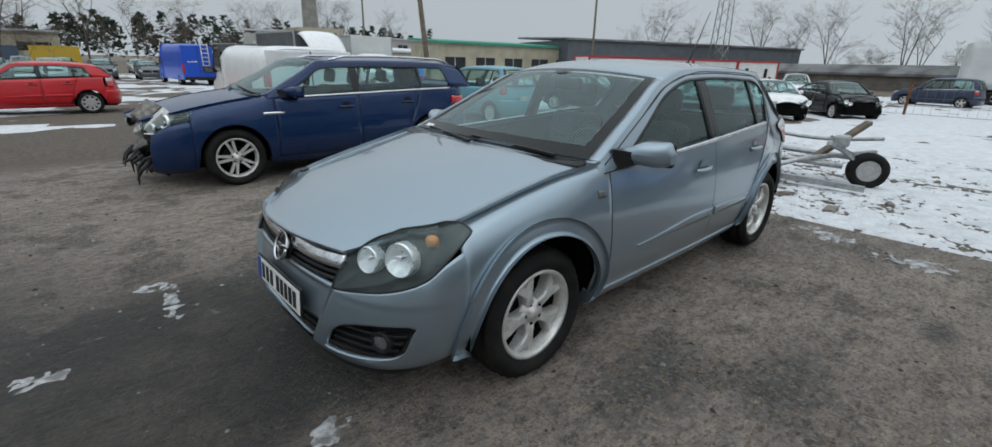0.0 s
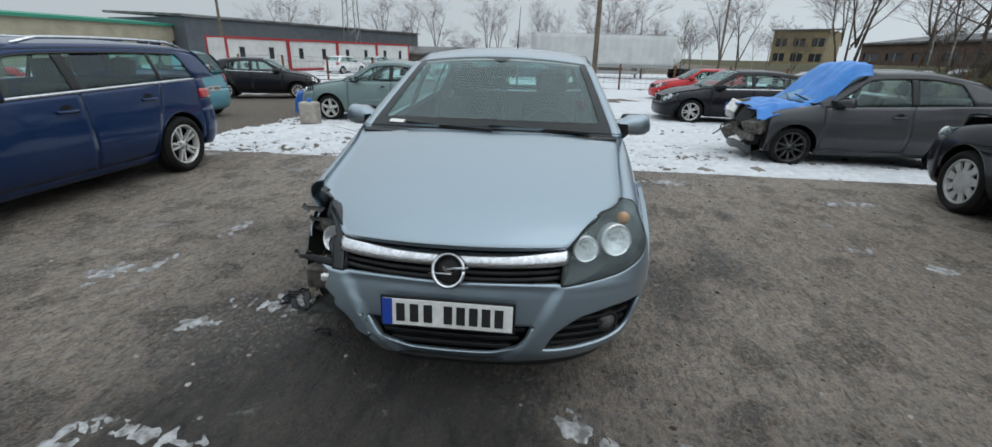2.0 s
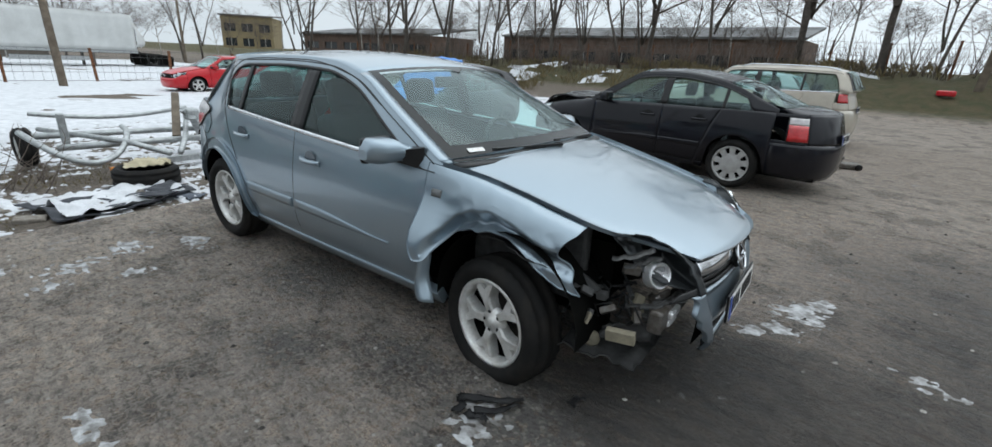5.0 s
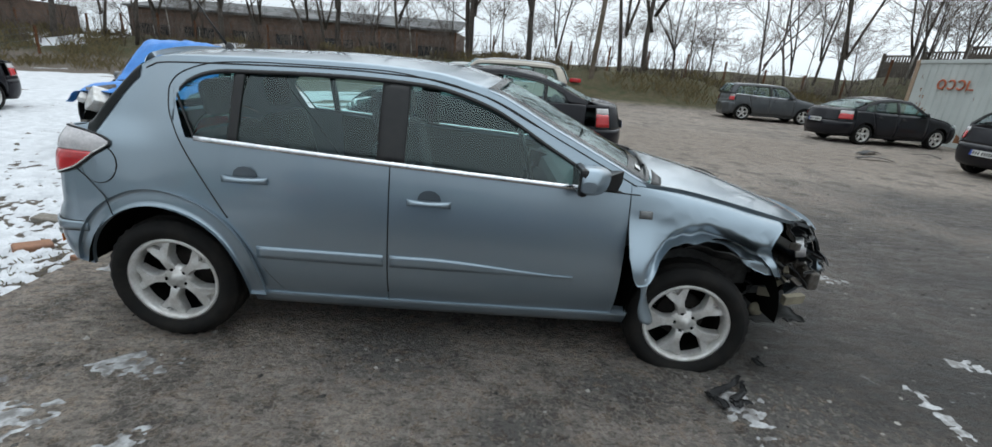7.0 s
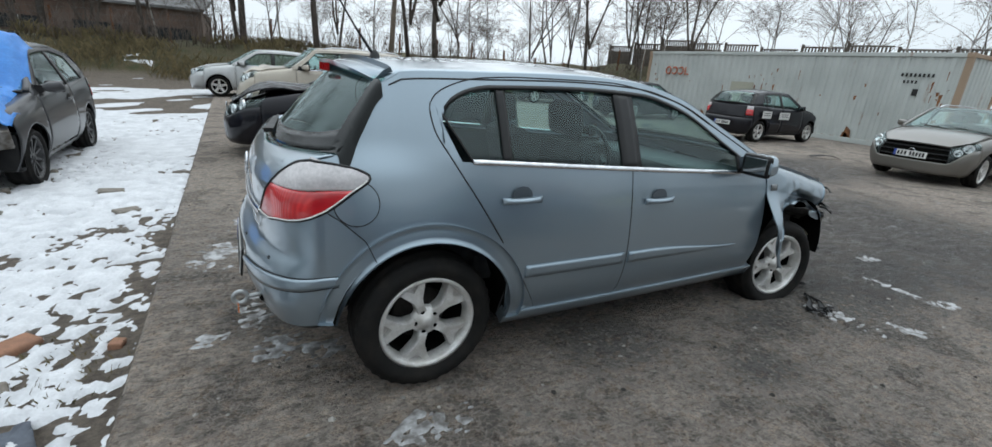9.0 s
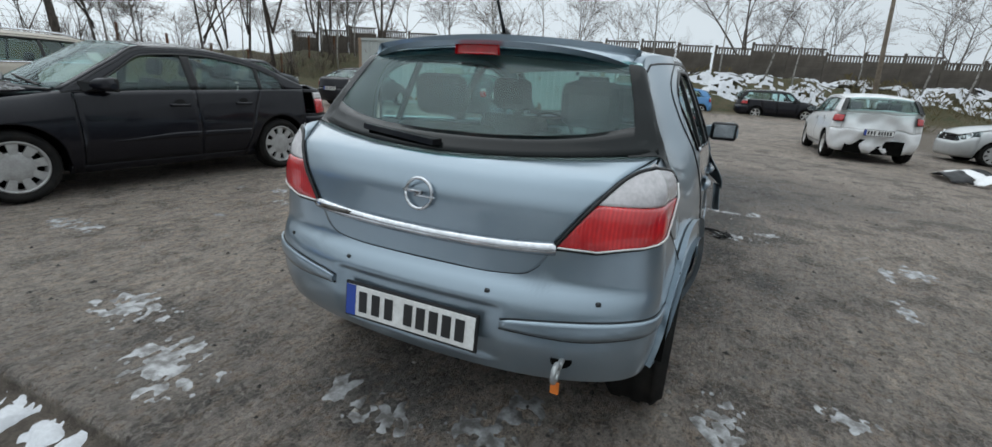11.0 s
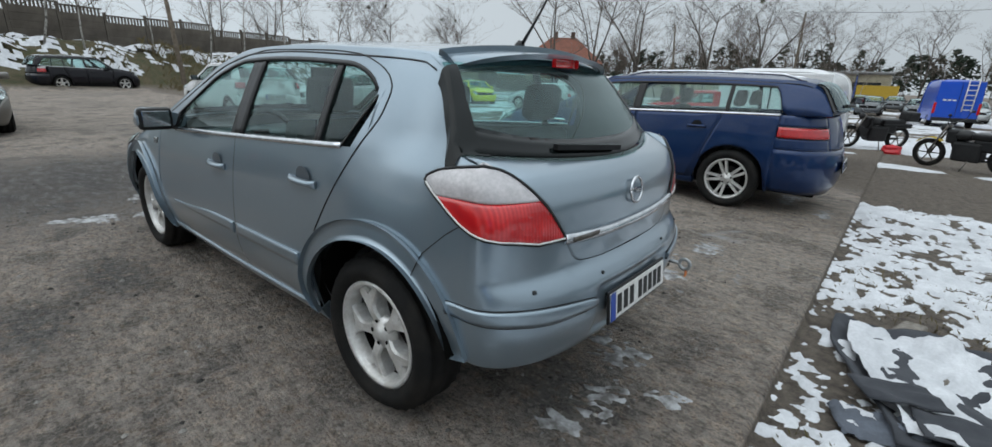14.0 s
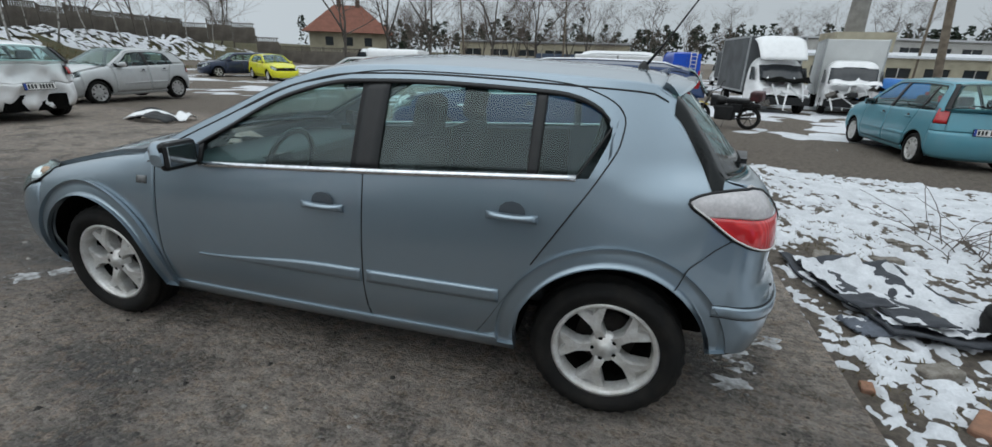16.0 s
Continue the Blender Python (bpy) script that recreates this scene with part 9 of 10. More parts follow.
CURTAIN = surface("dirty_white_curtain", (0.62, 0.63, 0.62), (0.50, 0.51, 0.50), 0.6, scale=0.8, fine=30)
GREY_CURTAIN = surface("dark_grey_tarpaulin", (0.09, 0.095, 0.10), (0.06, 0.063, 0.066), 0.6, scale=1.0)
BLUE_BODY = paint("bright_blue_paint", (0.015, 0.07, 0.42), 0.0, 0.4, 0.15)


def cab_shell(parent, x0, x1, w, h, mat, nose=0.7, crushed=None):
    """A van cab from its back x0 to its bumper x1: floor line, bonnet, screen and roof in one skin."""
    prof = curve_of([(x0, h), (x0 + 0.45, h - 0.03), (x1 - nose - 0.55, h - 0.25), (x1 - nose, 1.28), (x1 - 0.12, 0.98), (x1, 0.75)])

    def f(u, v):
        x = x0 + u * (x1 - x0)
        a = math.pi * v
        zt_ = prof(x)
        y = w * (1 - 0.10 * smoothstep(x1 - 0.5, x1, x)) * math.copysign(abs(math.cos(a)) ** 0.35, math.cos(a))
        z = 0.38 + (zt_ - 0.38) * abs(math.sin(a)) ** 0.45
        return (x, y, z)
    cab = part("cab", sheet(30, 28, f, 0.03, warp=crushed), mat, parent)
    part("windscreen", sheet(8, 10, lambda u, v: (lambda x, s: (x + 0.03, s, prof(x) + 0.0 if abs(s) < 0.5 * w else prof(x) - 0.04))(x1 - nose - 0.02 - u * 0.52, w * 0.84 * (2 * v - 1)), 0.01, flip=False, warp=crushed), DARK_PANE, cab)
    for sg in (1, -1):
        part("side_window", sheet(6, 5, lambda u, v: (x1 - nose - 0.10 - 0.75 * u - 0.35 * v * (1 - u), sg * (w + 0.012), 1.25 + 0.52 * v), 0.006, flip=sg > 0), DARK_PANE, cab)
        part("headlight", boxed(x1 - 0.22, x1 - 0.02, sg * w * 0.72 - 0.12, sg * w * 0.72 + 0.12, 0.78, 0.98, bevel=0.03), CLEAR_LENS, cab)
    part("bumper", boxed(x1 - 0.18, x1 + 0.04, -w * 0.95, w * 0.95, 0.36, 0.66, bevel=0.04), PLASTIC, cab)
    return cab


def box_truck(m, label, length, h, box_mat, cab_mat, crushed=None, fairing=True, wreck=True, seed=1, frame_mat=None):
    t = thing("box_truck", m, label, "truck")
    part("chassis_frame", boxed(-length / 2, length / 2 + 1.9, -0.45, 0.45, 0.45, 0.62), CAVITY, t)
    b = part("load_box", boxed(-length / 2, length / 2, -1.1, 1.1, 0.72, h, bevel=0.03), box_mat, t)
    for x in (-length / 2, length / 2 - 0.06):
        for y in (-1.12, 1.06):
            part("corner_post", boxed(x, x + 0.07, y, y + 0.06, 0.70, h + 0.02), frame_mat or GALV, b)
    for y in (-1.12, 1.06):
        for z in (0.70, h - 0.06):
            part("edge_rail", boxed(-length / 2 + 0.08, length / 2 - 0.07, y, y + 0.06, z, z + 0.08), frame_mat or GALV, b)
    part("box_door", boxed(-0.5, 0.4, 1.105, 1.125, 0.85, h - 0.25, bevel=0.01), box_mat, b)
    x0 = length / 2 + 0.08
    cab_shell(t, x0, x0 + 2.0, 0.98, 2.15, cab_mat, 0.75, crushed)
    if fairing:
        part("roof_fairing", sheet(10, 12, lambda u, v: (x0 + 0.05 + 1.0 * u, 0.98 * (2 * v - 1) * (1 - 0.1 * u), 2.08 + (h - 2.05) * (1 - u ** 1.6) * (1 - 0.15 * (2 * v - 1) ** 4)), 0.03, flip=False, warp=crushed), cab_mat, t)
    if wreck:
        r = random.Random(seed)
        part("buckled_bonnet", sheet(12, 10, lambda u, v: (x0 + 1.25 + 0.75 * u, 0.85 * (2 * v - 1), 1.30 + 0.35 * u - 0.4 * u * u + 0.12 * noise.noise((u * 3, v * 4, seed))), 0.02, flip=False), CAVITY if seed == 1 else cab_mat, t)
        for k in range(14):
            c = Vector((x0 + r.uniform(1.3, 2.1), r.uniform(-0.9, 0.9), r.uniform(0.4, 1.15)))
            q = r.uniform(0.06, 0.2)
            part("engine_wreckage", boxed(-q, q, -q * 0.8, q * 0.8, -q * 0.5, q * 0.5, bevel=0.02, m=Matrix.Translation(c) @ pose(0, 0, 0, r.uniform(-50, 50), r.uniform(-50, 50), r.uniform(-90, 90))), (PLASTIC, METAL_RAW, CAVITY, cab_mat)[k % 4], t)
        for k in range(5):
            bm = bmesh.new()
            bar(bm, (x0 + 1.9, r.uniform(-0.9, 0.9), r.uniform(0.9, 1.4)), (x0 + r.uniform(2.0, 2.4), r.uniform(-0.9, 0.9), r.uniform(0.15, 0.8)), 0.08, 0.05, 0.03)
            part("bent_strut", bm, cab_mat, t)
    road_wheels(t, (-length / 2 + 0.9, x0 + 1.15), 0.86)
    return t


def crumple_cab(p):
    k = smoothstep(2.6, 4.0, p.x) * smoothstep(0.7, 1.6, p.z)
    n = noise.noise_vector((p.x * 2.2, p.y * 2.2, p.z * 2.2 + 4))
    return (p.x - k * (0.55 + 0.5 * n.x), p.y + 0.25 * k * n.y, p.z - k * (0.15 - 0.3 * n.z))


box_truck(pose(-6.9, -23.4, ground_z(-6.3, -21), 0, 0, 95), "dark tarpaulin box truck with a white cab, engine laid bare", 4.2, 3.0, GREY_CURTAIN, WHITE, seed=1)
box_truck(pose(-10.6, -23.6, ground_z(-9, -21), 0, 0, 78), "white box van with its whole cab smashed in", 3.6, 3.0, CURTAIN, WHITE, crumple_cab, False, True, 2)


def panel_van(m, label, L, w, h, mat, ladder=False, windows=False):
    t = thing("van", m, label, "van")

    def f(u, v):
        x = -L / 2 + u * (L - 1.5)
        a = math.pi * v
        k = 1 - 0.06 * smoothstep(0.08, 0.0, u)
        return (x, w * k * math.copysign(abs(math.cos(a)) ** 0.28, math.cos(a)), 0.36 + (h - 0.36) * k * abs(math.sin(a)) ** 0.35)
    part("body", sheet(16, 28, f, 0.03), mat, t)
    for y0, y1 in ((-w * 0.93, -0.006), (0.006, w * 0.93)):
        part("rear_door", boxed(-L / 2 - 0.03, -L / 2 + 0.02, y0, y1, 0.42, h * 0.955, bevel=0.02), mat, t)
    part("door_gap", boxed(-L / 2 - 0.035, -L / 2 - 0.028, -0.008, 0.008, 0.45, h * 0.94), TRIM, t)
    for sg in (1, -1):
        part("tail_lamp", boxed(-L / 2 - 0.05, -L / 2 + 0.06, sg * w * 0.93 - 0.06, sg * w * 0.93 + 0.06, 0.75, 1.35, bevel=0.02), RED_LENS, t)
        if windows:
            part("rear_window", boxed(-L / 2 - 0.045, -L / 2 - 0.028, sg * w * 0.46 - 0.28, sg * w * 0.46 + 0.28, h * 0.58, h * 0.86, bevel=0.02), DARK_PANE, t)
    part("rear_bumper", boxed(-L / 2 - 0.12, -L / 2 + 0.05, -w * 0.95, w * 0.95, 0.34, 0.55, bevel=0.03), PLASTIC, t)
    cab_shell(t, L / 2 - 1.55, L / 2, w, h, mat, 0.65)
    mirror(t, L / 2 - 0.75, w, 1.25, 1, TRIM, 1.1)
    mirror(t, L / 2 - 0.75, -w, 1.25, -1, TRIM, 1.1)
    if ladder:
        ld = part("ladder", tubes([([(-L / 2 - 0.1, -0.62, 0.9), (-L / 2 - 0.1, -0.62, h + 0.05)], 0.03, 6), ([(-L / 2 - 0.1, -0.22, 0.9), (-L / 2 - 0.1, -0.22, h + 0.05)], 0.03, 6)]), PANEL_WHITE, t)
        for k in range(7):
            part("rung", tubes([([(-L / 2 - 0.1, -0.62, 1.0 + 0.26 * k), (-L / 2 - 0.1, -0.22, 1.0 + 0.26 * k)], 0.025, 6)]), PANEL_WHITE, ld)
        for k in range(3):
            part("lettering_bar", boxed(-L / 2 - 0.045, -L / 2 - 0.036, 0.1 + 0.2 * k, 0.25 + 0.2 * k, 1.45, 1.53), PANEL_WHITE, t)
    road_wheels(t, (-L / 2 + 0.95, L / 2 - 0.95), w - 0.12, 0.34)
    return t


panel_van(pose(-4.6, -38, ground_z(-4, -36), 0, 0, -84), "tall bright blue van with a white ladder on its doors", 5.6, 1.0, 2.6, BLUE_BODY, True)
panel_van(pose(-1.0, -9.4, ground_z(-1, -9.4), 0, 0, -90), "white compact panel van parked behind the estate car", 4.2, 0.88, 1.76, WHITE, False)
panel_van(pose(13.5, -25.5, ground_z(13, -25), 0, 0, 2), "white delivery van in the far row of cars", 4.8, 0.95, 2.0, WHITE, False)
box_truck(pose(-9.8, -44, ground_z(-8, -42), 0, 0, -82), "small grey tarpaulin truck at the end of the lot", 4.5, 2.9, GREY_CURTAIN, WHITE, None, False, False, 3)
solo("yellow_container", boxed(-1.5, 3.5, -88, -85.6, -0.5, 2.2, bevel=0.02), surface("yellow_sheet_steel", (0.55, 0.36, 0.03), (0.45, 0.30, 0.03), 0.6), "yellow steel container at the lot's end", "container")
solo("blue_container", boxed(4.5, 16, -88, -85.6, -0.5, 2.1, bevel=0.02), surface("blue_grey_sheet_steel", (0.07, 0.10, 0.16), (0.05, 0.07, 0.11), 0.6), "blue-grey steel container at the lot's end", "container")

# parked rows far off
for k in range(9):
    S_, g_ = gen("hatch", 4.1, 0.86, 1.46, 2.5, 0.85, 0.95, 0.96)
    if k == 0:
        proto = build_car(S_, pose(0, 0, -40), "dusty parked car in the far row", options("hatch", g_, S_, GREY_CAR, fine=0.35, cabin=False, group="far row of cars"))
        proto2 = build_car(S_, pose(0, 0, -40), "pale dusty parked car in the far row", options("hatch", g_, S_, SILVER, fine=0.35, cabin=False, group="far row of cars"))
for k in range(13):
    x, y = 11.0 - 2.9 * (k % 7) + (0 if k < 7 else -1.2), -46.0 - 15 * (k // 7)
    copy_thing(proto if k % 3 else proto2, pose(x, y, ground_z(x, y), 0, 0, 92 + 4 * math.sin(k)))
for q in (proto, proto2):
    for c in (*q.children_recursive, q):
        bpy.data.objects.remove(c)

# semi-trailer
semi = thing("semi_trailer", pose(-43.9, 5.1, ground_z(-42, 8), 0, 0, 100), "long white curtain-side semi-trailer with a torn front end", "trailer")
part("curtain", sheet(60, 8, lambda u, v: (-6.5 + 13 * u, -1.26 - 0.02 * math.sin(u * 130) - 0.03 * noise.noise((u * 20, v * 3, 1)), 1.18 + 2.62 * v), 0.01), CURTAIN, semi)
part("curtain", sheet(60, 8, lambda u, v: (-6.5 + 13 * u, 1.26 + 0.02 * math.sin(u * 130), 1.18 + 2.62 * v), 0.01, flip=True), CURTAIN, semi)
part("roof_sheet", sheet(30, 4, lambda u, v: (-6.5 + 13 * u, -1.26 + 2.52 * v, 3.84 - 0.28 * smoothstep(0.82, 1.0, u) + 0.05 * noise.noise((u * 12, v * 3, 3)) * smoothstep(0.7, 1, u)), 0.03), CURTAIN, semi)
part("end_door", boxed(-6.53, -6.48, -1.26, 1.26, 1.15, 3.85), CURTAIN, semi)
part("torn_flap", sheet(10, 8, lambda u, v: (6.5 + 0.7 * u + 0.15 * math.sin(4 * v), -1.2 + 0.3 * u, 1.5 + 2.1 * v * (1 - 0.5 * u) + 0.2 * noise.noise((u * 4, v * 4, 2))), 0.01), CURTAIN, semi)
part("bed", boxed(-6.5, 6.6, -1.25, 1.25, 1.0, 1.16), CAVITY, semi)
part("side_rail", boxed(-6.5, 6.5, -1.29, -1.25, 1.02, 1.20), GALV, semi)
for sg in (1, -1):
    part("landing_leg", boxed(3.6, 3.75, sg * 0.8 - 0.07, sg * 0.8 + 0.07, 0.05, 1.0), METAL_RAW, semi)
part("under_run_guard", boxed(-1.2, 3.2, -1.24, -1.2, 0.45, 0.75), GALV, semi)
part("tractor_wreck", boxed(6.9, 9.2, -1.1, 1.1, 0.5, 1.4, bevel=0.15, m=pose(0, 0, 0, 4, 3, 0)), CAVITY, semi)
road_wheels(semi, (-4.6, -3.3, -2.0, 7.6), 1.05, 0.5, 0.28)

# ---- boat trailer frame, spare tyre and clutter by the slab ----
TY = -0.10
boat = thing("boat_trailer", pose(-5.35, -0.15, ground_z(-5.3, -0.2) + 0.01, 0, 0, 0), "galvanised boat trailer frame with two small wheels", "trailer")
for y in (-0.28, 0.28):
    part("long_beam", tubes([([(-0.9, y * 3.2, 0.42), (0.55, y * 1.2, 0.40), (1.1, y * 0.2, 0.30)], 0.035, 6)]), GALV, boat)
part("front_hoop", tubes([([(0.05 + 0.75 * math.sin(a), -1.02 + 0.5 * (1 - math.cos(a)) - 0.2, 0.52 - 0.30 * math.sin(a) ** 2) for a in [3.1416 * k / 16 for k in range(17)]], 0.035, 8)]), GALV, boat)
part("cross_member", tubes([([(-0.4, -1.05, 0.40), (-0.4, 0.85, 0.36)], 0.04, 6)]), GALV, boat)
part("cross_member", tubes([([(0.25, -0.95, 0.34), (0.25, 0.75, 0.32)], 0.04, 6)]), GALV, boat)
part("rear_arc", tubes([([(-0.95 - 0.08 * math.sin(3.14 * k / 10), -0.95 + 0.19 * k, 0.62 - 0.10 * math.sin(3.14 * k / 10)) for k in range(11)], 0.03, 6)]), GALV, boat)
bm = bmesh.new()
bar(bm, (-0.75, 0.75, 0.85), (0.2, 0.35, 0.35), 0.10, 0.10, 0.06)
part("bunk_board", bm, TIMBER, boat)
bm = bmesh.new()
bar(bm, (-0.6, 0.95, 0.25), (0.3, 0.55, 0.62), 0.08, 0.08, 0.05)
bar(bm, (-0.1, 1.0, 0.2), (0.1, 0.5, 0.7), 0.07, 0.07, 0.04)
part("bent_strut", bm, GALV, boat)
bm = bmesh.new()
bar(bm, (0.75, -0.2, 0.16), (0.5, 1.1, 0.10), 0.10, 0.10, 0.07)
part("tow_bar", bm, GALV, boat)
part("winch", boxed(-0.05, 0.15, 0.55, 0.72, 0.55, 0.72, bevel=0.03), GALV, boat)
part("winch_post", boxed(-0.02, 0.08, -0.85, -0.78, 0.35, 0.72, bevel=0.01), GALV, boat)
part("side_marker", boxed(0.74, 0.80, -0.62, -0.52, 0.10, 0.15, bevel=0.01), AMBER_LENS, boat)
wheel(boat, -0.12, 0.98, 0.25, 1, 0.25, 0.14, 0.155, "cover", STEEL_COVER, -68)
wheel(boat, -0.55, -1.12, 0.25, -1, 0.25, 0.14, 0.155, "cover", STEEL_COVER)
spare = solo("spare_tyre", wheel_mesh(0.325, 0.22, 0.205, "none", CAVITY)[0].copy(), None, "worn car tyre lying flat in the snow", "tyre")
spare.matrix_basis = pose(-3.88, -0.60, ground_z(-3.9, -0.6) + 0.11, 90, 0, 0)
CLOTH = surface("cream_cloth", (0.52, 0.46, 0.32), (0.40, 0.35, 0.24), 0.95, scale=8, depth=0.3)
cl = solo("cloth", sheet(24, 18, lambda u, v: (-0.22 + 0.44 * u, -0.13 + 0.26 * v, 0.05 + 0.06 * noise.noise((u * 6, v * 5, 1)) + 0.05 * math.sin(math.pi * u) * math.sin(math.pi * v)), 0.004), CLOTH, "crumpled cream cloth on the tyre", "cloth")
cl.matrix_basis = pose(-3.92, -0.56, ground_z(-3.9, -0.6) + 0.19, 0, 0, 70)
RAG = surface("blue_grey_rag", (0.12, 0.135, 0.165), (0.09, 0.10, 0.12), 0.95, scale=8, depth=0.3)
rg = solo("rag", sheet(16, 14, lambda u, v: (-0.16 + 0.32 * u, -0.11 + 0.22 * v, 0.02 + 0.07 * abs(noise.noise((u * 5, v * 5, 3)))), 0.004), RAG, "wet blue-grey rag in the snow", "rag")
rg.matrix_basis = pose(-2.95, -0.55, ground_z(-2.95, -0.5) + 0.0, 0, 0, 20)
FELT = surface("dark_car_carpet", (0.030, 0.033, 0.040), (0.055, 0.058, 0.066), 0.95, scale=7, fine=150, depth=0.4)


def carpet(u, v):
    x, y = -0.42 + 0.84 * u, -0.62 + 1.24 * v
    edge = min(u, 1 - u, v, 1 - v)
    return (x + 0.06 * math.sin(5 * v), y + 0.05 * math.sin(4 * u), 0.03 + 0.05 * noise.noise((u * 3, v * 3, 4)) + 0.035 * math.exp(-((edge / 0.06) ** 2)) + 0.02 * noise.noise((u * 9, v * 9, 2)))


cp = solo("car_carpet", sheet(34, 44, carpet, 0.012), FELT, "dark moulded car carpet lying in the snow, half covered", "carpet")
cp.matrix_basis = pose(-3.24, -1.08, ground_z(-3.2, -1.0) + 0.0, 0, 0, 12)
sn = solo("carpet_snow", sheet(40, 50, lambda u, v: (lambda p: (p[0] * 0.86, p[1] * 0.86, p[2] + 0.012 + 0.05 * noise.fractal((u * 4, v * 4, 9), 0.8, 2.0, 4)))(carpet(u, v)), 0.0), SNOW, "melting snow on the dark carpet", "snow", kind="stuff")
sn.matrix_basis = cp.matrix_basis
for dx, dy, rz, sx, sy in ((-3.0, -0.80, 30, 0.17, 0.09), (-3.22, -0.66, 100, 0.13, 0.16)):
    fl = solo("carpet_offcut", sheet(10, 8, lambda u, v: (sx * (2 * u - 1), sy * (2 * v - 1), 0.075 + 0.02 * noise.noise((u * 3, v * 3, dx)) + 0.03 * u), 0.008), FELT, "folded offcut of dark felt on the carpet", "carpet")
    fl.matrix_basis = pose(dx, dy, ground_z(dx, dy), 0, 0, rz)
BRICKS = surface("broken_brick", (0.30, 0.15, 0.09), (0.22, 0.12, 0.08), 0.9, scale=15, depth=0.5)
for x, y, rz, mt in ((-3.09, -0.13, 20, STONE), (-3.05, -1.75, 70, STONE), (-3.09, 0.29, 50, BRICKS), (-3.6, -1.9, 10, STONE), (-2.65, 0.15, 80, BRICKS), (-3.5, 0.9, 0, STONE), (-2.95, 2.6, 40, STONE), (-3.2, 3.4, 10, STONE)):
    q = solo("brick", boxed(-0.11, 0.11, -0.06, 0.06, -0.03, 0.045, bevel=0.015), mt, "broken brick half sunk in snow", "brick", "bricks by the slab")
    q.matrix_basis = pose(x, y, ground_z(x, y), 6, 4, rz)
    if x > -2.7:
        q.scale = (0.35, 0.5, 0.6)
BAGBLUE = surface("blue_plastic_bag", (0.02, 0.14, 0.52), (0.015, 0.10, 0.40), 0.35, scale=8, depth=0.3)


def sack(w, h, seed):
    def f(u, v):
        a = 6.2832 * u
        q = w * (1 - 0.25 * v ** 3) * (1 + 0.22 * noise.noise((math.cos(a) * 2, math.sin(a) * 2, v * 3 + seed))) * (abs(math.sin(math.pi * min(1, v * 0.5 + 0.5))) ** 0.4 if v > 0.9 else 1)
        return (q * math.cos(a), q * math.sin(a), h * v)
    return sheet(26, 12, f, 0.004, flip=True)


bag = solo("refuse_bag", sack(0.30, 0.66, 3), BAGBLUE, "bright blue plastic refuse bag standing full", "bag")
bag.location = (-9.4, -6.5, ground_z(-9.4, -6.5))
can = thing("canister", pose(-6.7, -5.05, ground_z(-6.7, -5.05)), "weathered translucent plastic canister in the snow", "canister")
CANM = surface("dirty_clear_plastic", (0.42, 0.40, 0.36), (0.30, 0.25, 0.2), 0.4, scale=10)
part("tank", boxed(-0.16, 0.16, -0.20, 0.20, 0, 0.50, bevel=0.05), CANM, can)
part("cap", lathe([(0.0, 0.58), (0.05, 0.58), (0.055, 0.52), (0.055, 0.49)], 14, "z"), BAGBLUE, can)

# debris by the white hatchback
for k, (x, y, s, mt) in enumerate(((7.9, -4.9, 0.5, PLASTIC), (8.3, -5.2, 0.45, WHITE), (8.6, -5.5, 0.4, PLASTIC), (7.6, -5.4, 0.35, WHITE))):
    d = solo("bumper_scrap", sheet(12, 6, lambda u, v: (s * (2 * u - 1), 0.3 * s * (2 * v - 1), 0.05 + 0.16 * math.sin(math.pi * u) * (1 - 0.5 * v) + 0.05 * noise.noise((u * 4, v * 4, k))), 0.01), mt, "broken bumper skin lying on the ground", "scrap", "scrap by the white car")
    d.matrix_basis = pose(x, y, ground_z(x, y), 0, 0, 40 * k)
for x, y, s in ((9.6, 8.2, 0.4), (10.4, 9.4, 0.5), (12.2, 9.6, 0.3), (10.4, 3.6, 0.35), (3.9, 5.0, 0.0)):
    if s:
        d = solo("plastic_scrap", sheet(8, 4, lambda u, v: (s * (2 * u - 1), 0.18 * s * (2 * v - 1), 0.03 + 0.06 * math.sin(3 * u)), 0.01), PLASTIC, "black plastic scrap on the dirt", "scrap", "scrap by the container")
        d.matrix_basis = pose(x, y, ground_z(x, y), 0, 0, 60 * s * 7)
jk = thing("trolley_jack", pose(2.35, 7.4, ground_z(2, 7.4), 0, 0, 200), "small dark trolley jack on the ground", "jack")
part("frame", boxed(-0.30, 0.30, -0.12, 0.12, 0.04, 0.10, bevel=0.015), METAL_RAW, jk)
part("saddle", lathe([(0.0, 0.2), (0.05, 0.2), (0.06, 0.17), (0.03, 0.1)], 14, "z"), METAL_RAW, jk)
for x in (-0.25, 0.25):
    for y in (-0.13, 0.13):
        part("castor", lathe([(0.0, 0.02), (0.05, 0.02), (0.05, -0.02), (0.0, -0.02)], 14, "y"), RUBBER, jk).location = (x, y, 0.05)
cone_ = solo("red_canister", boxed(-0.3, 0.3, -0.15, 0.15, 0, 0.22, bevel=0.06), RED, "small red plastic tank at the pole's foot", "tank")
cone_.matrix_basis = pose(4.9, 24.0, terrain(4.9, 24.0))
sack_w = solo("white_sack", sack(0.5, 0.8, 8), surface("white_woven_plastic", (0.5, 0.52, 0.55), (0.15, 0.25, 0.45), 0.6, scale=3), "white and blue woven sack by the container's corner", "bag")
sack_w.location = (16.0, 2.6, 0)
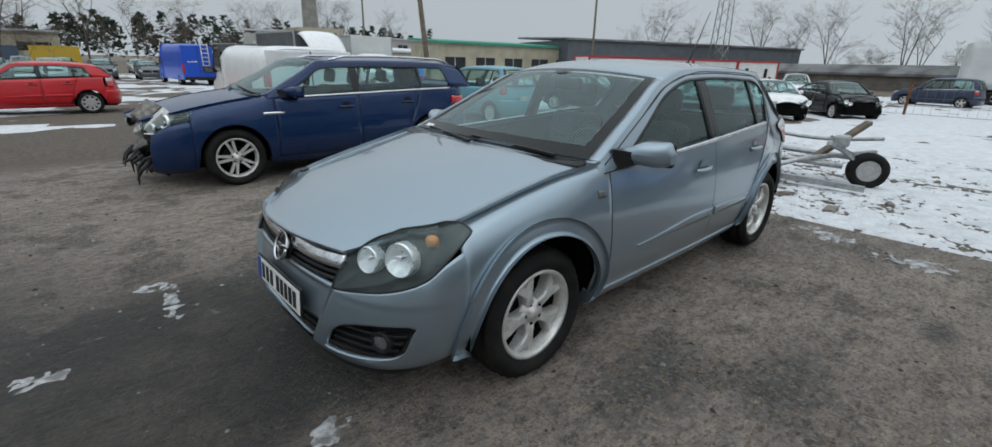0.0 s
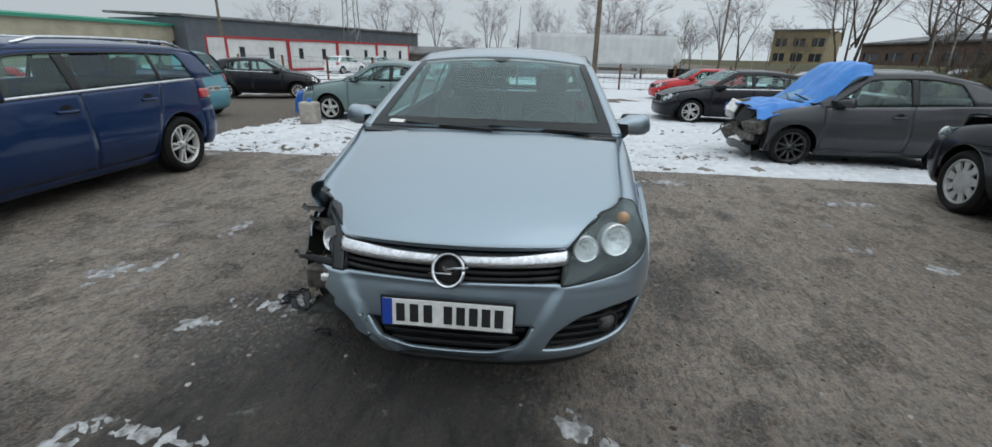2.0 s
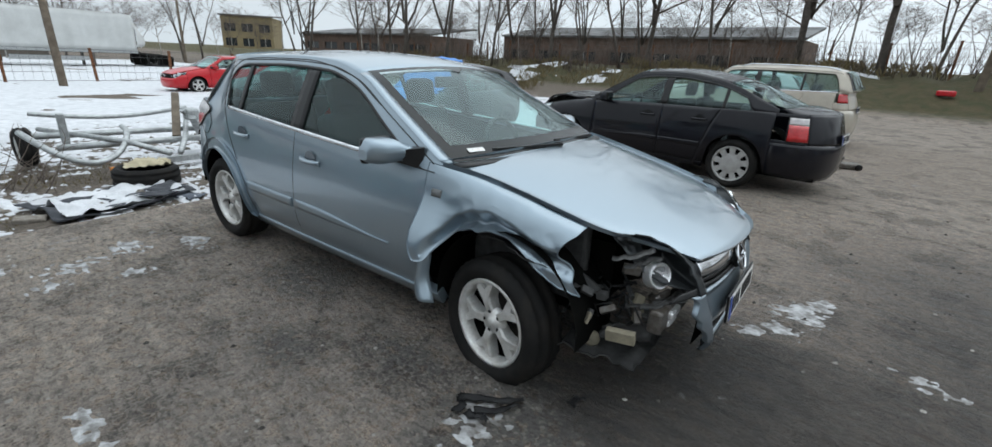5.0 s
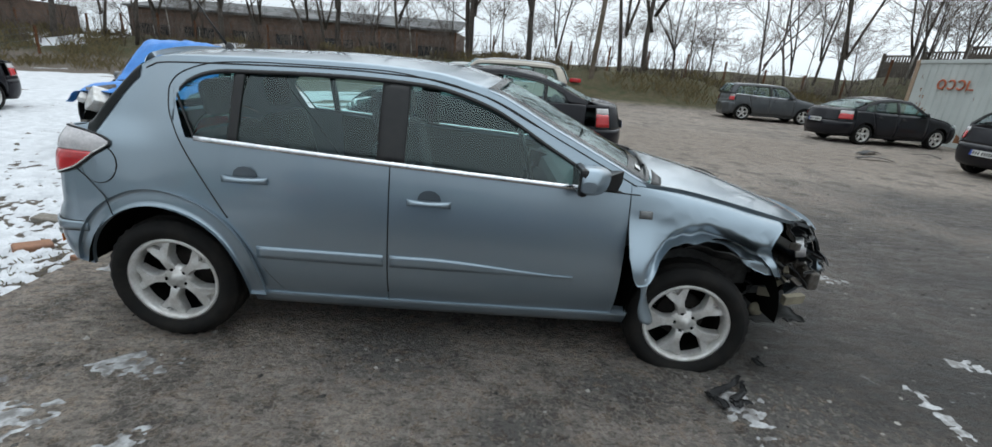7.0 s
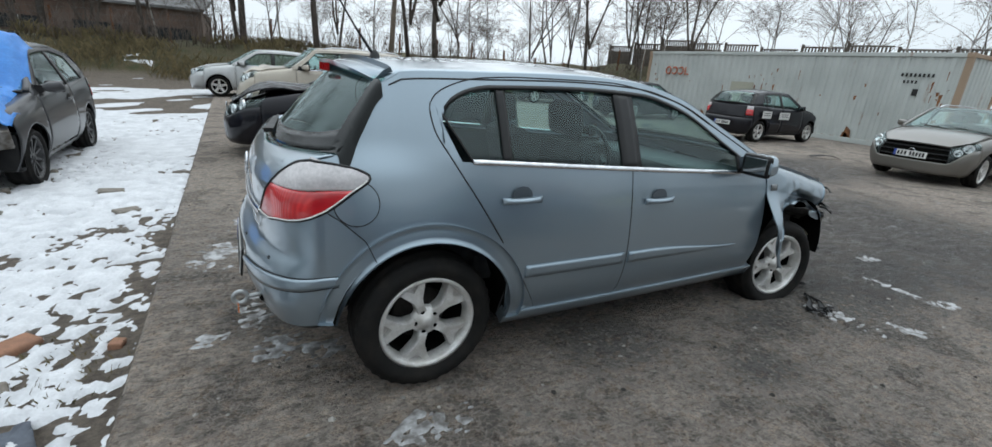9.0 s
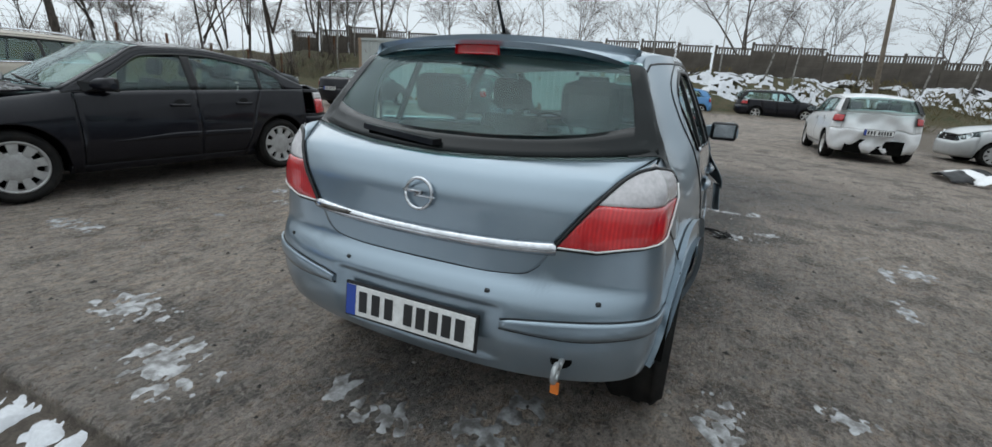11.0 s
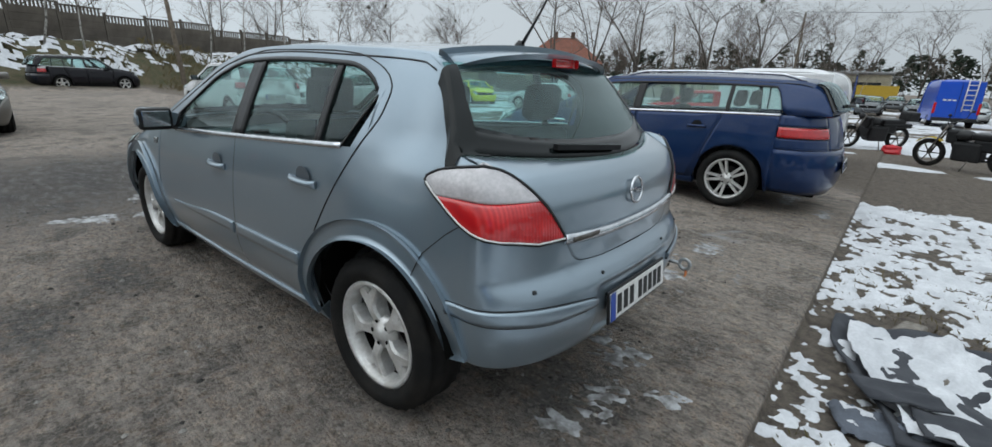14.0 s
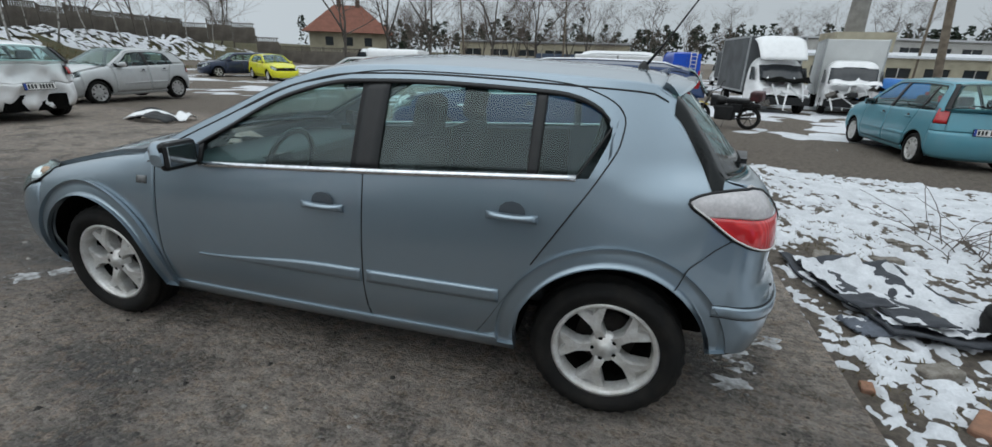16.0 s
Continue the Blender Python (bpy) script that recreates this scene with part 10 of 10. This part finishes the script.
solo("chipboard_panel", boxed(-0.03, 0.03, -0.55, 0.55, 0, 0.42, m=pose(16.0, 9.4, 0.0, 0, 12, 0)), surface("orange_chipboard", (0.42, 0.21, 0.10), (0.34, 0.17, 0.08), 0.8), "orange-brown board leaning on the container", "board")


# ---- two motorcycles ----
def motorcycle(m, label, accent, scooter=False):
    t = thing("motorcycle", m, label, "motorcycle")
    for x in (0.70, -0.68):
        wh = part("wheel", lathe([(0.22, 0.03), (0.27, 0.05), (0.31, 0.03), (0.315, 0.0), (0.31, -0.03), (0.27, -0.05), (0.22, -0.03), (0.22, 0.03)], 30), RUBBER, t)
        wh.location = (x, 0, 0.315)
        part("rim", lathe([(0.215, 0.02), (0.225, 0.025), (0.225, -0.025), (0.215, -0.02), (0.215, 0.02)], 26), METAL_RAW, wh)
        bm = bmesh.new()
        for k in range(6):
            a = math.pi * k / 3
            bar(bm, (0, 0, 0), (0.22 * math.cos(a), 0, 0.22 * math.sin(a)), 0.025, 0.02, 0.02)
        part("spoke_star", bm, METAL_RAW, wh)
    part("fork", tubes([([(0.70, 0.07, 0.315), (0.42, 0.07, 0.95)], 0.022, 6), ([(0.70, -0.07, 0.315), (0.42, -0.07, 0.95)], 0.022, 6)]), METAL_RAW, t)
    part("mudguard", sheet(10, 3, lambda u, v: (0.70 + 0.34 * math.cos(0.7 + 1.5 * u), -0.06 + 0.12 * v, 0.315 + 0.34 * math.sin(0.7 + 1.5 * u)), 0.01), accent, t)
    part("engine_block", boxed(-0.28, 0.24, -0.15, 0.15, 0.22, 0.64, bevel=0.05), PLASTIC, t)
    part("side_cover", boxed(-0.50, -0.10, -0.12, 0.12, 0.45, 0.72, bevel=0.05), TRIM, t)
    part("shroud", boxed(0.18, 0.40, -0.13, 0.13, 0.58, 0.88, bevel=0.05), PLASTIC, t)
    part("rear_mudguard", boxed(-0.95, -0.45, -0.07, 0.07, 0.60, 0.72, bevel=0.03), TRIM, t)
    part("frame_tube", tubes([([(0.44, 0, 0.90), (0.28, 0, 0.5), (0.1, 0, 0.25), (-0.3, 0, 0.26), (-0.68, 0.06, 0.315)], 0.025, 6), ([(0.42, 0, 0.88), (-0.1, 0, 0.68), (-0.75, 0, 0.72)], 0.025, 6)]), TRIM, t)
    part("fuel_tank", sheet(16, 12, lambda u, v: (0.14 + 0.24 * math.cos(6.2832 * u) * math.sin(math.pi * v), 0.14 * math.sin(6.2832 * u) * math.sin(math.pi * v), 0.76 - 0.12 * math.cos(math.pi * v)), 0, flip=True), TRIM if not scooter else PLASTIC, t)
    part("saddle", boxed(-0.68, -0.05, -0.15, 0.15, 0.70, 0.84, bevel=0.04), TRIM, t)
    part("handlebar", tubes([([(0.30, 0.36, 1.05), (0.40, 0.12, 1.0), (0.40, -0.12, 1.0), (0.30, -0.36, 1.05)], 0.016, 6)]), TRIM, t)
    part("headlamp", lathe([(0.0, 0.05), (0.06, 0.04), (0.09, 0.0), (0.06, -0.08), (0.0, -0.1)], 16, "x"), PLASTIC, t).location = (0.52, 0, 0.90)
    part("exhaust", tubes([([(0.1, -0.14, 0.3), (-0.3, -0.17, 0.3), (-0.75, -0.18, 0.42)], [0.025, 0.03, 0.05], 8)]), METAL_RAW, t)
    part("top_box", boxed(-0.98, -0.66, -0.18, 0.18, 0.80, 1.06, bevel=0.05), PLASTIC if scooter else surface("dark_red_plastic", (0.08, 0.012, 0.015), (0.03, 0.01, 0.01), 0.4), t)
    part("stand", tubes([([(-0.1, 0.1, 0.3), (-0.05, 0.28, 0.02)], 0.014, 5)]), METAL_RAW, t)
    if scooter:
        part("leg_shield", sheet(6, 8, lambda u, v: (0.36 - 0.06 * u, -0.2 + 0.4 * v, 0.32 + 0.55 * u), 0.02), PLASTIC, t)
    for sg in (1, -1):
        part("rear_mirror", tubes([([(0.32, 0.3 * sg, 1.06), (0.28, 0.36 * sg, 1.2), (0.26, 0.42 * sg, 1.22)], [0.008, 0.008, 0.035], 6)]), TRIM, t)
    return t


motorcycle(pose(-4.0, -12.65, ground_z(-4, -12.7), -6, 0, -29), "dark motorcycle with a yellow front mudguard and top box", surface("yellow_plastic", (0.6, 0.42, 0.01), (0.5, 0.36, 0.01), 0.4))
motorcycle(pose(-2.2, -15.5, ground_z(-2, -15), -6, 0, 40), "black scooter with a top box on the snow", PLASTIC, True)
hm = solo("red_bag", sack(0.22, 0.25, 4), RED, "small red bag lying on the snow", "bag")
hm.location = (-2.7, -15.05, ground_z(-2.7, -15.0))

# red wreck under blue tarpaulin behind the track
car("hatch", (4.0, 0.86, 1.44, 2.5, 0.85, 0.93, 0.95), RED, (-13.0, -22.5, 150), "red hatchback wreck half under a blue tarpaulin", fine=0.5, cabin=False)
tq = solo("tarpaulin", sheet(30, 24, lambda u, v: (-1.9 + 2.6 * u, 1.0 * (2 * v - 1), 1.50 - 0.75 * smoothstep(0.75, 1.0, abs(2 * v - 1)) - 0.25 * smoothstep(0.3, 0.0, u) + 0.05 * noise.noise((u * 6, v * 5, 2))), 0.005), TARP, "blue tarpaulin over the red wreck", "tarpaulin")
tq.matrix_basis = on_ground(-13.0, -22.5, 150)

# white door signs on the small black hatchback
for x, z, w, h in ((-0.25, 0.78, 0.5, 0.2), (-1.1, 0.80, 0.42, 0.2)):
    sg_ = solo("door_sign", boxed(x - w / 2, x + w / 2, -0.004, 0.0, z - h / 2, z + h / 2), PANEL_WHITE, "white magnetic sign with unreadable lines", "sign", "signs on the black hatchback")
    sg_.matrix_basis = pose(12.5, 6.75 - 0.835, ground_z(12, 6))
    for k in range(2):
        part("sign_line", boxed(x - w * 0.35, x + w * 0.35, -0.007, -0.004, z + 0.03 - 0.06 * k, z + 0.05 - 0.06 * k), INK, sg_)
# brambles by the trailer
twig = []
rb_ = random.Random(5)
for k in range(60):
    p = Vector((-4.6 + rb_.uniform(-0.7, 0.5), -2.0 + rb_.uniform(-0.9, 0.7), ground_z(-4.6, -2)))
    pts = [p]
    d = Vector((rb_.uniform(-0.5, 0.5), rb_.uniform(-0.3, 0.8), rb_.uniform(0.2, 0.9))).normalized()
    for _ in range(5):
        d = (d + Vector((rb_.uniform(-0.4, 0.4), rb_.uniform(-0.4, 0.4), rb_.uniform(-0.35, 0.15)))).normalized()
        p = p + d * 0.15
        pts.append(p)
    twig.append((pts, [0.006, 0.005, 0.004, 0.004, 0.003, 0.002], 4))
solo("bramble", tubes(twig), TWIG, "tangle of dry bramble stems in the snow", "bush", kind="stuff")
# plastic shards below the broken corner
for k, (l, dx, dy, tz) in enumerate(((0.15, 0, 0, 38), (0.10, 0.06, 0.03, 52), (0.06, -0.09, 0.10, 120), (0.05, 0.02, 0.12, 10), (0.045, 0.30, -0.25, 70))):
    def sliver(u, v, l=l, k=k):
        return ((2 * u - 1) * l, (2 * v - 1) * 0.022 * (1 - 0.6 * u) + 0.01 * math.sin(7 * u + k), 0.016 + 0.014 * noise.noise((u * 6, v * 3, k)))
    q = solo("plastic_shard", sheet(14, 4, sliver, 0.008, flip=True), PLASTIC, "splinter of black plastic on the slab", "shard", "shards below the broken corner")
    q.matrix_basis = pose(1.46 + dx, -1.0 - dy, 0.004, 0, 0, tz)
